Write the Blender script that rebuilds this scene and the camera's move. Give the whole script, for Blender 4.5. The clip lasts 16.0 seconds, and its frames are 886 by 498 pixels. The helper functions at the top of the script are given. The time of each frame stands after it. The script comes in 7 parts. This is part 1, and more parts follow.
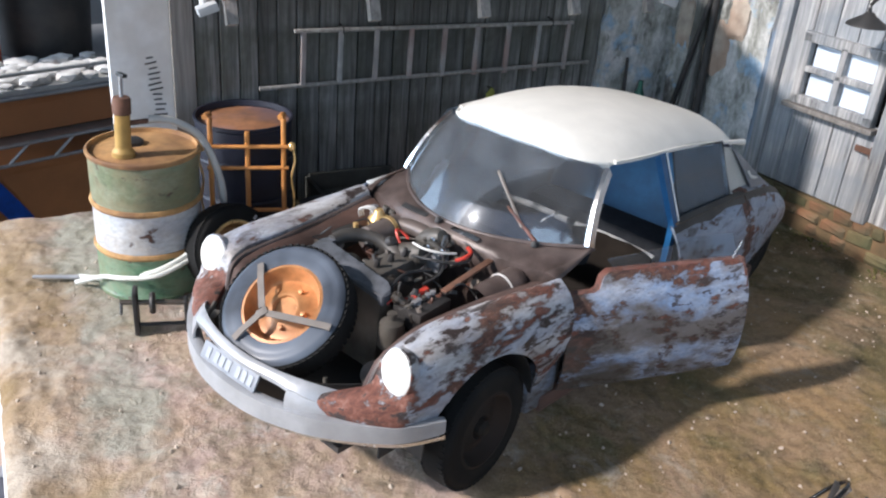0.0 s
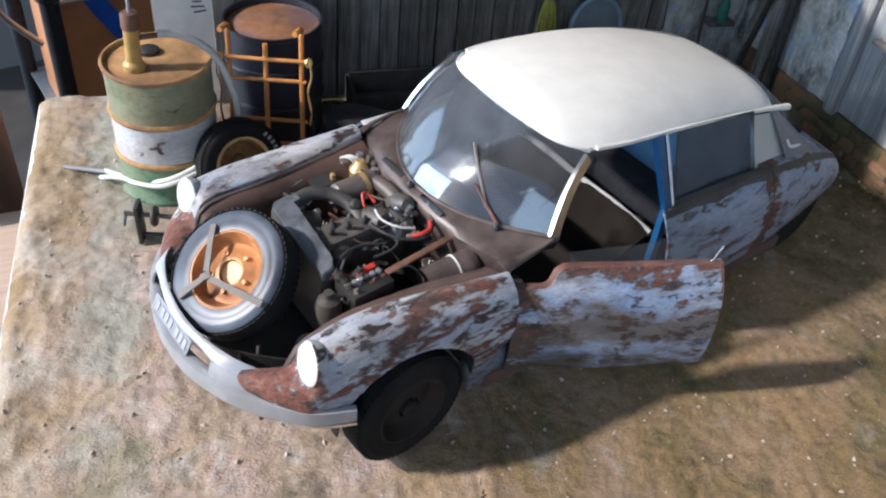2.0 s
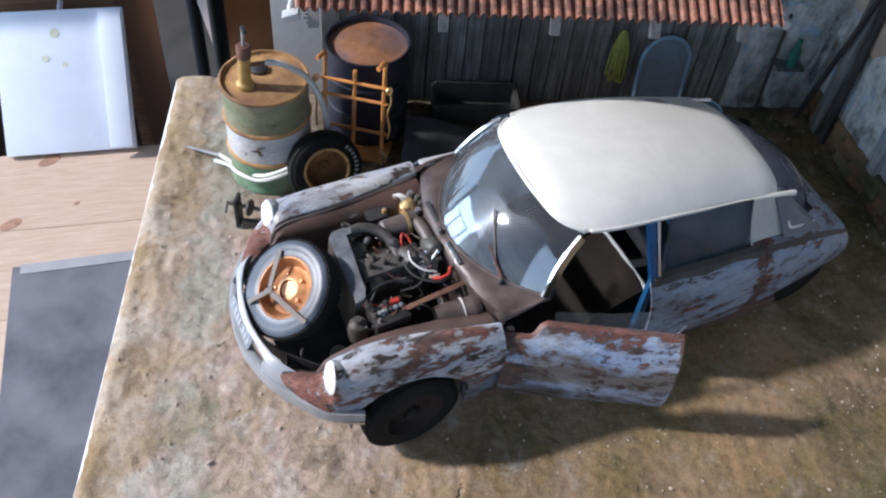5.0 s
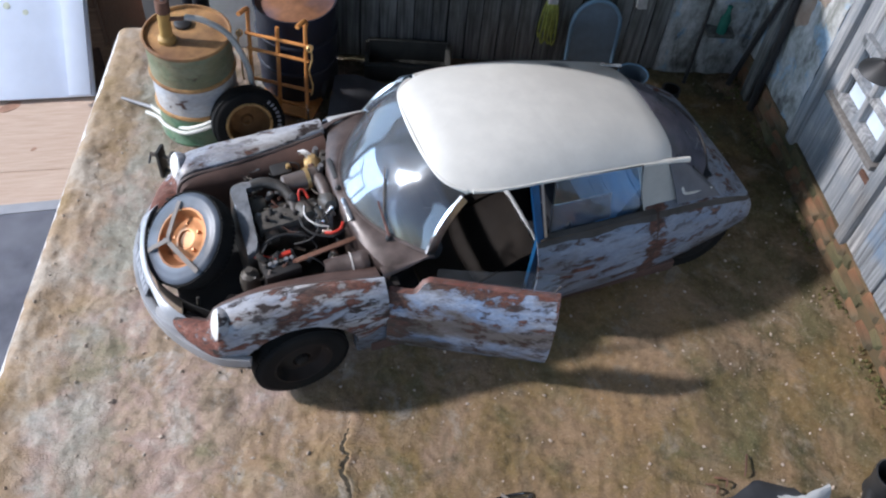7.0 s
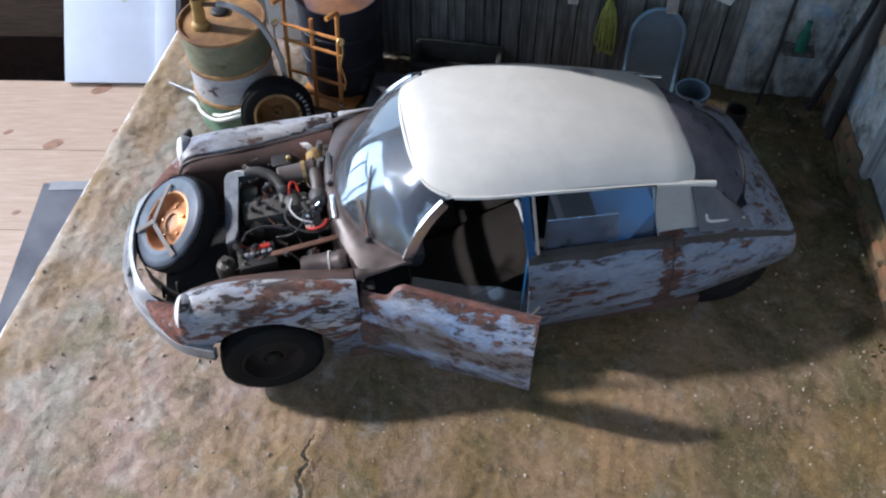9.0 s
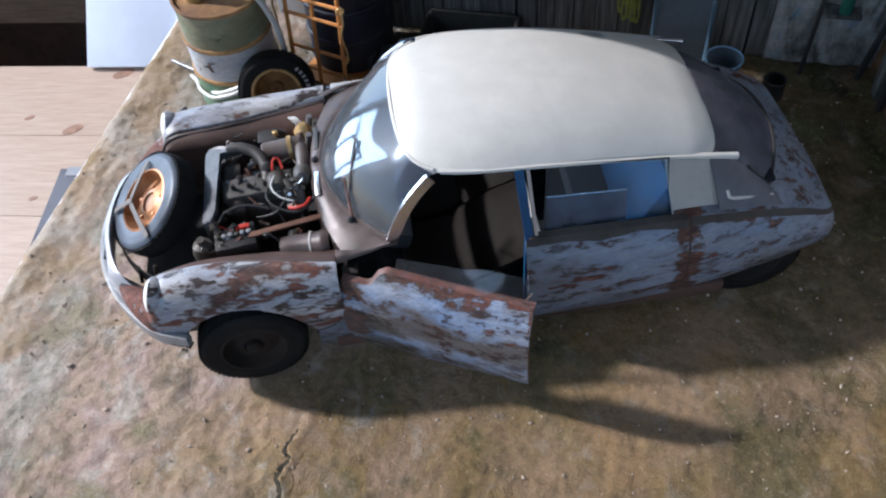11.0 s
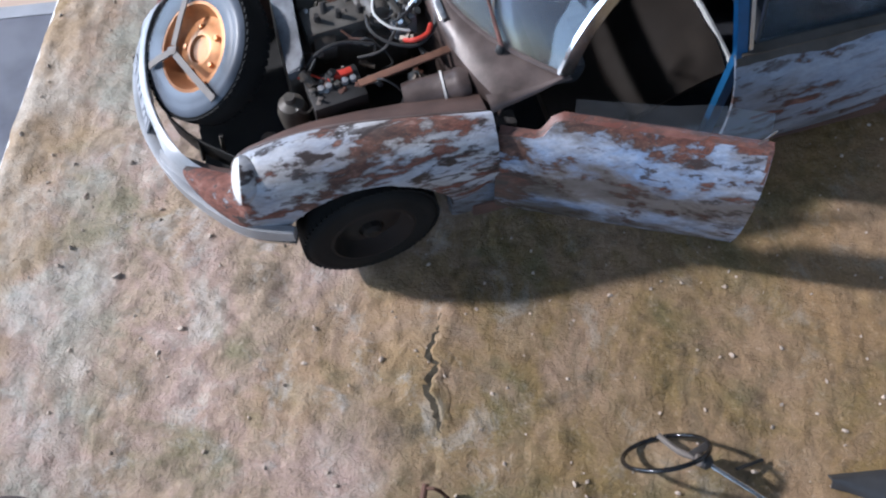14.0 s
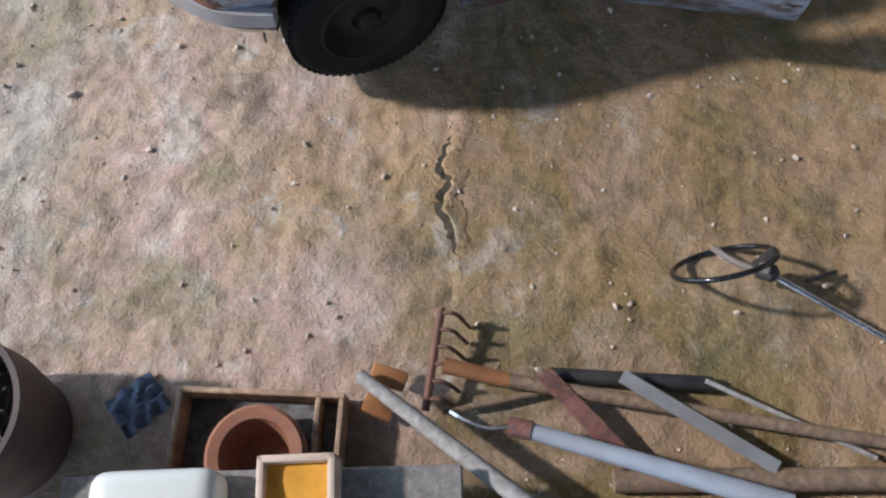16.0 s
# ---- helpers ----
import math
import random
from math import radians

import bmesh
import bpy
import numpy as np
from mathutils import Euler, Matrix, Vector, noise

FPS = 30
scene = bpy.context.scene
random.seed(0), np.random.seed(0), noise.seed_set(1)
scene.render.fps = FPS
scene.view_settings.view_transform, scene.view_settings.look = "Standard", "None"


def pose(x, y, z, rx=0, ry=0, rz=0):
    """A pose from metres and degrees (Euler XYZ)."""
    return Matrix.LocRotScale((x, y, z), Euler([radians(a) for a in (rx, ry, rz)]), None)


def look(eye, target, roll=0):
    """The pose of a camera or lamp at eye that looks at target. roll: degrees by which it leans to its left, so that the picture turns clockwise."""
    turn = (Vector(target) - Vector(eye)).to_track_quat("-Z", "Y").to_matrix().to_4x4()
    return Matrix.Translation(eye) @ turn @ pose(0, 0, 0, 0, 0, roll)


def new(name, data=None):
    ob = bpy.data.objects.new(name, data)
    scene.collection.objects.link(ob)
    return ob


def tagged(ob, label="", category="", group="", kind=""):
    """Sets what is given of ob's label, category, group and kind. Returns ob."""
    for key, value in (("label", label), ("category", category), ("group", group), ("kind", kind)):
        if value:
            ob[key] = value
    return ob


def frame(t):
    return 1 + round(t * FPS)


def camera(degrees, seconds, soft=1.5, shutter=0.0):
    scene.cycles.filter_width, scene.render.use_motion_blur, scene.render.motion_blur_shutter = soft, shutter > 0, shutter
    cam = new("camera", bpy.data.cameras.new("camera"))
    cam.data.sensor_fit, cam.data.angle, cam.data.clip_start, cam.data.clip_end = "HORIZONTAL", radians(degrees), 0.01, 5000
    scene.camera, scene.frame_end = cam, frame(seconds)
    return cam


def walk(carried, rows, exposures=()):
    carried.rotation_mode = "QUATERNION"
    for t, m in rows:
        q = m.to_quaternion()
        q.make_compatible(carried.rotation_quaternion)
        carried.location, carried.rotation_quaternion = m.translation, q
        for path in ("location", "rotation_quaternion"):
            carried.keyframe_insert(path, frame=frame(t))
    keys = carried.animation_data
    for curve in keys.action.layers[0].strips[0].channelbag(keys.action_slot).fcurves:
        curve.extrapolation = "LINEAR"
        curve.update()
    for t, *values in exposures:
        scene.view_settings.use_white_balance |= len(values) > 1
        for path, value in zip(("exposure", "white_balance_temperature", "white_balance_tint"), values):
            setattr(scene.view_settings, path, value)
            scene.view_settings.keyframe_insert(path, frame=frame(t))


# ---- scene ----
cam = camera(53.3, 16.0, soft=2.2)
PATH = [
    (0, (-0.346, -0.345, 0.37), (1.027, 0.802, -0.524), 4.7),
    (0.5, (-0.321, -0.365, 0.413), (0.911, 0.83, -0.615), 4.5),
    (1, (-0.286, -0.376, 0.43), (0.853, 0.816, -0.701), 5.0),
    (1.5, (-0.243, -0.372, 0.441), (0.846, 0.794, -0.765), 5.8),
    (2, (-0.217, -0.374, 0.466), (0.766, 0.8, -0.82), 5.7),
    (2.5, (-0.196, -0.374, 0.489), (0.724, 0.786, -0.856), 7.1),
    (3, (-0.187, -0.374, 0.504), (0.673, 0.788, -0.879), 7.4),
    (3.5, (-0.177, -0.369, 0.54), (0.642, 0.811, -0.852), 7.5),
    (4, (-0.172, -0.39, 0.579), (0.59, 0.768, -0.863), 7.5),
    (6.5, (-0.125, -0.455, 0.693), (0.426, 0.708, -0.838), 4.7),
    (7, (-0.079, -0.477, 0.675), (0.499, 0.63, -0.887), 6.5),
    (7.5, (-0.093, -0.484, 0.689), (0.477, 0.596, -0.895), 6.7),
    (8, (-0.085, -0.486, 0.68), (0.467, 0.594, -0.91), 5.6),
    (8.5, (-0.012, -0.475, 0.663), (0.451, 0.67, -0.91), 4.0),
    (9, (0.054, -0.495, 0.641), (0.319, 0.74, -0.91), -0.2),
    (11.5, (0.112, -0.459, 0.567), (0.231, 0.791, -0.99), -5.4),
    (12, (0.089, -0.413, 0.547), (0.223, 0.736, -1.084), -6.5),
    (12.5, (0.068, -0.378, 0.55), (0.244, 0.718, -1.114), -4.9),
    (13, (0.026, -0.358, 0.53), (0.218, 0.679, -1.169), -4.5),
    (13.5, (-0.01, -0.346, 0.506), (0.246, 0.597, -1.239), -1.4),
    (14, (-0.019, -0.334, 0.486), (0.201, 0.522, -1.309), -3.5),
    (14.5, (-0.033, -0.331, 0.458), (0.173, 0.445, -1.374), -4.0),
    (15, (-0.055, -0.344, 0.432), (0.128, 0.411, -1.41), -5.4),
    (15.5, (-0.06, -0.351, 0.414), (0.102, 0.378, -1.441), -6.7),
    (16, (-0.034, -0.355, 0.393), (0.126, 0.354, -1.47), -6.8),
]
LIGHT = [(0, 0.12, 6050), (3.5, 0.03, 5800), (6.5, -0.12, 5700), (9, -0.17, 5650), (12.5, -0.06, 5650), (14, -0.03, 5520), (16, -0.05, 5800)]
walk(cam, [(t, look(eye, target, roll)) for t, eye, target, roll in PATH], [(t, s, k, 13) for t, s, k in LIGHT])

# ---- world, sun, window light ----
world = bpy.data.worlds.new("sky")
scene.world = world
world.use_nodes = True
wt = world.node_tree
sky = wt.nodes.new("ShaderNodeTexSky")
sky.sky_type = "NISHITA"
sky.sun_disc = False
sky.sun_elevation = radians(34)
sky.sun_rotation = radians(-60)
wt.links.new(sky.outputs[0], wt.nodes["Background"].inputs[0])
wt.nodes["Background"].inputs[1].default_value = 0.10

sun = new("sun", bpy.data.lights.new("sun", "SUN"))
sun.data.energy = 4.9
sun.data.angle = radians(3.0)
sun.data.color = (1.0, 0.915, 0.82)
sun.matrix_world = look((0, 0, 0), (0.140, -0.066, -0.112))

# daylight in west and north openings; second west and south lamps are added fill
for nm, place, aim, w, h, watts in (
        ("west_window_and_fill", (-1.58, 1.50, 0.45), (1, 1.50, 0.45), 1.50, 1.10, 56),
        ("west_window_and_fill", (-1.58, -1.60, 0.80), (1, -1.60, 0.80), 1.20, 1.60, 14),
        ("north_window_light", (-0.85, 2.38, 0.25), (-0.85, 0, 0.25), 1.25, 2.2, 22),
        ("south_fill_light", (0.3, -2.48, 1.2), (0.3, 0, 1.2), 2.35, 1.55, 7.0)):
    l = new(nm, bpy.data.lights.new(nm, "AREA"))
    l.data.shape, l.data.size, l.data.size_y = "RECTANGLE", w, h
    l.data.energy = watts
    l.data.color = (0.66, 0.84, 1.0)
    l.matrix_world = look(place, aim)

# ---- helpers for meshes ----
def obj(name, bm, mat, smooth=False):
    me = bpy.data.meshes.new(name)
    bmesh.ops.recalc_face_normals(bm, faces=bm.faces)
    bm.to_mesh(me)
    bm.free()
    for m in (mat if isinstance(mat, (list, tuple)) else [mat]):
        me.materials.append(m)
    if smooth:
        me.polygons.foreach_set("use_smooth", [True] * len(me.polygons))
        me.set_sharp_from_angle(angle=radians(38))
    return new(name, me)


def part(name, bm, mat, parent, label="", smooth=True):
    ob = obj(name, bm, mat, smooth)
    ob.parent = parent
    if label:
        tagged(ob, label)
    return ob


def thing(name, m, label, category, group="", kind=""):
    e = new(name)
    e.empty_display_size = 0.01
    e.matrix_world = m
    return tagged(e, label, category, group, kind)


def bm_box(sx, sy, sz, m=Matrix(), bevel=0.0, seg=2):
    bm = bmesh.new()
    bmesh.ops.create_cube(bm, size=1.0, matrix=Matrix.Diagonal((sx, sy, sz, 1)))
    if bevel:
        bmesh.ops.bevel(bm, geom=bm.edges[:], offset=bevel, segments=seg, profile=0.6, affect="EDGES")
    bm.transform(m)
    return bm


def bm_lathe(profile, n=32, m=Matrix(), close=False):
    """Turns rows of (radius, height) round z."""
    bm = bmesh.new()
    rings = []
    for r, z in profile:
        if r < 1e-6:
            rings.append([bm.verts.new((0, 0, z))])
        else:
            rings.append([bm.verts.new((r * math.cos(2 * math.pi * i / n), r * math.sin(2 * math.pi * i / n), z)) for i in range(n)])
    pairs = list(zip(rings, rings[1:])) + ([(rings[-1], rings[0])] if close else [])
    for a, b in pairs:
        for i in range(n):
            j = (i + 1) % n
            if len(a) == 1 and len(b) == 1:
                continue
            if len(a) == 1:
                bm.faces.new((a[0], b[i], b[j]))
            elif len(b) == 1:
                bm.faces.new((a[i], a[j], b[0]))
            else:
                bm.faces.new((a[i], a[j], b[j], b[i]))
    bm.transform(m)
    return bm


def smooth_line(points, n):
    """A smooth line through the points, with n steps between two of them."""
    pts = [Vector(p) for p in points]
    out = []
    for i in range(len(pts) - 1):
        p0, p1, p2, p3 = pts[max(i - 1, 0)], pts[i], pts[i + 1], pts[min(i + 2, len(pts) - 1)]
        for k in range(n):
            t = k / n
            out.append(0.5 * (2 * p1 + (p2 - p0) * t + (2 * p0 - 5 * p1 + 4 * p2 - p3) * t * t + (3 * p1 - p0 - 3 * p2 + p3) * t ** 3))
    out.append(pts[-1])
    return out


def bm_sweep(line, profile, closed=False, cap=True, up=(0, 0, 1), scales=None):
    """Sweeps a closed profile of (side, up) along the line."""
    bm = bmesh.new()
    line = [Vector(p) for p in line]
    rings = []
    n = len(line)
    for i, p in enumerate(line):
        a = line[(i - 1) % n] if closed or i else p
        b = line[(i + 1) % n] if closed or i < n - 1 else p
        d = (b - a).normalized()
        side = d.cross(Vector(up))
        side = side.normalized() if side.length > 1e-4 else Vector((1, 0, 0))
        over = side.cross(d).normalized()
        k = scales[i] if scales else 1.0
        rings.append([bm.verts.new(p + side * (s * k) + over * (h * k)) for s, h in profile])
    m = len(profile)
    for i in range(n if closed else n - 1):
        a, b = rings[i], rings[(i + 1) % n]
        for j in range(m):
            bm.faces.new((a[j], a[(j + 1) % m], b[(j + 1) % m], b[j]))
    if cap and not closed:
        bm.faces.new(rings[0][::-1])
        bm.faces.new(rings[-1])
    return bm


def circle(r, n=8):
    return [(r * math.cos(2 * math.pi * i / n), r * math.sin(2 * math.pi * i / n)) for i in range(n)]


def bm_tube(points, r, n=8, steps=6, scales=None):
    line = smooth_line(points, steps) if steps else points
    return bm_sweep(line, circle(r, n), scales=scales)


def bm_rod(a, b, r, n=10, r2=None):
    a, b = Vector(a), Vector(b)
    d = b - a
    m = Matrix.Translation(a) @ d.to_track_quat("Z", "Y").to_matrix().to_4x4()
    return bm_lathe([(0, 0), (r, 0), (r if r2 is None else r2, d.length), (0, d.length)], n, m)


def bm_grid(rows, thick=0.0, close_u=False):
    """A sheet over rows of points; thick gives it a back."""
    bm = bmesh.new()
    vs = [[bm.verts.new(p) for p in row] for row in rows]
    for a, b in zip(vs, vs[1:]):
        for j in range(len(a) - (0 if close_u else 1)):
            k = (j + 1) % len(a)
            if len({a[j], a[k], b[k], b[j]}) == 4:
                bm.faces.new((a[j], a[k], b[k], b[j]))
    if thick:
        shell(bm, thick)
    return bm


def shell(bm, thick):
    """Gives a sheet a back, thick metres behind it, and closes its rim."""
    bmesh.ops.recalc_face_normals(bm, faces=bm.faces)
    bm.normal_update()
    back = {v: v.co - v.normal * thick for v in bm.verts}
    rim = [(e.verts[0], e.verts[1]) for e in bm.edges if e.is_boundary]
    faces = list(bm.faces)
    made = {v: bm.verts.new(p) for v, p in back.items()}
    for f in faces:
        bm.faces.new([made[v] for v in reversed(f.verts)])
    for a, b in rim:
        bm.faces.new((a, b, made[b], made[a]))
    bmesh.ops.recalc_face_normals(bm, faces=bm.faces)


def join(*bms):
    """Joins meshes into one part."""
    out = bmesh.new()
    for b in bms:
        me = bpy.data.meshes.new("tmp")
        b.to_mesh(me)
        b.free()
        out.from_mesh(me)
        bpy.data.meshes.remove(me)
    return out


def lerp(knots, x):
    """Smooth interpolation between knots of (x, value)."""
    if x <= knots[0][0]:
        return knots[0][1]
    for i in range(len(knots) - 1):
        (x1, y1), (x2, y2) = knots[i], knots[i + 1]
        if x <= x2:
            x0, y0 = knots[i - 1] if i else (2 * x1 - x2, 2 * y1 - y2)
            x3, y3 = knots[i + 2] if i + 2 < len(knots) else (2 * x2 - x1, 2 * y2 - y1)
            t, h = (x - x1) / (x2 - x1), x2 - x1
            m1, m2 = (y2 - y0) / (x2 - x0) * h, (y3 - y1) / (x3 - x1) * h
            return (2 * t**3 - 3 * t * t + 1) * y1 + (t**3 - 2 * t * t + t) * m1 + (3 * t * t - 2 * t**3) * y2 + (t**3 - t * t) * m2
    return knots[-1][1]


# ---- materials ----
def mat_new(name):
    m = bpy.data.materials.new(name)
    m.use_nodes = True
    nt = m.node_tree
    return m, nt, nt.nodes["Principled BSDF"]


def coords(nt, scale=(1, 1, 1)):
    tc = nt.nodes.new("ShaderNodeTexCoord")
    mp = nt.nodes.new("ShaderNodeMapping")
    mp.inputs["Scale"].default_value = scale
    nt.links.new(tc.outputs["Object"], mp.inputs[0])
    return mp.outputs[0]


def noise_node(nt, vec, scale, detail=5.0, rough=0.6, distort=0.0):
    n = nt.nodes.new("ShaderNodeTexNoise")
    n.inputs["Scale"].default_value, n.inputs["Detail"].default_value = scale, detail
    n.inputs["Roughness"].default_value, n.inputs["Distortion"].default_value = rough, distort
    nt.links.new(vec, n.inputs["Vector"])
    return n.outputs["Fac"]


def ramp(nt, fac, stops):
    r = nt.nodes.new("ShaderNodeValToRGB")
    while len(r.color_ramp.elements) < len(stops):
        r.color_ramp.elements.new(0.5)
    for e, (p, c) in zip(r.color_ramp.elements, stops):
        e.position = p
        e.color = (*c, 1) if isinstance(c, (list, tuple)) else (c, c, c, 1)
    nt.links.new(fac, r.inputs[0])
    return r.outputs["Color"]


def mix(nt, fac, a, b, mode="MIX"):
    m = nt.nodes.new("ShaderNodeMix")
    m.data_type, m.blend_type = "RGBA", mode
    for k, v in ((0, fac), (6, a), (7, b)):
        if isinstance(v, (int, float)):
            m.inputs[k].default_value = v if k == 0 else (v, v, v, 1)
        elif isinstance(v, (list, tuple)):
            m.inputs[k].default_value = (*v, 1)
        else:
            nt.links.new(v, m.inputs[k])
    return m.outputs[2]


def bump(nt, bsdf, height, strength=0.5, dist=0.001):
    b = nt.nodes.new("ShaderNodeBump")
    b.inputs["Strength"].default_value, b.inputs["Distance"].default_value = strength, dist
    nt.links.new(height, b.inputs["Height"])
    nt.links.new(b.outputs[0], bsdf.inputs["Normal"])


def plain(name, color, rough=0.5, metal=0.0, var=0.25, scale=60, bump_s=0.15, dirt=None, dirt_amt=0.45, island=0.0, stretch=(1, 1, 1)):
    """A surface of one colour with mottling, fine relief and, if wanted, dirt."""
    m, nt, b = mat_new(name)
    v = coords(nt, stretch)
    n1 = noise_node(nt, v, scale, 6, 0.65)
    n2 = noise_node(nt, v, scale * 0.22, 3, 0.5)
    lo, hi = [c * (1 - var) for c in color], [min(1, c * (1 + var)) for c in color]
    col = ramp(nt, n1, [(0.3, lo), (0.7, hi)])
    if dirt:
        col = mix(nt, ramp(nt, n2, [(0.5 - dirt_amt * 0.2, 0.0), (0.62, dirt_amt * 1.4 if dirt_amt < 0.7 else 1.0)]), col, dirt)
    if island:
        oi = nt.nodes.new("ShaderNodeObjectInfo")
        col = mix(nt, island, col, ramp(nt, oi.outputs["Random"], [(0.0, 0.25), (1.0, 1.0)]), "MULTIPLY")
    nt.links.new(col, b.inputs["Base Color"])
    rr = ramp(nt, n1, [(0.2, max(0.02, rough - 0.12)), (0.8, min(1, rough + 0.12))])
    nt.links.new(rr, b.inputs["Roughness"])
    b.inputs["Metallic"].default_value = metal
    bump(nt, b, n1, bump_s, 0.0006)
    return m


def rusty_paint(name, paint, paint2, amount=0.5, rough=0.5, seed=0.0, undercoat=(0.13, 0.085, 0.065), stain=0.6, scabs=0.6, scale=33, worn=(), red_from=None, mud_shade=(), band=(), scab_from=None):
    """Flaking paint over rust: chalky patches, soft brown stains, crisp rust and dark scabs. worn: rows of (axis, from, to, amount), where more of the paint is gone."""
    m, nt, b = mat_new(name)
    v = coords(nt, (0.62, 1.25, 1.75))
    raw = coords(nt)
    v.node.inputs["Location"].default_value = (seed, seed * 0.7, seed * 1.3)
    big = noise_node(nt, v, scale * 1.55, 8, 0.62, 0.25)
    fine = noise_node(nt, v, 170, 7, 0.72)
    pale = noise_node(nt, v, 30, 7, 0.70, 0.2)
    tone = noise_node(nt, v, 12, 5, 0.6, 0.4)
    soft = noise_node(nt, v, 26, 8, 0.70, 0.2)
    spot = noise_node(nt, v, 85, 5, 0.65, 0.2)
    col = mix(nt, ramp(nt, pale, [(0.38, 0.0), (0.62, 1.0)]), paint, paint2)
    col = mix(nt, 0.6, col, ramp(nt, fine, [(0.3, 0.42), (0.58, 1.0)]), "MULTIPLY")
    rust = ramp(nt, fine, [(0.30, (0.026, 0.016, 0.013)), (0.45, (0.068, 0.036, 0.027)), (0.57, (0.135, 0.064, 0.044)), (0.70, (0.29, 0.20, 0.17))])
    red = ramp(nt, fine, [(0.30, (0.060, 0.026, 0.020)), (0.50, (0.180, 0.064, 0.042)), (0.70, (0.31, 0.16, 0.12))])
    sep = nt.nodes.new("ShaderNodeSeparateXYZ")
    nt.links.new(raw, sep.inputs[0])

    def grow(src, axis, lo, hi, amt):
        mr = nt.nodes.new("ShaderNodeMapRange")
        mr.interpolation_type = "SMOOTHSTEP"
        mr.inputs[1].default_value, mr.inputs[2].default_value, mr.inputs[4].default_value = lo, hi, amt
        nt.links.new(sep.outputs[axis], mr.inputs[0])
        ad = nt.nodes.new("ShaderNodeMath")
        nt.links.new(src, ad.inputs[0])
        nt.links.new(mr.outputs[0], ad.inputs[1])
        return ad.outputs[0]

    wash = soft
    for row in band:
        wash = grow(wash, *row)
    col = mix(nt, ramp(nt, wash, [(0.46, 0.0), (0.53, stain * 0.5), (0.62, stain)]), col, undercoat)
    rust = mix(nt, ramp(nt, grow(tone, *red_from) if red_from else tone, [(0.46, 0.0), (0.58, 0.85)]), rust, red)
    add = nt.nodes.new("ShaderNodeMath")
    add.operation = "MULTIPLY_ADD"
    add.inputs[1].default_value = 0.36
    nt.links.new(fine, add.inputs[0])
    nt.links.new(big, add.inputs[2])
    level = add.outputs[0]
    for row in worn:
        level = grow(level, *row)
    c = 0.81 - amount * 0.2
    mask = ramp(nt, level, [(c - 0.010, 0.0), (c + 0.006, 1.0)])
    edge = ramp(nt, level, [(c - 0.06, 0.0), (c - 0.012, 0.7), (c + 0.04, 0.0)])
    col = mix(nt, mask, col, rust)
    col = mix(nt, edge, col, (0.055, 0.040, 0.036))
    sm = mix(nt, 1.0, ramp(nt, spot, [(0.535, 0.0), (0.585, 1.0)]), ramp(nt, grow(tone, *scab_from) if scab_from else tone, [(0.40, 0.0), (0.54, scabs)]), "MULTIPLY")
    col = mix(nt, sm, col, (0.045, 0.033, 0.030))
    # mud and painted shade together, denser low on the panels
    if mud_shade:
        low_dark = soft
        for row in mud_shade:
            low_dark = grow(low_dark, *row)
        col = mix(nt, ramp(nt, low_dark, [(0.58, 0.0), (0.80, 0.85)]), col, (0.075, 0.064, 0.052))
    nt.links.new(col, b.inputs["Base Color"])
    nt.links.new(ramp(nt, mask, [(0, rough), (1, 0.85)]), b.inputs["Roughness"])
    inv = mix(nt, 1.0, 1.0, level, "SUBTRACT")
    bump(nt, b, inv, 0.45, 0.0012)
    return m


def glass_mat(name, tint=(1, 1, 1), rough=0.0, dust=0.06, ior=1.6, film=(0.55, 0.56, 0.58), waves=0.0):
    """Clear sheet with a dust film; waves gives the wavy, streaked gloss of moulded plastic."""
    m, nt, b = mat_new(name)
    nt.nodes.remove(b)
    out = nt.nodes["Material Output"]
    tr, gl, df = nt.nodes.new("ShaderNodeBsdfTransparent"), nt.nodes.new("ShaderNodeBsdfGlossy"), nt.nodes.new("ShaderNodeBsdfDiffuse")
    tr.inputs[0].default_value = (*tint, 1)
    gl.inputs["Roughness"].default_value = rough
    gl.inputs[0].default_value = (0.90, 0.95, 1.0, 1)
    fr = nt.nodes.new("ShaderNodeFresnel")
    fr.inputs[0].default_value = ior
    m1, m2 = nt.nodes.new("ShaderNodeMixShader"), nt.nodes.new("ShaderNodeMixShader")
    nt.links.new(fr.outputs[0], m1.inputs[0])
    nt.links.new(tr.outputs[0], m1.inputs[1])
    nt.links.new(gl.outputs[0], m1.inputs[2])
    v = coords(nt)
    nt.links.new(ramp(nt, noise_node(nt, v, 22, 5, 0.6), [(0.3, dust * 0.3), (0.75, dust * 2)]), m2.inputs[0])
    df.inputs[0].default_value = (*film, 1)
    nt.links.new(m1.outputs[0], m2.inputs[1])
    nt.links.new(df.outputs[0], m2.inputs[2])
    nt.links.new(m2.outputs[0], out.inputs[0])
    if waves:
        w = coords(nt, (1.0, 0.35, 1.0))
        w.node.inputs["Rotation"].default_value = (0, 0, 0.5)
        bp = nt.nodes.new("ShaderNodeBump")
        bp.inputs["Strength"].default_value, bp.inputs["Distance"].default_value = waves, 0.004
        nt.links.new(noise_node(nt, w, 38, 1, 0.5, 0.3), bp.inputs["Height"])
        nt.links.new(bp.outputs[0], gl.inputs["Normal"])
    return m


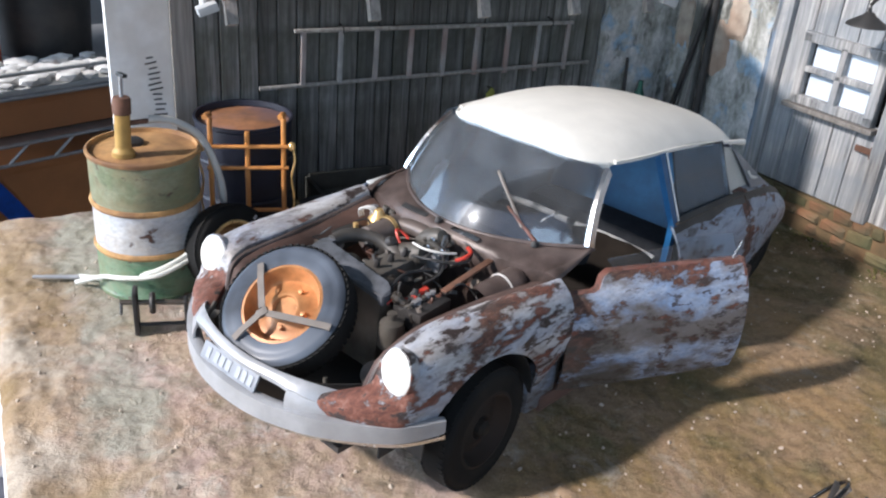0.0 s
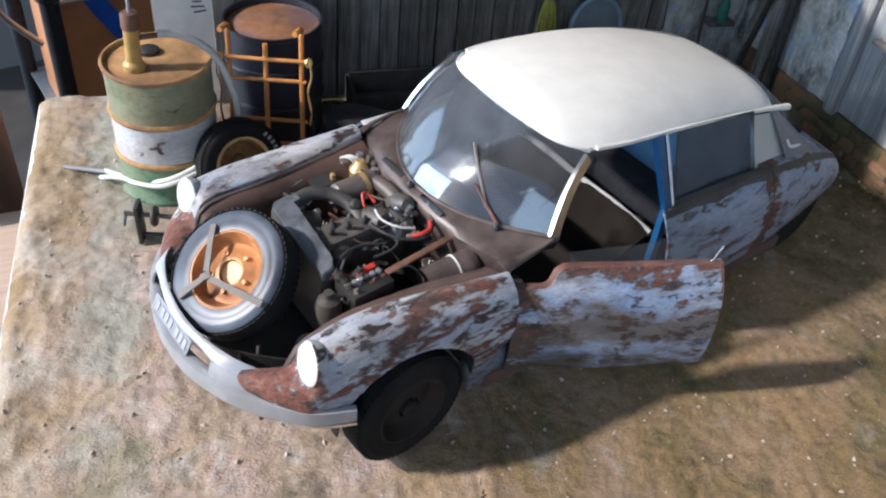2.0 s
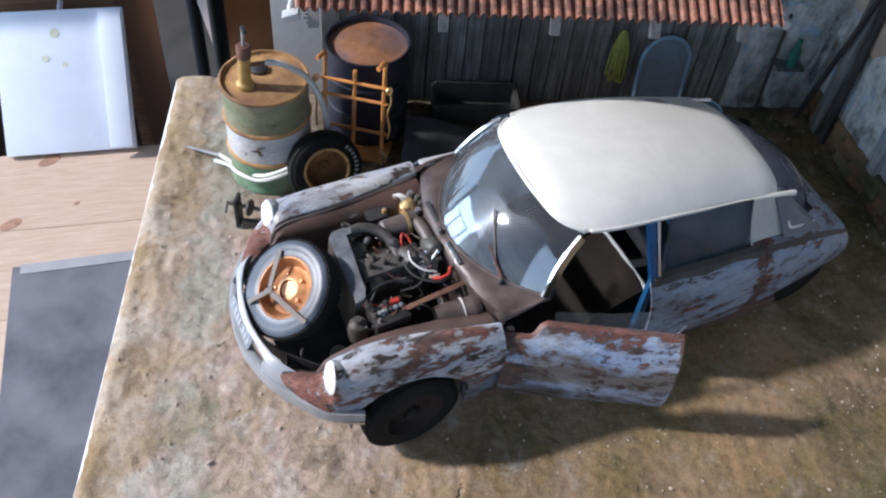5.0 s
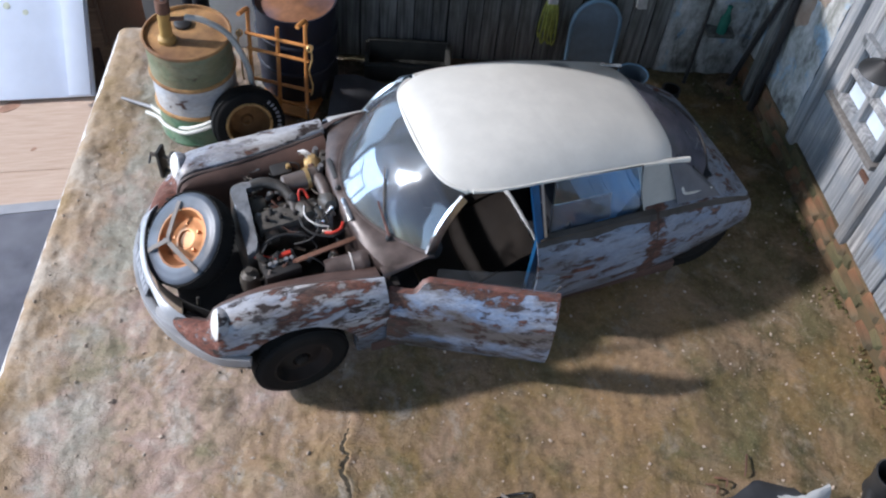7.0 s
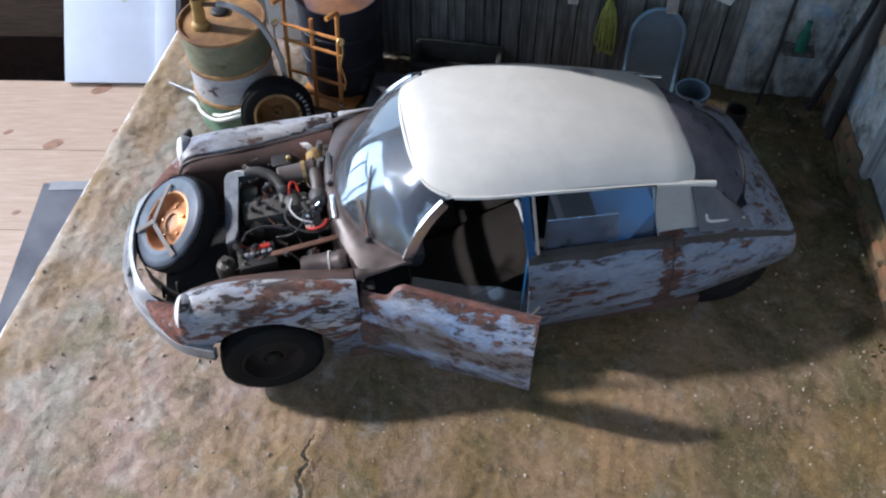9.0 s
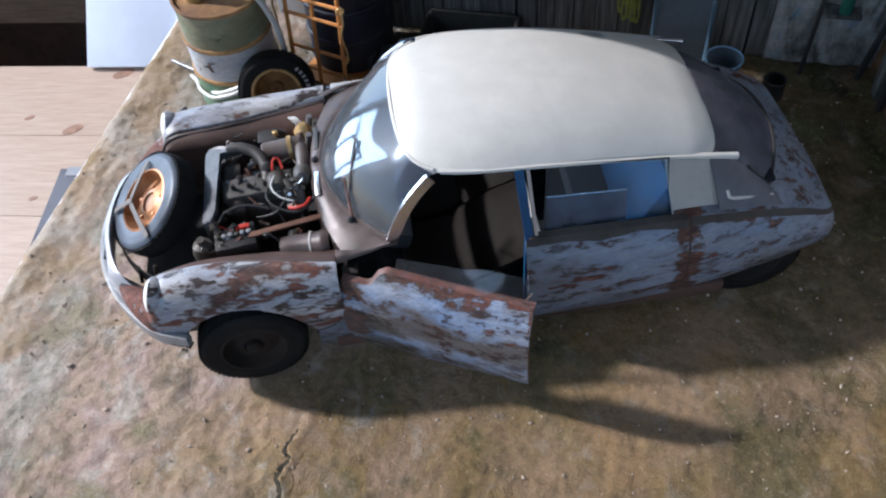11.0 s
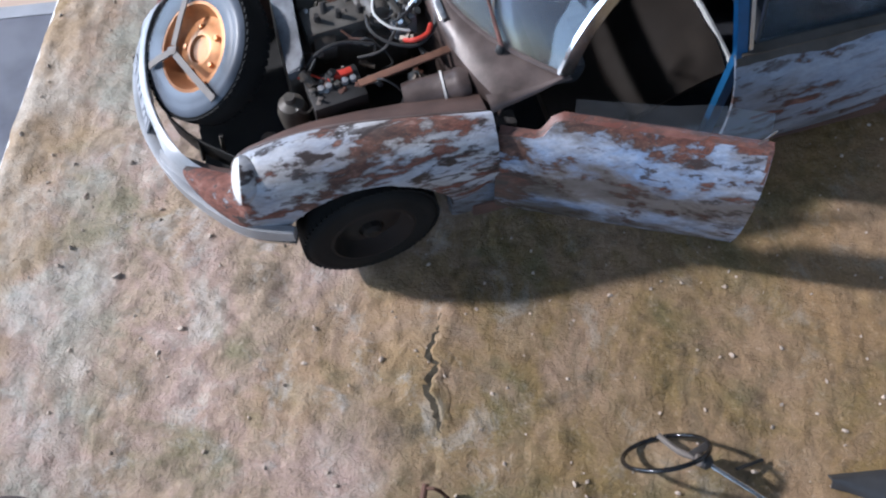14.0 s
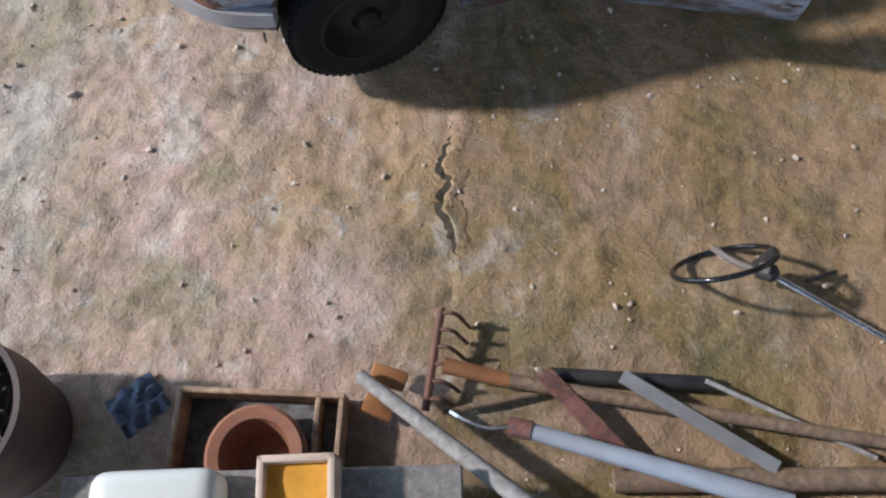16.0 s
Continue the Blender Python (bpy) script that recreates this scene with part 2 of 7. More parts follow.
M_blue = rusty_paint("flaking_blue_paint", (0.25, 0.35, 0.54), (0.46, 0.485, 0.56), 0.22, 0.42, 0.0, (0.165, 0.135, 0.11), 0.88, 0.9, 33, ((2, 0.107, 0.1140, 0.10), (0, 0.096, 0.080, 0.10)), None, ((2, 0.085, 0.030, 0.20), (0, 0.165, 0.080, 0.14)), ((2, 0.055, 0.070, 0.12), (2, 0.072, 0.088, -0.12), (0, 0.170, 0.110, 0.05)), (0, 0.160, 0.185, 0.10))
M_blue_fender = rusty_paint("flaking_fender_paint", (0.38, 0.41, 0.49), (0.57, 0.56, 0.56), 0.24, 0.38, 3.1, (0.22, 0.18, 0.15), 0.70, 1.0, 34, ((2, 0.104, 0.113, 0.05), (0, -0.046, -0.066, 0.22), (1, 0.0, 0.06, -0.10)), (0, -0.020, -0.058, 0.14), ((2, 0.075, 0.030, 0.12),), (), (0, 0.015, 0.050, 0.12))
M_blue_rear = rusty_paint("dull_blue_paint", (0.235, 0.29, 0.39), (0.32, 0.355, 0.43), 0.16, 0.45, 5.3, (0.17, 0.15, 0.13), 0.50, 0.8, 30, ((2, 0.103, 0.116, 0.06), (0, 0.316, 0.326, 0.17), (0, 0.332, 0.343, -0.17)), None, ((2, 0.060, 0.026, 0.22),))
M_rust_red = rusty_paint("red_rust", (0.16, 0.058, 0.042), (0.25, 0.125, 0.10), 0.34, 0.5, 2.2, (0.15, 0.055, 0.038), 0.7, 0.35)
M_bay = plain("rusty_brown_panel", (0.078, 0.047, 0.038), 0.7, 0, 0.4, 70, 0.3, (0.145, 0.078, 0.058), 0.45)
M_cowl = plain("dusty_brown_cowl", (0.075, 0.054, 0.047), 0.42, 0.15, 0.5, 75, 0.45, (0.20, 0.155, 0.14), 0.5)
M_cream = plain("cream_roof_paint", (0.74, 0.715, 0.655), 0.42, 0, 0.06, 55, 0.10, (0.62, 0.60, 0.55), 0.35)
M_chrome = plain("dull_chrome", (0.72, 0.72, 0.72), 0.22, 1.0, 0.12, 90, 0.06)
M_alloy = plain("dusty_aluminium", (0.36, 0.36, 0.37), 0.36, 0.35, 0.2, 70, 0.2, (0.20, 0.19, 0.18), 0.35)
M_bumper = plain("dull_aluminium", (0.40, 0.405, 0.42), 0.36, 0.2, 0.18, 55, 0.2, (0.24, 0.235, 0.23), 0.45)
M_cpillar = plain("beige_grey_panel", (0.47, 0.45, 0.40), 0.45, 0, 0.1, 50, 0.1, (0.30, 0.28, 0.25), 0.3)
# worn rubber; the sky's bluish sheen is partly painted into its colour
M_spare = plain("sky_sheen_worn_rubber", (0.035, 0.043, 0.058), 0.75, 0, 0.35, 80, 0.15, (0.15, 0.172, 0.21), 0.5)
M_greypanel = plain("pale_grey_panel", (0.45, 0.45, 0.44), 0.5, 0, 0.12, 60, 0.1)
M_black = plain("black_iron", (0.022, 0.022, 0.022), 0.55, 0.0, 0.35, 90, 0.2, (0.06, 0.05, 0.045), 0.35)
M_engine = plain("oily_engine_metal", (0.095, 0.088, 0.076), 0.45, 0.4, 0.45, 90, 0.3, (0.13, 0.09, 0.065), 0.5)
M_engine2 = plain("dusty_olive_metal", (0.13, 0.12, 0.105), 0.5, 0.1, 0.4, 90, 0.3, (0.06, 0.05, 0.04), 0.45)
M_filter = plain("dusty_brown_can", (0.14, 0.112, 0.098), 0.45, 0.2, 0.25, 70, 0.15, (0.10, 0.07, 0.055), 0.4)
spare_bsdf = M_spare.node_tree.nodes["Principled BSDF"]
spare_bsdf.inputs["Specular IOR Level"].default_value, spare_bsdf.inputs["Coat Weight"].default_value, spare_bsdf.inputs["Coat Roughness"].default_value = 0.2, 0.42, 0.32
M_rubber_dusty = plain("dusty_rubber", (0.009, 0.009, 0.009), 0.8, 0, 0.3, 80, 0.2, (0.028, 0.026, 0.023), 0.4)
M_rubber_dusty.node_tree.nodes["Principled BSDF"].inputs["Specular IOR Level"].default_value = 0.2
M_copper = plain("orange_rusted_rim", (0.50, 0.23, 0.09), 0.42, 0.35, 0.4, 60, 0.2, (0.19, 0.085, 0.045), 0.45)
M_brass = plain("brassy_rim", (0.74, 0.50, 0.21), 0.33, 0.55, 0.35, 60, 0.2, (0.20, 0.11, 0.05), 0.4)
M_bowl = plain("brown_brass_bowl", (0.30, 0.175, 0.075), 0.38, 0.5, 0.45, 60, 0.25, (0.10, 0.055, 0.028), 0.6)
M_hub = plain("brown_dirty_hub", (0.020, 0.017, 0.014), 0.8, 0.0, 0.35, 70, 0.2, (0.050, 0.032, 0.024), 0.45)
M_hub.node_tree.nodes["Principled BSDF"].inputs["Specular IOR Level"].default_value = 0.25
M_strap = plain("grey_strap", (0.17, 0.145, 0.125), 0.7, 0.1, 0.25, 90, 0.2)
M_red = plain("red_cable", (0.55, 0.05, 0.03), 0.4, 0, 0.2, 80, 0.05)
M_white_cable = plain("white_cable", (0.65, 0.62, 0.58), 0.4, 0, 0.1, 80, 0.05)
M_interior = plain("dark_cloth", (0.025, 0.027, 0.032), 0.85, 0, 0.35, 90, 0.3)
# worn brown upholstery, its colour taken near black to hold the cabin's shade
M_seat = plain("shade_dark_upholstery", (0.029, 0.023, 0.018), 0.7, 0, 0.6, 38, 0.35, (0.012, 0.009, 0.007), 0.8)
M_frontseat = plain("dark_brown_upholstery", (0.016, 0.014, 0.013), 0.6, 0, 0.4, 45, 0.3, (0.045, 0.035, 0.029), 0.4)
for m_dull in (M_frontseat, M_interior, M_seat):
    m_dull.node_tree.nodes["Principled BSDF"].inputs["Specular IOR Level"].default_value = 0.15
M_blueseat = plain("blue_seat_cloth", (0.045, 0.17, 0.33), 0.6, 0, 0.3, 50, 0.25, (0.03, 0.08, 0.15), 0.5)
M_bluetrim = plain("blue_trim", (0.014, 0.080, 0.19), 0.35, 0, 0.25, 60, 0.1)
M_lens = plain("white_headlight_glass", (0.88, 0.86, 0.80), 0.2, 0, 0.08, 60, 0.05)
M_glass = glass_mat("car_glass", (0.70, 0.71, 0.72), 0.07, 0.035, 1.85, (0.5, 0.5, 0.5), 0.24)
M_glass_side = glass_mat("side_glass", (0.80, 0.88, 0.95), 0.0, 0.02, 1.38)
M_glass_door = glass_mat("door_glass", (0.84, 0.86, 0.88), 0.05, 0.012, 1.35)
M_glass_rear = glass_mat("rear_glass", (0.22, 0.21, 0.25), 0.12, 0.42, 1.4, (0.20, 0.19, 0.225))
M_plate = plain("grey_number_plate", (0.22, 0.228, 0.25), 0.5, 0, 0.2, 70, 0.1)
M_bars = plain("pale_bars", (0.32, 0.33, 0.355), 0.5, 0, 0.1, 60, 0.05)
M_inblue = plain("blue_inner_trim", (0.022, 0.055, 0.095), 0.5, 0, 0.2, 40, 0.1)
# a dark smudge near the roof's far edge
nt_c = M_cream.node_tree
geo_c = nt_c.nodes.new("ShaderNodeTexCoord")
dist_c = nt_c.nodes.new("ShaderNodeVectorMath")
dist_c.operation = "DISTANCE"
dist_c.inputs[1].default_value = (0.287, 0.050, 0.164)
nt_c.links.new(geo_c.outputs["Object"], dist_c.inputs[0])
wob_c = nt_c.nodes.new("ShaderNodeMath")
wob_c.operation = "MULTIPLY_ADD"
wob_c.inputs[1].default_value = 0.016
nt_c.links.new(noise_node(nt_c, geo_c.outputs["Object"], 90, 5, 0.6), wob_c.inputs[0])
nt_c.links.new(dist_c.outputs["Value"], wob_c.inputs[2])
b_c = nt_c.nodes["Principled BSDF"]
old_c = b_c.inputs["Base Color"].links[0].from_socket
nt_c.links.new(mix(nt_c, ramp(nt_c, wob_c.outputs[0], [(0.013, 0.85), (0.020, 0.0)]), old_c, (0.20, 0.20, 0.20)), b_c.inputs["Base Color"])

# ---- the diorama: ground, walls ----
TURN_D = -22.0
DIO = pose(0, 0, 0, 0, 0, TURN_D)


U0, U1, V0, V1 = -0.222, 0.525, -0.44, 0.352
GU1 = 0.600
M_foam = plain("white_foam_edge", (0.84, 0.83, 0.82), 0.7, 0, 0.08, 70, 0.2, (0.5, 0.44, 0.36), 0.3)


def ground_mat():
    m, nt, b = mat_new("gritty_ground")
    v = coords(nt)
    big = noise_node(nt, v, 6.5, 4, 0.6, 0.5)
    mid = noise_node(nt, v, 19, 5, 0.65, 0.4)
    moss = noise_node(nt, v, 11, 6, 0.65, 0.3)
    pale = noise_node(nt, v, 33, 7, 0.72, 0.5)
    pink = noise_node(nt, v, 15.3, 6, 0.65, 0.5)
    dark = noise_node(nt, v, 24.7, 7, 0.7, 0.6)
    lump = noise_node(nt, v, 105, 5, 0.62, 0.3)
    grit = noise_node(nt, v, 520, 3, 0.7)
    speck = noise_node(nt, v, 330, 4, 0.7, 0.3)
    grain = noise_node(nt, v, 1250, 2, 0.6)
    sx = nt.nodes.new("ShaderNodeSeparateXYZ")
    nt.links.new(v, sx.inputs[0])

    def wobble(axis, amount, src):
        w = nt.nodes.new("ShaderNodeMath")
        w.operation = "MULTIPLY_ADD"
        w.inputs[1].default_value = amount
        nt.links.new(src, w.inputs[0])
        nt.links.new(sx.outputs[axis], w.inputs[2])
        return w.outputs[0]

    def between(val, a, b_, top=1.0):
        r = nt.nodes.new("ShaderNodeMapRange")
        r.interpolation_type = "SMOOTHSTEP"
        r.inputs[1].default_value, r.inputs[2].default_value = a, b_
        r.inputs[3].default_value, r.inputs[4].default_value = 0.0, top
        nt.links.new(val, r.inputs[0])
        return r.outputs[0]

    uu, vv = wobble(0, 0.22, big), wobble(1, 0.20, big)
    sand = ramp(nt, mid, [(0.34, (0.26, 0.20, 0.14)), (0.45, (0.48, 0.36, 0.255)), (0.53, (0.48, 0.345, 0.275)), (0.60, (0.55, 0.455, 0.37)), (0.70, (0.66, 0.60, 0.53))])
    earth = ramp(nt, mid, [(0.34, (0.085, 0.072, 0.044)), (0.48, (0.255, 0.178, 0.078)), (0.58, (0.25, 0.172, 0.092)), (0.68, (0.36, 0.262, 0.155))])
    col = mix(nt, between(uu, 0.06, 0.25), sand, earth)
    col = mix(nt, between(vv, 0.22, 0.36, 0.9), col, ramp(nt, moss, [(0.40, (0.055, 0.050, 0.030)), (0.60, (0.12, 0.105, 0.06))]))
    # olive moss towards right wall and front, darkened to hold the shade there
    col = mix(nt, between(uu, 0.44, 0.60, 0.9), col, ramp(nt, moss, [(0.38, (0.055, 0.048, 0.026)), (0.52, (0.10, 0.088, 0.040)), (0.64, (0.18, 0.14, 0.075))]))
    front = mix(nt, 1.0, between(vv, -0.10, -0.22), between(uu, 0.03, 0.20), "MULTIPLY")
    col = mix(nt, mix(nt, 1.0, front, 0.75, "MULTIPLY"), col, ramp(nt, moss, [(0.38, (0.095, 0.073, 0.026)), (0.54, (0.18, 0.128, 0.044)), (0.66, (0.255, 0.178, 0.076))]))
    # broad pink, ochre and olive areas, then dull green moss and ash-grey lichen
    area = noise_node(nt, v, 9.0, 5, 0.62, 0.6)
    area2 = noise_node(nt, coords(nt, (1, 1, 1)), 5.2, 5, 0.60, 0.8)
    right = between(uu, 0.10, 0.32, 1.0)
    pinks = mix(nt, right, (0.50, 0.365, 0.318), (0.35, 0.235, 0.145))
    ochres = mix(nt, right, (0.43, 0.285, 0.142), (0.32, 0.20, 0.085))
    ash = mix(nt, right, (0.55, 0.515, 0.465), (0.34, 0.285, 0.215))
    col = mix(nt, ramp(nt, area, [(0.49, 0.0), (0.60, 0.70)]), col, pinks)
    col = mix(nt, ramp(nt, area, [(0.34, 0.65), (0.43, 0.0)]), col, mix(nt, right, (0.215, 0.205, 0.110), (0.125, 0.125, 0.058)))
    col = mix(nt, ramp(nt, area2, [(0.53, 0.0), (0.64, 0.55)]), col, ochres)
    col = mix(nt, ramp(nt, pink, [(0.52, 0.0), (0.64, 0.45)]), col, pinks)
    col = mix(nt, ramp(nt, moss, [(0.54, 0.0), (0.66, 0.55)]), col, mix(nt, right, (0.185, 0.180, 0.088), (0.115, 0.112, 0.050)))
    col = mix(nt, ramp(nt, pale, [(0.55, 0.0), (0.68, 0.75)]), col, ash)
    col = mix(nt, ramp(nt, dark, [(0.56, 0.0), (0.70, 0.55)]), col, (0.12, 0.105, 0.072))
    # ochre and lichen along the open edge of the board
    edge = wobble(0, 0.10, mid)
    col = mix(nt, between(edge, -0.105, -0.150, 0.9), col, ramp(nt, moss, [(0.36, (0.26, 0.175, 0.075)), (0.50, (0.42, 0.305, 0.195)), (0.62, (0.51, 0.43, 0.345))]))
    band = mix(nt, 1.0, between(edge, -0.130, -0.105), between(edge, -0.060, -0.090), "MULTIPLY")
    col = mix(nt, mix(nt, 1.0, band, ramp(nt, moss, [(0.42, 0.15), (0.54, 0.9)]), "MULTIPLY"), col, (0.40, 0.38, 0.31))
    col = mix(nt, 0.32, col, ramp(nt, grit, [(0.28, 0.25), (0.46, 0.75), (0.62, 1.0)]), "MULTIPLY")
    col = mix(nt, 0.45, col, ramp(nt, lump, [(0.30, 0.45), (0.52, 1.0)]), "MULTIPLY")
    col = mix(nt, ramp(nt, speck, [(0.57, 0.0), (0.68, 0.25)]), col, (0.60, 0.48, 0.35))
    col = mix(nt, ramp(nt, speck, [(0.30, 0.40), (0.40, 0.0)]), col, (0.15, 0.10, 0.06))
    nt.links.new(col, b.inputs["Base Color"])
    b.inputs["Roughness"].default_value = 0.95
    b.inputs["Specular IOR Level"].default_value = 0.25
    h = mix(nt, 0.55, mix(nt, 0.25, grit, grain), lump)
    bump(nt, b, h, 0.95, 0.0032)
    return m


M_ground = ground_mat()
CRACK = [Vector(p) for p in ((0.072, -0.098), (0.050, -0.118), (0.026, -0.142), (0.023, -0.152), (0.0135, -0.165), (0.0170, -0.172), (0.0060, -0.186), (0.0085, -0.196), (0.0040, -0.214), (-0.004, -0.232))]
INV_D = DIO.inverted()
CRACK_D = [(INV_D @ Vector((p.x, p.y, 0))).to_2d() for p in CRACK]


def seg_dist(p, a, b):
    d = b - a
    t = max(0.0, min(1.0, (p - a).dot(d) / d.length_squared))
    q = a + d * t
    return (p - q).length, d.x * (p.y - q.y) - d.y * (p.x - q.x)


def ground_height(u, v):
    h = 0.0016 * noise.noise((u * 13, v * 13, 0.3)) + 0.0011 * noise.noise((u * 55, v * 55, 1.7)) + 0.0009 * noise.noise((u * 150, v * 150, 4.1))
    h += 0.0005 * noise.noise((u * 95, v * 95, 6.2)) + 0.0004 * abs(noise.noise((u * 70, v * 70, 8.8)))
    e = u - U0
    h += 0.0014 * noise.noise((u * 80, v * 80, 5.5)) * max(0, 1 - e / 0.20)
    h += 0.0035 * noise.noise((u * 24, v * 24, 7.7)) * max(0, 1 - e / 0.12)
    h -= 0.006 * max(0.0, 1 - e / 0.012) ** 2
    if -0.08 < u < 0.18 and -0.26 < v < 0.0:
        p = Vector((u, v))
        d, s = min((seg_dist(p, a, b) for a, b in zip(CRACK_D, CRACK_D[1:])), key=lambda x: x[0])
        h += 0.0010 * max(0.0, 1 - d / 0.016) * (1 if s > 0 else -0.5)
    return h - 0.0006


NU, NV = 400, 380
GV1 = V1 + 0.028
rows = [[(U0 + (GU1 - U0) * i / NU, V0 + (GV1 - V0) * j / NV, ground_height(U0 + (GU1 - U0) * i / NU, V0 + (GV1 - V0) * j / NV)) for j in range(NV + 1)] for i in range(NU + 1)]
ground = obj("ground", bm_grid(rows), M_ground, True)
ground.matrix_world = DIO
tagged(ground, "gritty sandy ground with moss, lichen and a crack", "ground", kind="structure")
slab = obj("base_board", bm_box(GU1 - U0 + 0.02, V1 - V0 + 0.03, 0.030, pose((U0 + GU1) / 2 + 0.0085, (V0 + V1) / 2 + 0.016, -0.0215), 0.003), M_foam)
slab.matrix_world = DIO
tagged(slab, "thick white foam board under the sandy ground", "board", kind="structure")

# the crack: a jagged lip that stands over the lower ground beside it
LIP = []
random.seed(77)
for a, b in zip(CRACK_D[2:-1], CRACK_D[3:-1]):
    k = max(2, int((b - a).length / 0.0022))
    LIP += [a.lerp(b, i / k) + Vector((random.uniform(-0.0011, 0.0011), random.uniform(-0.0006, 0.0006))) for i in range(k)]
rows = []
for i, p in enumerate(LIP):
    q = LIP[min(i + 1, len(LIP) - 1)] - LIP[max(i - 1, 0)]
    side = Vector((-q.y, q.x)).normalized()
    amp = min(1.0, i / 14, (len(LIP) - 1 - i) / 6) * random.uniform(0.75, 1.15)
    row = []
    for off, h in ((0.016, -0.0004), (0.010, 0.0006), (0.005, 0.0011), (0.0015, 0.0016), (0.0, 0.0017), (-0.0006, 0.0009), (-0.0002, -0.0012)):
        w = p + side * (off * (0.7 + 0.5 * noise.noise((i * 0.2, off * 90, 2.0))))
        row.append((w.x, w.y, ground_height(w.x, w.y) + (h * amp if h > 0 else h)))
    rows.append(row)
lip = obj("ground_crack", bm_grid(rows), M_ground, True)
lip.matrix_world = DIO
tagged(lip, "raised sandy lip of a crack in the ground", "crack", kind="structure")

# dark strip that paints the lip's shadow on the lower ground
gap = []
for i, p in enumerate(LIP):
    q = LIP[min(i + 1, len(LIP) - 1)] - LIP[max(i - 1, 0)]
    side = Vector((-q.y, q.x)).normalized()
    wd = 0.0042 * min(1.0, i / 10, (len(LIP) - 1 - i) / 5) * random.uniform(0.6, 1.3)
    gap.append([(c.x, c.y, ground_height(c.x, c.y) + 0.0003) for c in (p + side * 0.0006, p - side * wd)])
shade_line = obj("crack_shade", bm_grid(gap), plain("dark_olive_shade", (0.040, 0.031, 0.017), 0.95, 0, 0.5, 120, 0.5))
shade_line.matrix_world = DIO
tagged(shade_line, "dark olive strip painting the shadow along the crack", "dirt", kind="structure")

# grit and small stones
bm = bmesh.new()
random.seed(5)
for k in range(1000):
    u, v = random.uniform(U0 + 0.006, GU1 - 0.03), random.uniform(V0, V1 - 0.02)
    s = random.choice((0.0006, 0.0008, 0.0008, 0.0011, 0.0016))
    m = Matrix.Translation((u, v, ground_height(u, v) + s * 0.3)) @ Euler((random.random() * 6, random.random() * 6, random.random() * 6)).to_matrix().to_4x4() @ Matrix.Diagonal((s * random.uniform(0.8, 1.8), s, s * random.uniform(0.5, 1.0), 1))
    vs = [bm.verts.new(m @ Vector(c)) for c in ((1, 0, 0), (-1, 0, 0), (0, 1, 0), (0, -1, 0), (0, 0, 1), (0, 0, -1))]
    for a, b, c in ((0, 2, 4), (2, 1, 4), (1, 3, 4), (3, 0, 4), (2, 0, 5), (1, 2, 5), (3, 1, 5), (0, 3, 5)):
        bm.faces.new((vs[a], vs[b], vs[c]))
for k in range(260):
    u, v = random.uniform(U0 + 0.010, GU1 - 0.05), random.uniform(V0, V1 - 0.03)
    sz = random.uniform(0.0012, 0.0024) * (0.7 + 0.6 * max(0.0, noise.noise((u * 14, v * 14, 2.2))))
    m = Matrix.Translation((u, v, ground_height(u, v) + sz * 0.25)) @ Euler((random.random() * 6, random.random() * 6, random.random() * 6)).to_matrix().to_4x4() @ Matrix.Diagonal((sz * random.uniform(0.8, 1.5), sz, sz * random.uniform(0.5, 0.8), 1))
    ring = [bm.verts.new(m @ Vector((math.cos(a) * q, math.sin(a) * q, h))) for h, q in ((-0.5, 0.8), (0.4, 0.9)) for a in [math.pi * i / 3 + random.uniform(-0.25, 0.25) for i in range(6)]]
    top, low = bm.verts.new(m @ Vector((0.1, 0, 0.9))), bm.verts.new(m @ Vector((0, 0, -0.9)))
    for i in range(6):
        j = (i + 1) % 6
        bm.faces.new((ring[i], ring[j], ring[6 + j], ring[6 + i]))
        bm.faces.new((ring[6 + i], ring[6 + j], top))
        bm.faces.new((ring[j], ring[i], low))
M_grit = plain("grit", (0.48, 0.39, 0.31), 0.9, 0, 0.3, 30, 0.2)
grit = obj("grit", bm, M_grit)
grit.matrix_world = DIO
tagged(grit, "loose sand grains and tiny pebbles on the ground", "grit", kind="stuff")


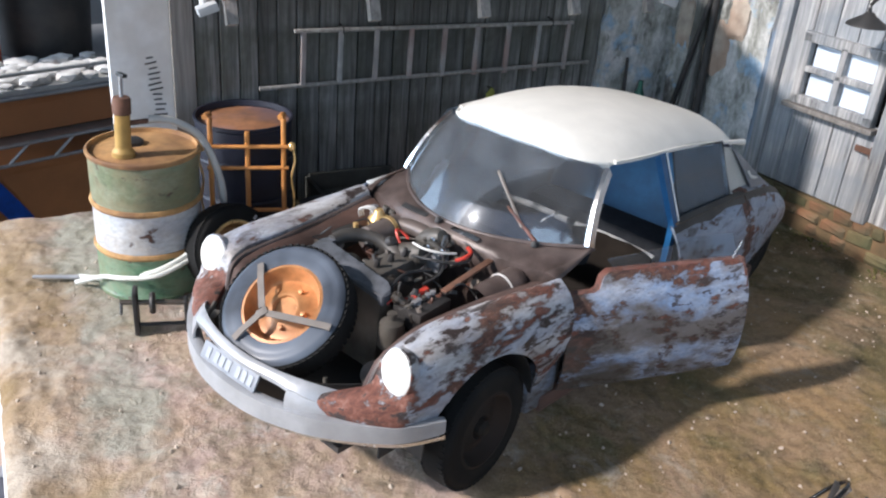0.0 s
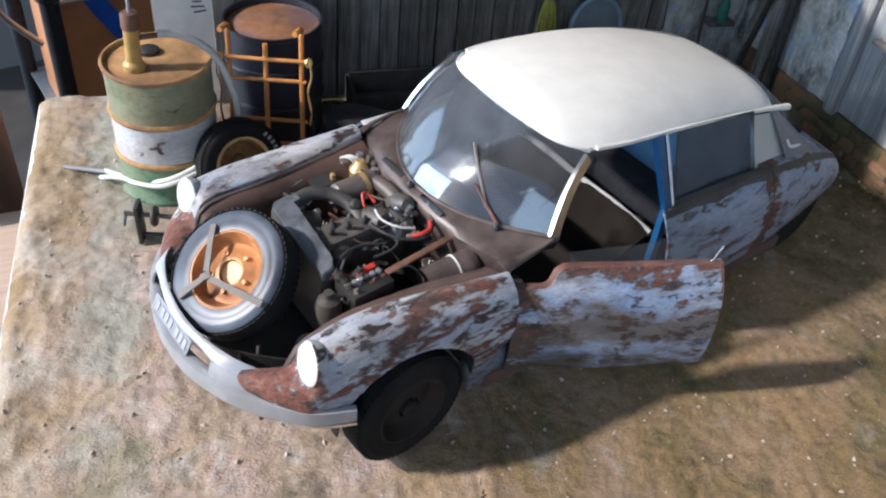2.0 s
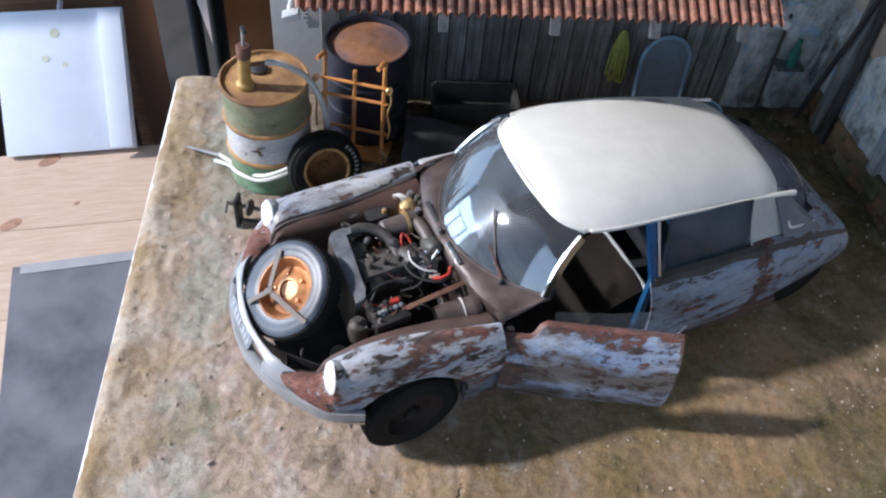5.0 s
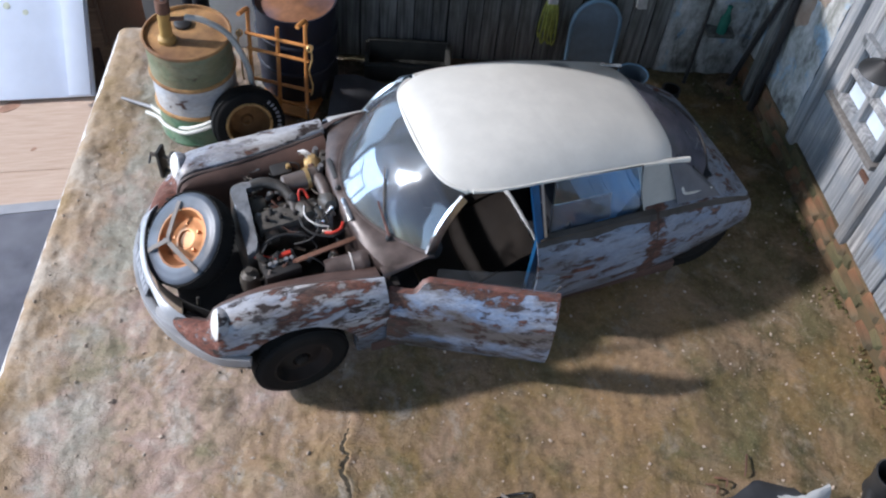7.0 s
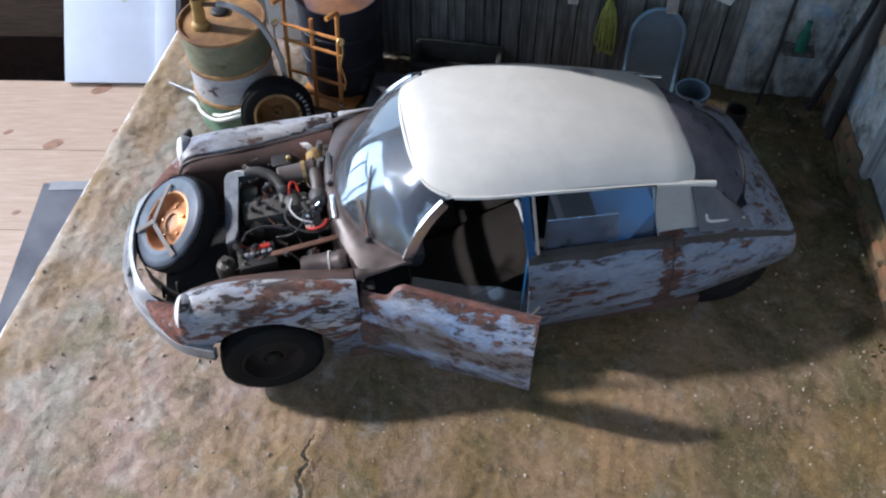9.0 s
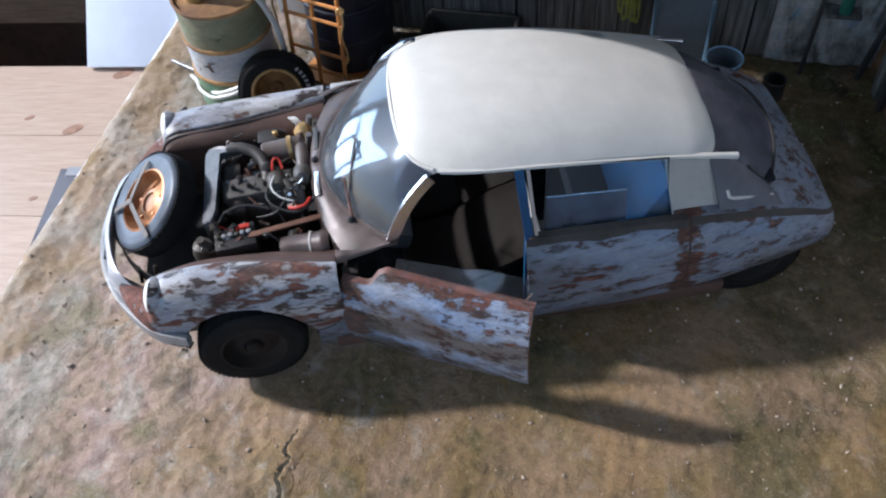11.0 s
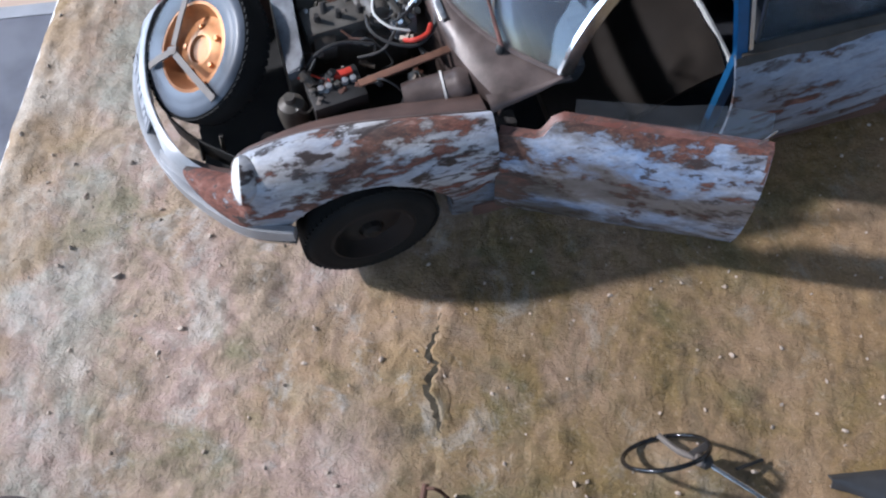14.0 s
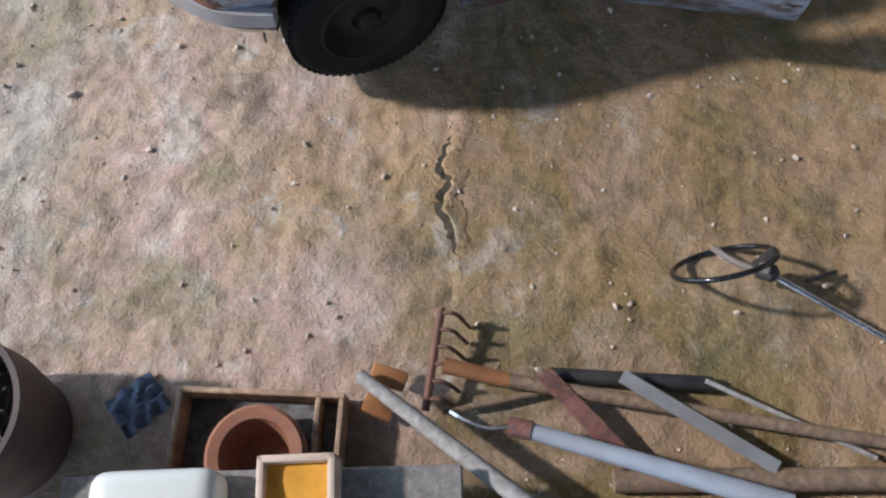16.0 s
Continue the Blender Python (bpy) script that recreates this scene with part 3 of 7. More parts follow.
def wood_mat(name, dark, light, rough=0.8, streak=(90, 90, 4), island=0.5, extra=None, extra_amt=0.5, bump_s=0.5):
    """Weathered wood; the grain runs along the piece's z."""
    m, nt, b = mat_new(name)
    oi = nt.nodes.new("ShaderNodeObjectInfo")
    tc = nt.nodes.new("ShaderNodeTexCoord")
    mp = nt.nodes.new("ShaderNodeMapping")
    mp.inputs["Scale"].default_value = streak
    nt.links.new(tc.outputs["Object"], mp.inputs[0])
    cmb = nt.nodes.new("ShaderNodeCombineXYZ")
    mul = nt.nodes.new("ShaderNodeMath")
    mul.operation = "MULTIPLY"
    mul.inputs[1].default_value = 37.0
    nt.links.new(oi.outputs["Random"], mul.inputs[0])
    for k in range(3):
        nt.links.new(mul.outputs[0], cmb.inputs[k])
    nt.links.new(cmb.outputs[0], mp.inputs["Location"])
    g = noise_node(nt, mp.outputs[0], 3.0, 8, 0.65, 0.3)
    v2 = coords(nt)
    blot = noise_node(nt, v2, 16, 5, 0.6, 0.5)
    col = ramp(nt, g, [(0.30, dark), (0.50, [(a + c) / 2 for a, c in zip(dark, light)]), (0.68, light)])
    if extra:
        col = mix(nt, ramp(nt, blot, [(0.56 - extra_amt * 0.14, 0.0), (0.66, 0.85)]), col, extra)
    col = mix(nt, island, col, ramp(nt, oi.outputs["Random"], [(0.0, 0.35), (0.5, 0.75), (1.0, 1.0)]), "MULTIPLY")
    nt.links.new(col, b.inputs["Base Color"])
    b.inputs["Roughness"].default_value = rough
    bump(nt, b, g, bump_s, 0.0012)
    return m


M_darkwood = wood_mat("dark_weathered_planks", (0.042, 0.042, 0.040), (0.33, 0.325, 0.31), 0.65, island=0.7, extra=(0.070, 0.074, 0.052), extra_amt=1.1)
M_greywood = wood_mat("grey_weathered_wood", (0.16, 0.145, 0.13), (0.36, 0.33, 0.30), 0.8)
M_whitewash = wood_mat("flaking_whitewash", (0.09, 0.09, 0.09), (0.62, 0.60, 0.58), 0.7, island=0.35, extra=(0.22, 0.25, 0.28), extra_amt=1.35)
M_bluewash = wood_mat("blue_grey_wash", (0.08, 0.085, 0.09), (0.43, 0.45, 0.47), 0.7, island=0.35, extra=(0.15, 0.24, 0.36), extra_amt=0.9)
M_rustpole = plain("rusty_iron", (0.16, 0.075, 0.045), 0.8, 0.1, 0.4, 80, 0.3, (0.07, 0.045, 0.038), 0.5)
M_brick = plain("orange_brick", (0.27, 0.125, 0.06), 0.9, 0, 0.35, 70, 0.4, (0.13, 0.105, 0.06), 0.75, island=0.5)
M_mossbrick = plain("mossy_brick", (0.16, 0.125, 0.06), 0.9, 0, 0.4, 70, 0.4, (0.08, 0.085, 0.04), 0.6, island=0.4)
M_mortar = plain("mossy_mortar", (0.17, 0.10, 0.05), 0.95, 0, 0.4, 50, 0.5, (0.07, 0.07, 0.035), 0.6)
M_beigeplaster = plain("beige_orange_plaster", (0.40, 0.35, 0.29), 0.9, 0, 0.3, 60, 0.4, (0.27, 0.14, 0.08), 0.35)


def patch_wall_mat():
    """Old plaster: grey-green ground, pale and blue paint patches, dark damp streaks."""
    m, nt, b = mat_new("patchy_old_plaster")
    v, w = coords(nt), coords(nt, (1.0, 1.0, 0.35))
    n1, n2, n3, n4 = noise_node(nt, w, 34, 7, 0.7, 0.4), noise_node(nt, v, 23, 6, 0.65, 0.4), noise_node(nt, w, 47, 6, 0.65, 0.3), noise_node(nt, v, 160, 5, 0.7)
    col = ramp(nt, n1, [(0.34, (0.11, 0.112, 0.10)), (0.46, (0.33, 0.335, 0.305)), (0.56, (0.52, 0.52, 0.50)), (0.68, (0.74, 0.73, 0.72))])
    col = mix(nt, ramp(nt, n2, [(0.54, 0.0), (0.62, 0.8)]), col, (0.28, 0.44, 0.60))
    col = mix(nt, ramp(nt, n3, [(0.54, 0.0), (0.64, 0.85)]), col, (0.075, 0.072, 0.062))
    col = mix(nt, 0.5, col, ramp(nt, n4, [(0.3, 0.4), (0.6, 1.0)]), "MULTIPLY")
    nt.links.new(col, b.inputs["Base Color"])
    b.inputs["Roughness"].default_value = 0.85
    bump(nt, b, n4, 0.6, 0.0012)
    return m


M_patch = patch_wall_mat()
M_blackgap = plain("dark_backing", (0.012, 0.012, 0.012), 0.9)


def wall_thing(name, label, m):
    e = thing(name, m, label, "wall", kind="structure")
    return e


# back wall: dark upright planks, then stained plaster towards the corner
WALL_H = 0.36
wall_b = wall_thing("wall_back", "back wall of dark weathered upright planks and stained plaster", DIO)
part("wall_board", bm_box(U1 + 0.105 + 0.02, 0.016, WALL_H, pose((U1 + 0.02 - 0.105) / 2, V1 + 0.0125, WALL_H / 2 - 0.002)), M_foam, wall_b, "white foam board, bare at its end")
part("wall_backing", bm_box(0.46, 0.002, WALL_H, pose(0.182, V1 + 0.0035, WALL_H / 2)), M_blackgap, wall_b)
marks = []
random.seed(31)
for i in range(13):
    marks.append(bm_box(random.uniform(0.006, 0.012), 0.0006, 0.0013, pose(-0.0705 + 0.0006 * i + random.uniform(-0.001, 0.001), V1 + 0.0042, 0.152 - 0.0048 * i, 0, random.uniform(-12, 4), 0)))
part("pencil_marks", join(*marks), M_black, wall_b, "black scribbled lines", smooth=False)
random.seed(11)
u = -0.053
k = 0
while u < 0.405:
    w = random.uniform(0.017, 0.026)
    t = 0.003 + random.uniform(0, 0.0018)
    pl = part("plank", bm_box(w - 0.0011, t, WALL_H, Matrix(), 0.0006, 1), M_greywood if k == 0 else M_darkwood, wall_b, smooth=False)
    pl.location = (u + w / 2, V1 + 0.003 - t / 2 + random.uniform(-0.0006, 0.0004), WALL_H / 2 + random.uniform(-0.002, 0.002))
    pl.rotation_euler = (0, radians(random.uniform(-0.35, 0.35)), 0)
    u += w
    k += 1
PLASTER_U = u


def plaster_sheet(u0, u1, n, m, amp):
    return [[(u0 + (u1 - u0) * i / n, V1 - 0.001 + amp * noise.noise((i * 0.31, j * 0.31, 3.3)) - amp * 0.6 * abs(noise.noise((i * 0.9, j * 0.9, 5.0))), WALL_H * j / m) for j in range(m + 1)] for i in range(n + 1)]


part("plaster", bm_grid(plaster_sheet(PLASTER_U, U1 + 0.002, 26, 70, 0.004)), M_patch, wall_b, "stained grey plaster with blue and pale patches")

# right wall: whitewashed boards, a door with a four-pane window, orange bricks at the foot
RW0, RW1 = -0.30, V1
# the side wall opens a little outwards from the corner
SIDE = DIO @ pose(U1 - 0.010, V1, 0, 0, 0, 6) @ pose(-U1, -V1, 0)
wall_r = wall_thing("wall_right", "side wall of flaking whitewashed boards above orange bricks", SIDE)
part("wall_board", bm_box(0.014, RW1 - RW0 + 0.03, WALL_H, pose(U1 + 0.0165, (RW0 + RW1) / 2 + 0.015, WALL_H / 2 - 0.002)), M_foam, wall_r)
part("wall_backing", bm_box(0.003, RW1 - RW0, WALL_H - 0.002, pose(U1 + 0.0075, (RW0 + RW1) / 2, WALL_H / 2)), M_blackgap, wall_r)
random.seed(23)
DOOR_V0, DOOR_V1 = 0.072, 0.196
v = RW1 - 0.001
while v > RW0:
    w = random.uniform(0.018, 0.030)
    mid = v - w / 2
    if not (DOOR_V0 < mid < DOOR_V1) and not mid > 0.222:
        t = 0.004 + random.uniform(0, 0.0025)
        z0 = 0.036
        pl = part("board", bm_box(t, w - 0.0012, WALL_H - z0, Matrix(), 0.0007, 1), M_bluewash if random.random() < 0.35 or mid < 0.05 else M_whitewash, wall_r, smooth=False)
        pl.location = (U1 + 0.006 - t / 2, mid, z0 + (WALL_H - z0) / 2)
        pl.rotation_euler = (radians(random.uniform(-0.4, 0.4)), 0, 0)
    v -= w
rows = [[(U1 + 0.0005 - 0.0026 * noise.noise((i * 0.29, j * 0.29, 7.3)) - 0.0016 * abs(noise.noise((i * 0.9, j * 0.9, 2.0))), 0.2180 + (RW1 - 0.2180) * i / 26, 0.030 + (WALL_H - 0.030) * j / 66) for j in range(67)] for i in range(27)]
part("plaster", bm_grid(rows), M_patch, wall_r, "old plaster with pale and blue patches")
part("drain_pipe", bm_rod((U1 - 0.006, 0.288, 0.002), (U1 - 0.006, 0.296, WALL_H), 0.0042, 12), M_black, wall_r, "dark iron drainpipe")
# rough orange stones along the foot, in uneven courses
part("mortar", bm_box(0.006, RW1 - RW0 - 0.01, 0.040, pose(U1 + 0.0015, (RW0 + RW1) / 2, 0.019), 0.001), M_mortar, wall_r, "mossy brown mortar")
for c in range(3):
    v = RW1 - 0.002 - 0.009 * c
    while v > RW0 + 0.02:
        w, hgt = random.uniform(0.014, 0.034), random.uniform(0.0105, 0.0140)
        bm = bm_box(0.010, w - 0.0012, hgt, Matrix(), 0.0030, 1)
        for vert in bm.verts:
            vert.co += Vector((random.uniform(-0.0010, 0.0010), random.uniform(-0.0016, 0.0016), random.uniform(-0.0014, 0.0014)))
        if random.random() < 0.22 and v < RW1 - 0.03:
            bm.free()
            v -= w
            continue
        br = part("brick", bm, M_brick if random.random() < 0.7 else M_mossbrick, wall_r, smooth=False)
        br.location = (U1 + 0.0020 - random.uniform(0, 0.0020), v - w / 2, 0.0065 + 0.0125 * c + random.uniform(-0.001, 0.001))
        br.rotation_euler = (radians(random.uniform(-5, 5)), radians(random.uniform(-4, 4)), radians(random.uniform(-3, 3)))
        v -= w
# yellow-green moss along the foot
bm = bmesh.new()
random.seed(91)
for k in range(420):
    v = random.uniform(-0.20, RW1 - 0.01)
    if noise.noise((v * 22, 0.4, 0.2)) < -0.05:
        continue
    u, r = U1 - 0.004 - abs(random.gauss(0, 0.009)), random.uniform(0.0008, 0.0024)
    m = pose(u, v, r * 0.4, random.uniform(-40, 40), random.uniform(-40, 40), random.uniform(0, 360)) @ Matrix.Diagonal((r, r * random.uniform(0.5, 1.2), r * random.uniform(0.6, 1.3), 1))
    vs = [bm.verts.new(m @ Vector(c)) for c in ((1, 0, 0), (-1, 0, 0), (0, 1, 0), (0, -1, 0), (0, 0, 1), (0, 0, -1))]
    for a, b, c in ((0, 2, 4), (2, 1, 4), (1, 3, 4), (3, 0, 4), (2, 0, 5), (1, 2, 5), (3, 1, 5), (0, 3, 5)):
        bm.faces.new((vs[a], vs[b], vs[c]))
moss = obj("moss", bm, plain("yellow_green_moss", (0.11, 0.10, 0.030), 0.95, 0, 0.5, 90, 0.4))
moss.matrix_world = SIDE
tagged(moss, "yellow-green moss tufts along the wall's foot", "moss", kind="stuff")
# bare brick and beige plaster between the corner and the door
for v0, z0, w, hgt in ((0.286, 0.155, 0.044, 0.070), (0.262, 0.190, 0.030, 0.050), (0.335, 0.170, 0.026, 0.060)):
    rows = []
    for i in range(13):
        row = []
        for j in range(13):
            a, b = i / 6 - 1, j / 6 - 1
            k = 1 - 0.25 * noise.noise((i * 0.5 + v0 * 90, j * 0.5, 1.0)) - 0.12 * (a * a + b * b)
            row.append((U1 - 0.0022 + 0.0030 * max(abs(a), abs(b)) ** 4 + 0.0008 * noise.noise((i * 0.8, j * 0.8, v0 * 70)), v0 + a * w / 2 * k, z0 + b * hgt / 2 * k))
        rows.append(row)
    part("plaster_patch", bm_grid(rows, 0.001), M_beigeplaster, wall_r, "patch of beige and orange bare plaster")
# dark drainpipe and posts near the corner
part("corner_post", bm_box(0.014, 0.016, WALL_H, pose(U1 - 0.001, 0.310, WALL_H / 2, 0, 0, 0), 0.002), M_darkwood, wall_r, "dark wooden post")
part("door_post", bm_box(0.012, 0.014, WALL_H - 0.036, pose(U1, DOOR_V1 + 0.006, WALL_H / 2 + 0.018), 0.0015), M_whitewash, wall_r, "white door post")
part("door_post", bm_box(0.012, 0.014, WALL_H - 0.036, pose(U1, DOOR_V0 - 0.006, WALL_H / 2 + 0.018), 0.0015), M_whitewash, wall_r)

door_r = thing("door_1", SIDE, "whitewashed plank door with a small four-pane window", "door", kind="structure")
WIN = (0.086, 0.170, 0.132, 0.194)
for i in range(5):
    w = (DOOR_V1 - DOOR_V0) / 5
    vc = DOOR_V0 + w * (i + 0.5)
    for z0, z1 in (((0.040, WIN[2] - 0.004), (WIN[3] + 0.004, 0.255)) if WIN[0] - 0.012 < vc < WIN[1] + 0.012 else ((0.040, 0.255),)):
        pl = part("board", bm_box(0.005, w - 0.0010, z1 - z0, Matrix(), 0.0006, 1), M_whitewash, door_r, smooth=False)
        pl.location = (U1 + 0.0035, vc, (z0 + z1) / 2)
part("lintel", bm_box(0.010, DOOR_V1 - DOOR_V0 + 0.03, 0.016, pose(U1 + 0.001, (DOOR_V0 + DOOR_V1) / 2, 0.262), 0.001), M_greywood, door_r)
win = part("window_frame", join(*[bm_box(0.009, sy, sz, pose(U1 - 0.001, y, z), 0.0008, 1) for y, z, sy, sz in (
    (WIN[0], 0.163, 0.010, 0.070), (WIN[1], 0.163, 0.010, 0.070), (0.128, 0.163, 0.007, 0.060), (0.128, WIN[2], 0.094, 0.009), (0.128, WIN[3], 0.094, 0.010), (0.128, 0.163, 0.078, 0.006))]), M_whitewash, door_r, "white window frame with a cross bar", smooth=False)
M_pane = plain("pale_blue_pane", (0.62, 0.70, 0.80), 0.15, 0, 0.15, 25, 0.02)
for y in (0.109, 0.147):
    for z in (0.1475, 0.1785):
        part("pane", bm_box(0.0015, 0.032, 0.025, pose(U1 + 0.0035, y, z)), M_pane, win, "pane painted with a pale sky", smooth=False)
part("window_sill", bm_box(0.014, 0.104, 0.005, pose(U1 - 0.003, 0.128, 0.1245), 0.001), M_greywood, win, smooth=False)
for z in (0.105, 0.215):
    part("hinge", join(bm_box(0.003, 0.020, 0.006, pose(U1 - 0.001, 0.082, z), 0.0008), bm_rod((U1 - 0.003, 0.073, z - 0.006), (U1 - 0.003, 0.073, z + 0.006), 0.002, 8)), M_rustpole, door_r, "rusty strap hinge")
lamp = thing("wall_lamp", SIDE, "dark tin shade lamp on a bracket on the side wall", "lamp")
part("shade", bm_lathe([(0.003, 0.010), (0.006, 0.007), (0.017, 0.0), (0.018, -0.002), (0.016, -0.001), (0.005, 0.006)], 24, pose(U1 - 0.040, 0.092, 0.226), True), M_black, lamp)
part("arm", bm_tube([(U1 - 0.001, 0.092, 0.240), (U1 - 0.020, 0.092, 0.250), (U1 - 0.040, 0.092, 0.244), (U1 - 0.040, 0.092, 0.234)], 0.0016, 8, 5), M_black, lamp)

# corrugated lean-to roof above the back wall
M_corr = rusty_paint("red_corrugated_iron", (0.36, 0.13, 0.075), (0.42, 0.18, 0.11), 0.45, 0.6, 1.2, (0.14, 0.06, 0.04))
canopy = thing("lean_to_roof", DIO, "rusty red corrugated iron roof on pale rafters", "roof", kind="structure")
CU0, CU1, CV, CZ = -0.058, 0.340, 0.150, 0.246
n = 46 * 6
rows = []
for i in range(n + 1):
    uu = CU0 + (CU1 - CU0) * i / n
    dz = 0.0024 * math.sin(2 * math.pi * 46 * i / n)
    rows.append([(uu, CV + (V1 - CV) * j / 6, CZ + 0.095 * j / 6 + dz) for j in range(7)])
part("corrugated_sheet", bm_grid(rows, 0.0008), M_corr, canopy)
for uu in (-0.045, 0.060, 0.152, 0.236, 0.312):
    part("rafter", bm_sweep([(uu, V1 - 0.001, CZ + 0.086), (uu, CV + 0.012, CZ - 0.005), (uu, CV + 0.006, CZ - 0.020)], [(-0.0035, -0.004), (0.0035, -0.004), (0.0035, 0.004), (-0.0035, 0.004)], up=(1, 0, 0)), M_greywood, canopy, "pale grey rafter", smooth=False)
part("batten", bm_box(CU1 - CU0, 0.006, 0.005, pose((CU0 + CU1) / 2, CV + 0.014, CZ - 0.0005, 25, 0, 0)), M_greywood, canopy, smooth=False)
# added pale piece: its colour stands for sunlight on the roof's left corner
part("corner_piece", join(bm_rod((CU0 - 0.002, CV + 0.030, CZ + 0.006), (CU0 - 0.006, CV + 0.004, CZ - 0.010), 0.0028, 8), bm_box(0.014, 0.010, 0.006, pose(CU0 - 0.004, CV + 0.004, CZ - 0.008, 0, -18, 0), 0.001)), M_greypanel, canopy)
part("corner_piece", join(bm_rod((0.338, CV + 0.060, CZ + 0.020), (0.352, CV + 0.030, CZ - 0.016), 0.003, 8), bm_box(0.016, 0.008, 0.008, pose(0.352, CV + 0.030, CZ - 0.016, 0, 20, 0), 0.001)), M_greypanel, canopy, "grey metal corner bracket")

# ---- the room round the diorama ----
M_roomwall = plain("plain_room_wall", (0.22, 0.22, 0.225), 0.85, 0, 0.06, 8, 0.05)
M_roomfloor = plain("dark_room_floor", (0.050, 0.044, 0.040), 0.6, 0, 0.2, 12, 0.1)
M_pine = wood_mat("pine_board", (0.56, 0.39, 0.28), (0.70, 0.54, 0.42), 0.5, (7, 70, 70), 0.18, bump_s=0.1)
M_knot = plain("pine_knot", (0.40, 0.23, 0.155), 0.5, 0, 0.3, 90, 0.1)
X0, X1, Y0, Y1, Z0, Z1 = -1.6, 2.6, -2.5, 2.4, -1.0, 1.5
for nm, sx, sy, sz, x, y, z in (("floor", X1 - X0 + 0.2, Y1 - Y0 + 0.2, 0.1, (X0 + X1) / 2, (Y0 + Y1) / 2, Z0 - 0.05), ("ceiling", X1 - X0 + 0.2, Y1 - Y0 + 0.2, 0.1, (X0 + X1) / 2, (Y0 + Y1) / 2, Z1 + 0.75)):
    tagged(obj(nm, bm_box(sx, sy, sz, pose(x, y, z)), M_roomfloor if nm == "floor" else M_roomwall), "plain room " + nm, nm, kind="structure")
TOPZ = Z1 + 0.70
for nm, sx, sy, x, y in (("wall_east", 0.1, Y1 - Y0, X1 + 0.05, (Y0 + Y1) / 2),):
    tagged(obj(nm, bm_box(sx, sy, TOPZ - Z0, pose(x, y, (TOPZ + Z0) / 2)), M_roomwall), "plain painted room wall", "wall", kind="structure")


def wall_with_window(name, axis, at, lo, hi, w0, w1, z0, z1):
    bms = []
    for a, b, c, d in ((lo, w0, Z0, TOPZ), (w1, hi, Z0, TOPZ), (w0, w1, Z0, z0), (w0, w1, z1, TOPZ)):
        if axis == "x":
            bms.append(bm_box(0.1, b - a, d - c, pose(at, (a + b) / 2, (c + d) / 2)))
        else:
            bms.append(bm_box(b - a, 0.1, d - c, pose((a + b) / 2, at, (c + d) / 2)))
    tagged(obj(name, join(*bms), M_roomwall), "plain room wall with a large window opening", "wall", kind="structure")


wall_with_window("wall_west", "x", X0 - 0.05, Y0, Y1, -2.25, 2.3, -0.9, 2.17)
wall_with_window("wall_north", "y", Y1 + 0.05, X0, X1, -1.5, -0.1, -0.9, 2.1)
# unseen opening, added to hold the south fill lamp
wall_with_window("wall_south", "y", Y0 - 0.05, X0, X1, -0.9, 1.5, 0.4, 2.0)

# unseen bars, added to split the lamp's white reflection in the windscreen
frame_w = thing("reflection_bars", Matrix(), "unseen dark bars added to break up the west lamp's reflection", "window", kind="structure")
for y in (0.95, 1.62, 2.27):
    part("added_upright", bm_box(0.05, 0.040, 1.44, pose(X0 + 0.045, y, -0.18)), M_roomfloor, frame_w)
part("added_crosspiece", bm_box(0.05, 1.38, 0.05, pose(X0 + 0.045, 1.61, 0.555)), M_roomfloor, frame_w)

# pine table below, with a dark mat and a white board standing on it
TZ = -0.245
table = thing("pine_table", pose(0, 0, TZ), "pale pine board table top with brown knots", "table")
for i in range(7):
    pl = part("table_board", bm_box(2.2, 0.1494, 0.022, Matrix(), 0.0005, 1), M_pine, table, smooth=False)
    pl.matrix_local = Matrix.Rotation(radians(-13.5), 4, "Z") @ pose(-0.2, 0.499 - 0.15 * i, -0.011)
for x, y, r in ((-0.235, 0.628, 0.011), (-0.300, 0.520, 0.010), (-0.214, 0.530, 0.003), (-0.365, 0.56, 0.005), (-0.340, 0.395, 0.004)):
    part("knot", bm_lathe([(0, 0.0006), (r, 0.0004), (r * 1.02, -0.001)], 18, pose(x, y, 0.0001, 0, 0, 20) @ Matrix.Diagonal((1.5, 0.8, 1, 1))), M_knot, table)
for x, y in ((-1.12, 0.76), (0.75, 0.30), (-1.3, -0.05), (0.58, -0.52)):
    part("table_leg", bm_box(0.07, 0.07, -Z0 + TZ - 0.022, pose(x, y, (Z0 - TZ - 0.022) / 2), 0.004), M_pine, table)
M_mat = plain("dark_grey_mat", (0.075, 0.075, 0.095), 0.7, 0, 0.3, 45, 0.2, (0.17, 0.17, 0.19), 0.45)
M_tape = plain("grey_tape", (0.36, 0.36, 0.38), 0.5, 0, 0.1, 40, 0.1)
mat_t = thing("cutting_mat", pose(-0.307, 0.440, TZ, 0, 0, -11), "dark grey mat with a pale taped edge on the table", "mat")
part("mat_sheet", bm_box(0.9, 0.75, 0.003, pose(0.45, -0.375, 0.0016), 0.0008), M_mat, mat_t)
part("tape", bm_box(0.88, 0.016, 0.0008, pose(0.45, -0.006, 0.0036)), M_tape, mat_t, "pale grey tape strip")
plinth = tagged(obj("plinth", bm_box(0.60, 0.60, 0.195, DIO @ pose(0.17, -0.02, -0.1395), 0.004), M_blackgap), "dark box that carries the diorama on the table", "box")
M_board = plain("white_panel", (0.76, 0.81, 0.92), 0.6, 0, 0.05, 14, 0.05)
board = thing("white_board", pose(-0.116, 0.608, TZ, 0, 0, 166.5) @ pose(0, 0, 0.004, 47, 0, 0), "white panel leaning back at the table's edge, yellow spots", "board")
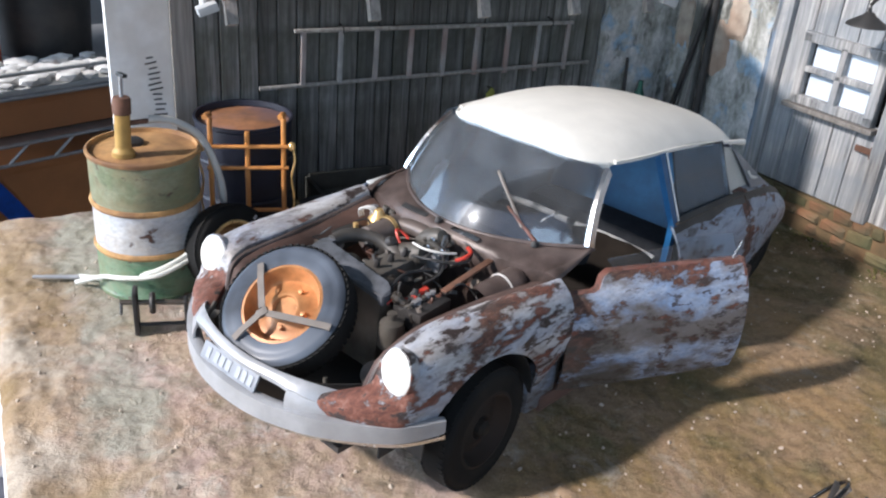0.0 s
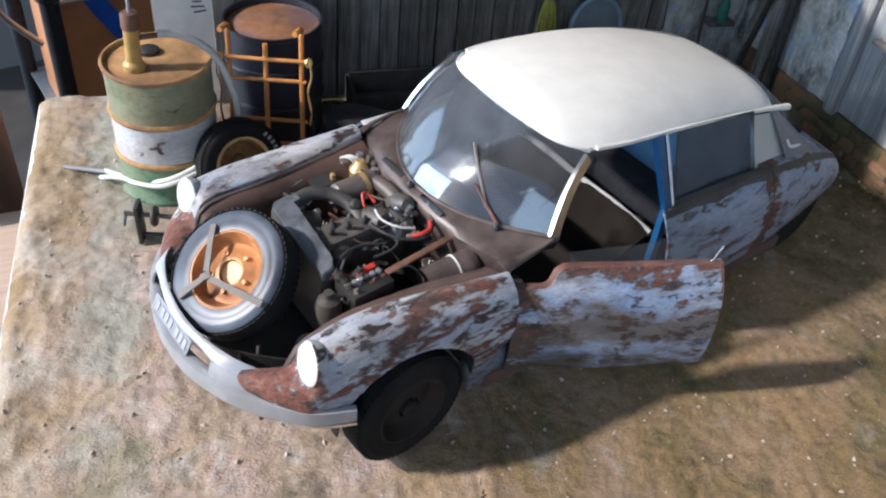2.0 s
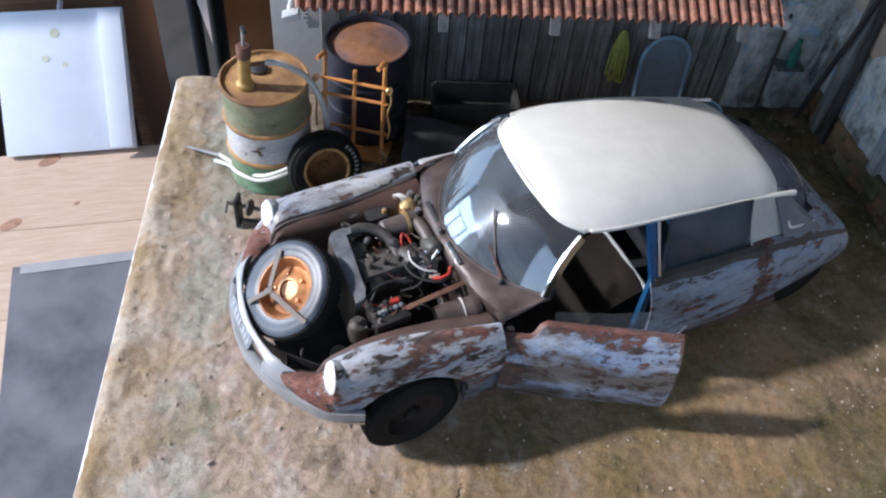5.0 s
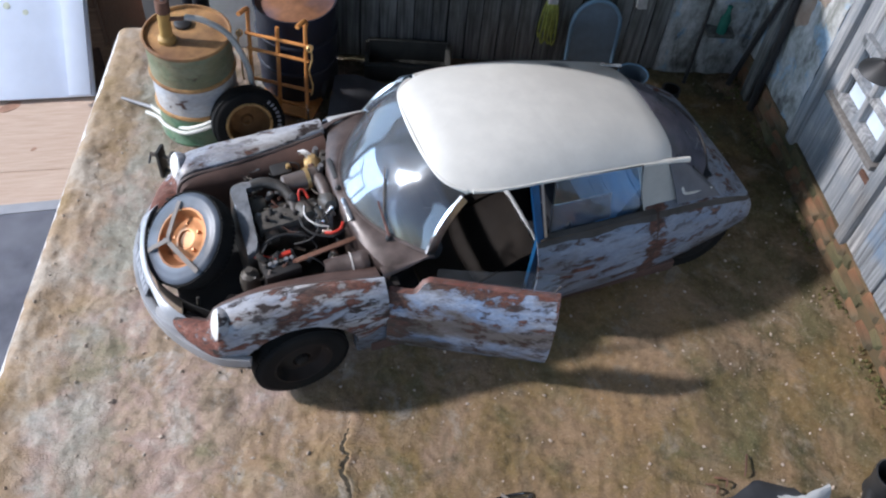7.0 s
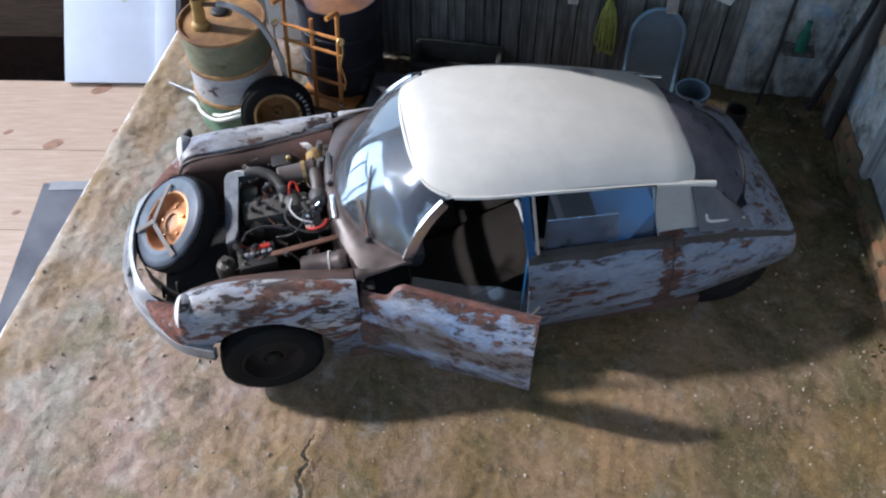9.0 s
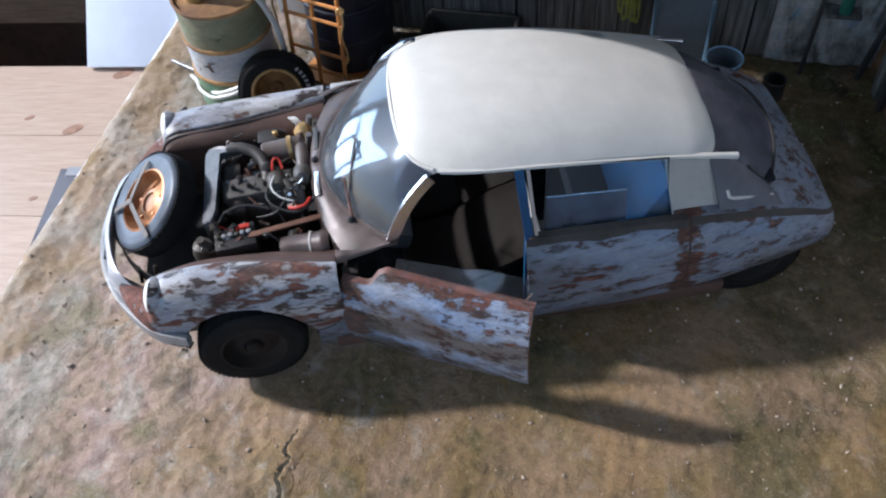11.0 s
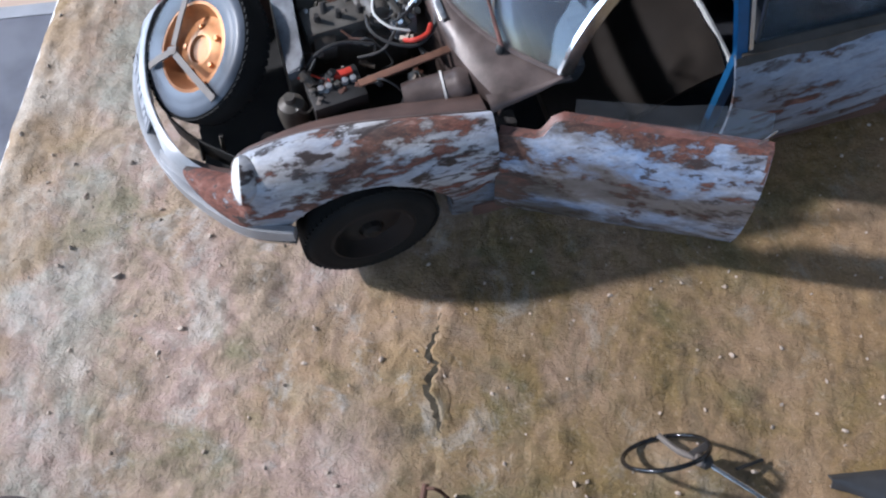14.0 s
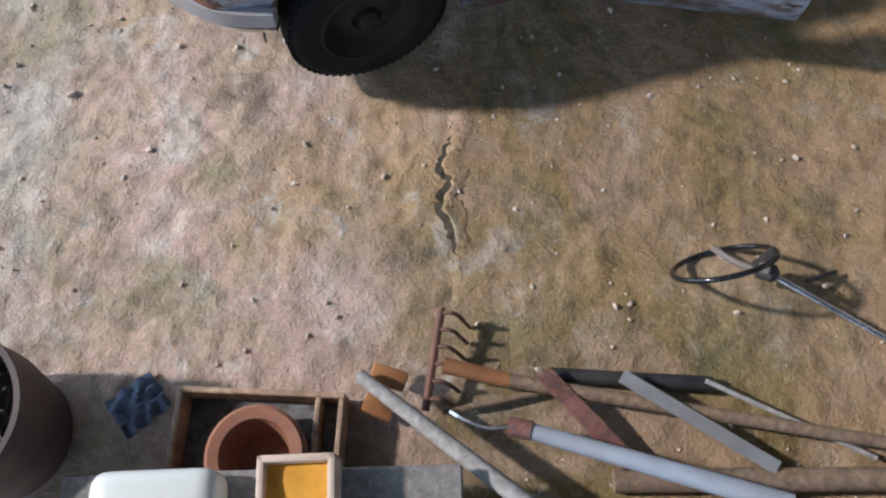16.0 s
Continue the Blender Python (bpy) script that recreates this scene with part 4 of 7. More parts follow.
part("panel", bm_box(0.176, 0.008, 0.202, pose(0.088, 0.0, 0.102), 0.001), M_board, board)
part("side_panel", bm_box(0.031, 0.006, 0.198, pose(0.018, 0.012, 0.100, 3, 0, 0), 0.001), M_board, board)
part("strut", bm_rod((0.09, -0.004, 0.19), (0.09, -0.052, 0.246), 0.004, 8), M_board, board)
M_brownplank = wood_mat("brown_planks", (0.13, 0.075, 0.045), (0.28, 0.175, 0.11), 0.6, (6, 70, 70), 0.3)
M_yellow = plain("yellow_spot", (0.66, 0.68, 0.55), 0.6)
for x, z, r in ((0.095, 0.20, 0.007), (0.11, 0.165, 0.005), (0.085, 0.155, 0.004)):
    part("paint_spot", bm_lathe([(0, 0.0004), (r, 0.0003), (r, -0.0004)], 12, pose(x, 0.0042, z - 0.03, -90, 0, 0)), M_yellow, board)
shelf = thing("wooden_shelf", pose(-0.53, 0.898, Z0, 0, 0, -13.5) @ pose(0, 0.2, 0), "brown wooden shelf unit with a dark open bay", "shelf")
for i in range(4):
    pl = part("plank", bm_box(0.92, 0.020, 0.080, Matrix(), 0.002, 1), M_brownplank, shelf, smooth=False)
    pl.matrix_local = pose(0, -0.19 - 0.004 * (i % 2), 0.741 + 0.083 * i)
part("top_board", bm_box(0.94, 0.42, 0.020, pose(0, 0, 1.042), 0.002), M_brownplank, shelf)
for x in (-0.45, 0.45):
    part("side_board", bm_box(0.020, 0.36, 1.030, pose(x, 0.010, 0.516), 0.002), M_brownplank, shelf)
part("back_board", bm_box(0.88, 0.012, 1.000, pose(0, 0.18, 0.505)), M_bay, shelf)

# ---- the car ----
car = thing("vintage_car", pose(0, 0.005, 0, 0, 0, -2.0), "weathered pale blue saloon, rust patches, cream roof, open front door", "car")

HALF = [(-0.092, 0.048), (-0.086, 0.064), (-0.078, 0.079), (-0.069, 0.091), (-0.061, 0.0985), (-0.05, 0.1015), (-0.03, 0.1035), (0, 0.106), (0.08, 0.108), (0.2, 0.109), (0.3, 0.107), (0.35, 0.103), (0.40, 0.0965), (0.43, 0.0905), (0.445, 0.0860), (0.4525, 0.0790), (0.4565, 0.0690), (0.458, 0.060)]
TOP = [(-0.092, 0.0790), (-0.082, 0.0835), (-0.070, 0.0870), (-0.0600, 0.0905), (-0.0575, 0.0985), (-0.0545, 0.1045), (-0.049, 0.1085), (-0.040, 0.1108), (-0.025, 0.1126), (0, 0.113), (0.08, 0.114), (0.2, 0.113), (0.28, 0.110), (0.34, 0.105), (0.39, 0.0955), (0.42, 0.0850), (0.445, 0.0725), (0.4525, 0.0675), (0.458, 0.060)]
LOW = [(-0.092, 0.066), (-0.07, 0.062), (-0.05, 0.054), (0.0, 0.034), (0.08, 0.027), (0.2, 0.025), (0.32, 0.026), (0.36, 0.029), (0.4, 0.035), (0.44, 0.042), (0.458, 0.046)]
BULGE = [(0, 0.925), (0.12, 0.965), (0.3, 0.995), (0.5, 1.0), (0.7, 0.985), (0.86, 0.94), (1.0, 0.865)]
EDGE = [(-0.092, 0.045), (-0.08, 0.057), (-0.062, 0.0715), (-0.046, 0.0750), (-0.03, 0.0745), (-0.011, 0.0748), (0.022, 0.0790), (0.077, 0.0895)]
ARCH = (0.004, 0.042, 0.0495)


def flank(x, s, side=-1):
    """A point of the body's side; s runs from the sill to the belt."""
    lo, hi = lerp(LOW, x), lerp(TOP, x)
    return Vector((x, side * lerp(HALF, x) * lerp(BULGE, s), lo + (hi - lo) * s))


def body_panel(x0, x1, side, n=24, m=14, s0=0.0, s1=1.0, arch=None, thick=0.0018):
    rows = [[flank(x0 + (x1 - x0) * i / n, s0 + (s1 - s0) * j / m, side) for j in range(m + 1)] for i in range(n + 1)]
    return cut_arch(bm_grid(rows), arch, thick, side)


def cut_arch(bm, arch, thick, side):
    if arch:
        ax, az, r = arch
        dist = lambda p: math.hypot(p.x - ax, p.z - az)
        gone = [f for f in bm.faces if all(dist(v.co) < r for v in f.verts) and all(abs(v.co.y) > 0.088 for v in f.verts)]
        bmesh.ops.delete(bm, geom=gone, context="FACES")
        for v in bm.verts:
            if dist(v.co) < r and abs(v.co.y) > 0.088 and v.is_boundary:
                k = r / max(dist(v.co), 1e-4)
                v.co.x, v.co.z = ax + (v.co.x - ax) * k, az + (v.co.z - az) * k
    shell(bm, thick)
    return bm


def front_fender(side, x0, x1, n, arch=ARCH):
    rows = []
    for i in range(n + 1):
        x = x0 + (x1 - x0) * i / n
        w, hi, inner = lerp(HALF, x), lerp(TOP, x), lerp(EDGE, x) - (0.006 if side > 0 else 0.0)
        lo = lerp(LOW, x) if x < 0.02 else max(lerp(LOW, x), 0.046 + 0.010 * min(1.0, max(0.0, (x - 0.058) / 0.014)) ** 2)
        pts = [(w * 0.93, lo), (w * 0.985, lo + (hi - lo) * 0.25), (w, lo + (hi - lo) * 0.5), (w * 0.992, lo + (hi - lo) * 0.70), (w * 0.955, lo + (hi - lo) * 0.87),
               (w * 0.895, lo + (hi - lo) * 0.965), ((w * 0.88 + inner) / 2 + 0.001, hi), (inner + 0.0015, hi - 0.0018), (inner, hi - 0.0040), (inner - 0.0005, hi - 0.0075)]
        rows.append([Vector((x, side * p.x, p.y)) for p in smooth_line([(a, b, 0) for a, b in pts], 4)])
    return cut_arch(bm_grid(rows), arch, 0.0016, side)


M_gap = plain("brown_rust_streak", (0.085, 0.050, 0.038), 0.8, 0, 0.4, 80, 0.3, (0.07, 0.05, 0.04), 0.5)
for side in (-1, 1):
    f = part("front_fender", front_fender(side, -0.0585, 0.077, 56), M_blue_fender, car, "front wing, pale blue paint flaking to red rust")
    part("nose", front_fender(side, -0.0900, -0.0582, 30, None), M_blue_fender, f, "red-brown rusty nose of the wing")
    part("wing_crease", bm_tube([Vector((x, side * lerp(HALF, x) * (0.945 - 0.10 * (x + 0.008)), lerp(LOW, max(x, 0.0)) + (lerp(TOP, x) - lerp(LOW, max(x, 0.0))) * (0.865 + 0.35 * (x + 0.008)))) for x in [-0.008 + 0.0052 * k for k in range(11)]], 0.0010, 6, 0, [0.15 + 0.85 * math.sin(math.pi * k / 10) for k in range(11)]), M_gap, f, "dark crease along the wing")
    # headlight
    hx, hy, hz = -0.0548, side * 0.0865, 0.0982
    hm = Matrix.Translation((hx, hy, hz)) @ Euler((0, radians(-90 + 10), radians(side * 6))).to_matrix().to_4x4() @ Matrix.Diagonal((1.03, 0.90, 1, 1))
    h = part("headlight", bm_lathe([(0.0120, -0.007), (0.0140, -0.003), (0.0140, 0.0005), (0.0128, 0.0012), (0.0122, 0.0)], 28, hm, True), M_blue_fender, car, "round headlight bowl")
    part("lens", bm_lathe([(0.0134, 0.0008), (0.0120, 0.0027), (0.0082, 0.0042), (0.0037, 0.0049), (0, 0.0051)], 28, hm), M_lens, h, "white glass lens")
    # wheel well
    rows = [[Vector((ARCH[0] + 0.0495 * math.cos(a), side * y, ARCH[1] + 0.0495 * math.sin(a))) for a in [math.pi * k / 14 for k in range(15)]] for y in (0.070, 0.100)]
    part("wheel_well", join(bm_grid(rows, 0.001), bm_box(0.1, 0.001, 0.07, pose(0, side * 0.070, 0.062))), M_black, car)

M_belt = plain("muddy_belt", (0.060, 0.050, 0.040), 0.7, 0, 0.4, 70, 0.3, (0.11, 0.10, 0.09), 0.25)
# rear doors, rear wings, far front door, sills
part("rear_door", body_panel(0.2095, 0.3275, -1, s0=0.02), M_blue_rear, car, "rear door with dull blue paint and brown streaks")
part("rear_door", body_panel(0.2095, 0.3275, 1, s0=0.02), M_blue_rear, car)
part("front_door", body_panel(0.0795, 0.2075, 1, s0=0.02), M_blue_rear, car, "closed front door with worn inner trim")
for side in (-1, 1):
    bm = body_panel(0.3295, 0.4575, side, n=40, arch=None)
    part("rear_fender", bm, M_blue_rear, car, "rear wing covering the wheel, dull blue with rust")
    part("sill", bm_box(0.30, 0.012, 0.012, pose(0.215, side * 0.094, 0.026), 0.002), M_bay, car)
    part("sill", bm_box(0.030, 0.012, 0.030, pose(0.067, side * 0.0925, 0.0385), 0.003), M_blue_rear, car, "grey sill behind the front wheel")
# dark worn band along the upper edge of door and wing, with a ragged lower rim
for side in (-1, 1):
    for x0, x1, n in ((0.2100, 0.3270, 40), (0.3300, 0.4530, 44)):
        rows = []
        for i in range(n + 1):
            x = x0 + (x1 - x0) * i / n
            s_lo = 0.935 - 0.03 * noise.noise((x * 30, side, 1.5)) - 0.008 * noise.noise((x * 150, side, 4.5))
            rows.append([flank(x, s_lo + (1.0 - s_lo) * j / 4, side) + Vector((0, side * 0.0006, 0.0004 * (j == 4))) for j in range(5)])
        part("belt_band", bm_grid(rows, 0.0004), M_belt, car, "dark worn band below the windows")
# brown gap streak between rear door and wing
part("door_gap", bm_sweep([flank(0.3285, s / 10, -1) + Vector((0, 0.0012, 0)) for s in range(11)], [(-0.0010, -0.0012), (0.0010, -0.0012), (0.0010, 0.0006), (-0.0010, 0.0006)], up=(1, 0, 0)), M_gap, car)

# underbody, floor pan and bay floor
part("floor_pan", bm_box(0.33, 0.172, 0.006, pose(0.235, 0, 0.028), 0.001), M_interior, car)
part("bay_floor", bm_box(0.150, 0.136, 0.004, pose(-0.004, 0, 0.047)), M_black, car)
part("rear_underbody", bm_box(0.07, 0.08, 0.02, pose(0.425, 0, 0.048), 0.006), M_black, car)

# inner walls of the engine bay
for side in (-1, 1):
    rows = []
    for i in range(25):
        x = -0.089 + 0.165 * i / 24
        y, hi = lerp(EDGE, x) - (0.006 if side > 0 else 0.0), lerp(TOP, x)
        k = max(0.0, min(1.0, (x + 0.055) / 0.11))
        ins = 0.008 + 0.014 * k
        rows.append([(x, side * y, hi - 0.0055), (x, side * (y - 0.3 * ins), hi - 0.0064), (x, side * (y - 0.75 * ins), hi - 0.0088 - 0.002 * k), (x, side * (y - ins), hi - 0.015 - 0.003 * k), (x, side * (y - ins - 0.002), 0.06), (x, side * (y - ins - 0.006), 0.046)])
    part("inner_wing", bm_grid(rows, 0.0012), M_bay, car, "brown rusty inner wing panel")
    # rounded rail on the wing's inner edge
    part("wing_rail", bm_tube([(x, side * (lerp(EDGE, x) - (0.0070 if side > 0 else 0.0010)), lerp(TOP, x) - 0.0060) for x in (-0.060, -0.05, -0.01, 0.03, 0.074)], 0.0019, 8, 5), M_cowl, car)

# bulkhead and cowl
rows = []
for i in range(25):
    y = -0.088 + 0.176 * i / 24
    k = (y / 0.088) ** 2
    rows.append([(0.062 + 0.020 * k, y, 0.050), (0.062 + 0.020 * k, y, 0.100), (0.0625 + 0.022 * k, y, 0.1130 - 0.002 * k), (0.065 + 0.028 * k, y, 0.1175 - 0.004 * k), (0.071 + 0.038 * k, y, 0.1200 - 0.002 * k), (0.077 + 0.044 * k, y, 0.1190)])
part("cowl", bm_grid(rows, 0.0015), M_cowl, car, "dusty brown cowl below the windscreen")
for k in (-0.020, 0.028):
    part("cowl_vent", bm_box(0.004, 0.024, 0.0012, pose(0.0665 + 0.0020 * abs(k) / 0.02, k, 0.1188, 0, -20, 0), 0.0005), M_chrome if k < 0 else M_black, car)

# windscreen
def roof_front(u):
    """Where the roof begins, u from -1 to 1 across."""
    return 0.1295 + 0.0065 * u * u + 0.0165 * abs(u) ** 7


def screen(u, v):
    """u from -1 to 1 across, v from 0 at the cowl to 1 at the roof."""
    k = u * u
    bot = Vector((0.0715 + 0.0450 * k, 0.0845 * u, 0.1195 + 0.0005 * k))
    top = Vector((roof_front(u), 0.0690 * u, 0.1706 - 0.0055 * k))
    p = bot.lerp(top, v)
    return p + Vector((-0.0035, 0, 0.003)) * math.sin(math.pi * v)


part("windscreen", bm_grid([[screen(-1 + 2 * i / 24, j / 8) for j in range(9)] for i in range(25)], 0.0008), M_glass, car, "curved windscreen glass with reflections").visible_shadow = False
part("roof_lip", bm_tube([screen(-0.99 + 1.98 * i / 36, 1.0) + Vector((0.0006, 0, 0.0004)) for i in range(37)], 0.0014, 8, 0), M_cream, car, "cream front lip of the roof")
part("screen_frame", bm_tube([screen(-1 + 2 * i / 20, 0.0) for i in range(21)], 0.0014, 6, 0), M_cowl, car)
for side in (-1, 1):
    line = [screen(side, j / 10) + Vector((0.001, side * 0.001, 0)) for j in range(10)]
    part("windscreen_pillar", bm_sweep(line, [(-0.0040, -0.0014), (0.0040, -0.0014), (0.0040, 0.0014), (-0.0040, 0.0014)], up=(0, 1, 0)), M_chrome, car, "bright metal windscreen pillar")

# wiper
p0, p1 = screen(-0.72, 0.0) + Vector((-0.003, 0, 0.002)), screen(-0.45, 0.30) + Vector((-0.003, 0, 0.002))
w = part("wiper", bm_rod(p0, p1, 0.0013, 8, 0.0008), M_rust_red, car, "rusty wiper arm")
q0, q1 = screen(-0.60, 0.13), screen(-0.21, 0.60)
part("blade", bm_sweep([q0 + Vector((-0.0022, 0, 0.0016)), q1 + Vector((-0.0022, 0, 0.0016))], [(-0.0006, -0.0012), (0.0006, -0.0012), (0.0006, 0.0012), (-0.0006, 0.0012)]), M_strap, w)
for u in (-0.72, 0.05):
    part("wiper_pivot", bm_lathe([(0.0026, 0), (0.0024, 0.002), (0.0012, 0.0035), (0, 0.004)], 10, Matrix.Translation(screen(u, 0.0) + Vector((-0.004, 0, -0.0005)))), M_black, car)

# roof
ROOF_W = [(0.128, 0.0655), (0.152, 0.0695), (0.165, 0.0725), (0.20, 0.0742), (0.26, 0.0715), (0.32, 0.0672), (0.36, 0.0640)]
ROOF_Z = [(0.128, 0.1735), (0.15, 0.1785), (0.19, 0.1825), (0.235, 0.1805), (0.29, 0.1710), (0.33, 0.1600), (0.36, 0.1500)]
EDGE_Z = [(0.128, 0.1680), (0.15, 0.1668), (0.20, 0.1645), (0.26, 0.1585), (0.32, 0.1470), (0.36, 0.1375)]
rows = []
for i in range(41):
    t = (1 - math.cos(math.pi * i / 40)) / 2
    row = []
    for j in range(41):
        u = math.sin(math.pi * (j / 40 - 0.5))
        x0, x1 = roof_front(u) - 0.001, 0.3545 - 0.0015 * u * u - 0.008 * abs(u) ** 12
        x = x0 + (x1 - x0) * t
        ends = min(1.0, (t * 12) ** 0.5, ((1 - t) * 14) ** 0.5)
        zt, ze = lerp(ROOF_Z, x), lerp(EDGE_Z, x)
        z = ze + (zt - ze) * (1 - abs(u) ** 3.2) - (1 - ends) * 0.0040
        row.append((x, u * lerp(ROOF_W, x), z))
    rows.append(row)
part("roof", bm_grid(rows, 0.002), M_cream, car, "smooth cream painted roof")
for side in (-1, 1):
    line = smooth_line([(0.1560, side * 0.0708, 0.1657), (0.18, side * 0.0738, 0.1645), (0.23, side * 0.0738, 0.1605), (0.28, side * 0.0708, 0.1530), (0.33, side * 0.0672, 0.1430), (0.3610, side * 0.0655, 0.1355)], 5)
    part("drip_rail", bm_sweep(line, [(-0.0012, -0.0012), (0.0014, -0.0010), (0.0014, 0.0012), (-0.0012, 0.0016)]), M_cream, car)
    part("indicator_trumpet", bm_rod((0.335, side * 0.0655, 0.1420), (0.366, side * 0.0650, 0.1348), 0.0014, 12, 0.0028), M_chrome if side > 0 else M_cream, car, "trumpet-shaped indicator at the roof's rear corner")
    # rear roof pillar panel
    bm = bm_grid([[Vector((0.3175 - 0.0008 * j, side * (0.0675 + 0.0195 * (1 - j / 6) - 0.004 * i / 4), 0.1065 + 0.0365 * j / 6 - (0.0030 + 0.0070 * j / 6) * i / 4)) + Vector((0.038 * i / 4, 0, 0)) for j in range(7)] for i in range(5)], 0.0016)
    part("roof_pillar", bm, M_cpillar, car, "pale grey rear roof pillar panel")
    part("pillar_trim", bm_tube([(0.3582, side * 0.0785, 0.1150), (0.3590, side * 0.0800, 0.1125), (0.3600, side * 0.0815, 0.1105), (0.3670, side * 0.0812, 0.1080), (0.3965, side * 0.0745, 0.0985)], 0.0013, 8, 5), M_cream, car, "white trim along the pillar and the wing")
    # side windows
    win = [[Vector((0.2235 + 0.090 * i / 6 + 0.004 * j / 4 * (1 - i / 6), side * (0.0905 - 0.0035 * i / 6 - 0.0165 * j / 4), 0.112 - 0.005 * i / 6 + (0.0485 - 0.0075 * i / 6) * j / 4)) for j in range(5)] for i in range(7)]
    part("side_window", bm_grid(win, 0.0006), M_glass_side, car, "bluish rear side window").visible_shadow = False
    half = [[win[i][0].lerp(win[i][4], 0.5 * j / 3) + Vector((0, -side * 0.002, 0)) for j in range(4)] for i in range(5)]
    part("lowered_pane", bm_grid(half, 0.0006), M_glass_rear, car, "dusty pane wound half down").visible_shadow = False
    part("pane_edge", bm_rod(half[0][3], half[4][3], 0.0006, 6), M_chrome, car)
    part("window_frame", bm_tube([win[0][0], win[0][4], win[6][4], win[6][0], win[0][0]], 0.0008, 6, 0), M_black, car)
    part("belt_moulding", bm_sweep([flank(x, 1.0, side) + Vector((0, 0, 0.0006)) for x in (0.212, 0.24, 0.27, 0.30, 0.326)], [(-0.0030, -0.0006), (0.0030, -0.0006), (0.0030, 0.0010), (-0.0030, 0.0010)]), M_belt, car)
    # middle pillar: blue trim with a bright strip
    p0, p1 = Vector((0.2125, side * 0.0915, 0.030)), Vector((0.2125, side * 0.0935, 0.112))
    p2 = Vector((0.208, side * 0.0745, 0.1615))
    part("middle_pillar", bm_sweep([p0, p1, p2], [(-0.0024, -0.003), (0.0024, -0.003), (0.0024, 0.003), (-0.0024, 0.003)], up=(1, 0, 0)), M_bluetrim, car, "blue trimmed middle pillar")
    part("pillar_strip", bm_sweep([p1 + Vector((0.005, side * 0.001, 0)), p2 + Vector((0.006, side * 0.001, 0))], [(-0.0012, -0.0012), (0.0012, -0.0012), (0.0012, 0.0012), (-0.0012, 0.0012)], up=(1, 0, 0)), M_chrome, car)
    if side > 0:
        win = [[Vector((0.118 + 0.088 * i / 6 + 0.026 * j / 4 * (1 - i / 6), side * (0.0915 - 0.0175 * j / 4), 0.1135 + 0.052 * j / 4)) for j in range(5)] for i in range(7)]
        part("side_window", bm_grid(win, 0.0006), M_glass_side, car).visible_shadow = False

# rear window, boot lid
M_rearq = plain("dusty_purple_grey", (0.13, 0.13, 0.145), 0.4, 0, 0.25, 50, 0.15)
rows = []
for i in range(13):
    u = -1 + 2 * i / 12
    row = []
    for j in range(9):
        t = j / 8
        x = 0.354 + 0.062 * t - 0.008 * u * u * (1 - t) - 0.018 * u * u * t
        row.append((x, u * (0.0575 + 0.006 * t), 0.1500 - 0.042 * t ** 1.05 - 0.010 * abs(u) ** 2.5 + 0.003 * math.sin(math.pi * t)))
    rows.append(row)
part("rear_window", bm_grid(rows, 0.0008), M_glass_rear, car, "dark dusty rear window").visible_shadow = False
for k, side in ((0, -1), (12, 1)):
    qs = []
    for j in range(9):
        a = Vector(rows[k][j])
        b = Vector((a.x + 0.006, side * (lerp(HALF, a.x + 0.006) * 0.868 - 0.002), lerp(TOP, a.x + 0.006) + 0.0012))
        qs.append([a, a.lerp(b, 0.3) + Vector((0, side * 0.002, 0.001)), a.lerp(b, 0.7) + Vector((0, side * 0.001, 0.001)), b])
    part("rear_quarter", bm_grid(qs, 0.001), M_rearq, car, "dusty grey quarter beside the rear window")
part("rear_window_seal", bm_tube([rows[0][5]] + [rows[i][8] for i in range(13)] + [rows[12][5]], 0.0015, 6, 3), M_black, car)
rows = []
for i in range(21):
    t = i / 20
    x = 0.396 + 0.0605 * t
    w, hi = lerp(HALF, x) * 0.868, lerp(TOP, x)
    rows.append([(x, w * (-1 + 2 * j / 14), hi + 0.0115 * (1 - t * 0.75) * (1 - abs(-1 + 2 * j / 14) ** 2.2)) for j in range(15)])
part("boot_lid", bm_grid(rows, 0.0015), M_blue_rear, car, "sloping boot lid, dull blue and rusty")
rows = []
for i in range(9):
    t = i / 8
    x = 0.318 + 0.082 * t
    w = lerp(HALF, x) * 0.868
    for_side = [(x, -w - 0.0005 + (w - 0.054) * j / 4, lerp(TOP, x) + 0.0008 + 0.006 * (j / 4)) for j in range(5)]
    rows.append(for_side)
part("rear_shoulder", bm_grid(rows, 0.001), M_blue_rear, car)
part("rear_shoulder", bm_grid([[(x, -y, z) for x, y, z in r] for r in rows], 0.001), M_blue_rear, car)
rows = [[(0.4555 + 0.003 * math.cos(math.pi * (j / 10 - 0.5)), 0.0600 * (-1 + 2 * j / 10), z) for j in range(11)] for z in (0.040, 0.047, 0.054, 0.0635)]
part("tail_panel", bm_grid(rows, 0.001), M_blue_rear, car)
line = smooth_line([(0.440, -0.079, 0.041), (0.453, -0.060, 0.041), (0.4605, -0.032, 0.041), (0.462, 0, 0.041), (0.4605, 0.032, 0.041), (0.453, 0.060, 0.041), (0.440, 0.079, 0.041)], 5)
part("rear_bumper", bm_sweep(line, [(-0.002, -0.005), (0.002, -0.004), (0.003, 0), (0.002, 0.004), (-0.002, 0.005)]), M_alloy, car)

# front bumper: a broad blade with an upper band that frames the number plate
BUMP = [(-0.036, -0.1060), (-0.058, -0.0960), (-0.0745, -0.0790), (-0.0900, -0.0560), (-0.1005, -0.0280), (-0.1035, 0.0), (-0.1005, 0.0280), (-0.0900, 0.0560), (-0.0745, 0.0790), (-0.058, 0.0960), (-0.036, 0.1060)]
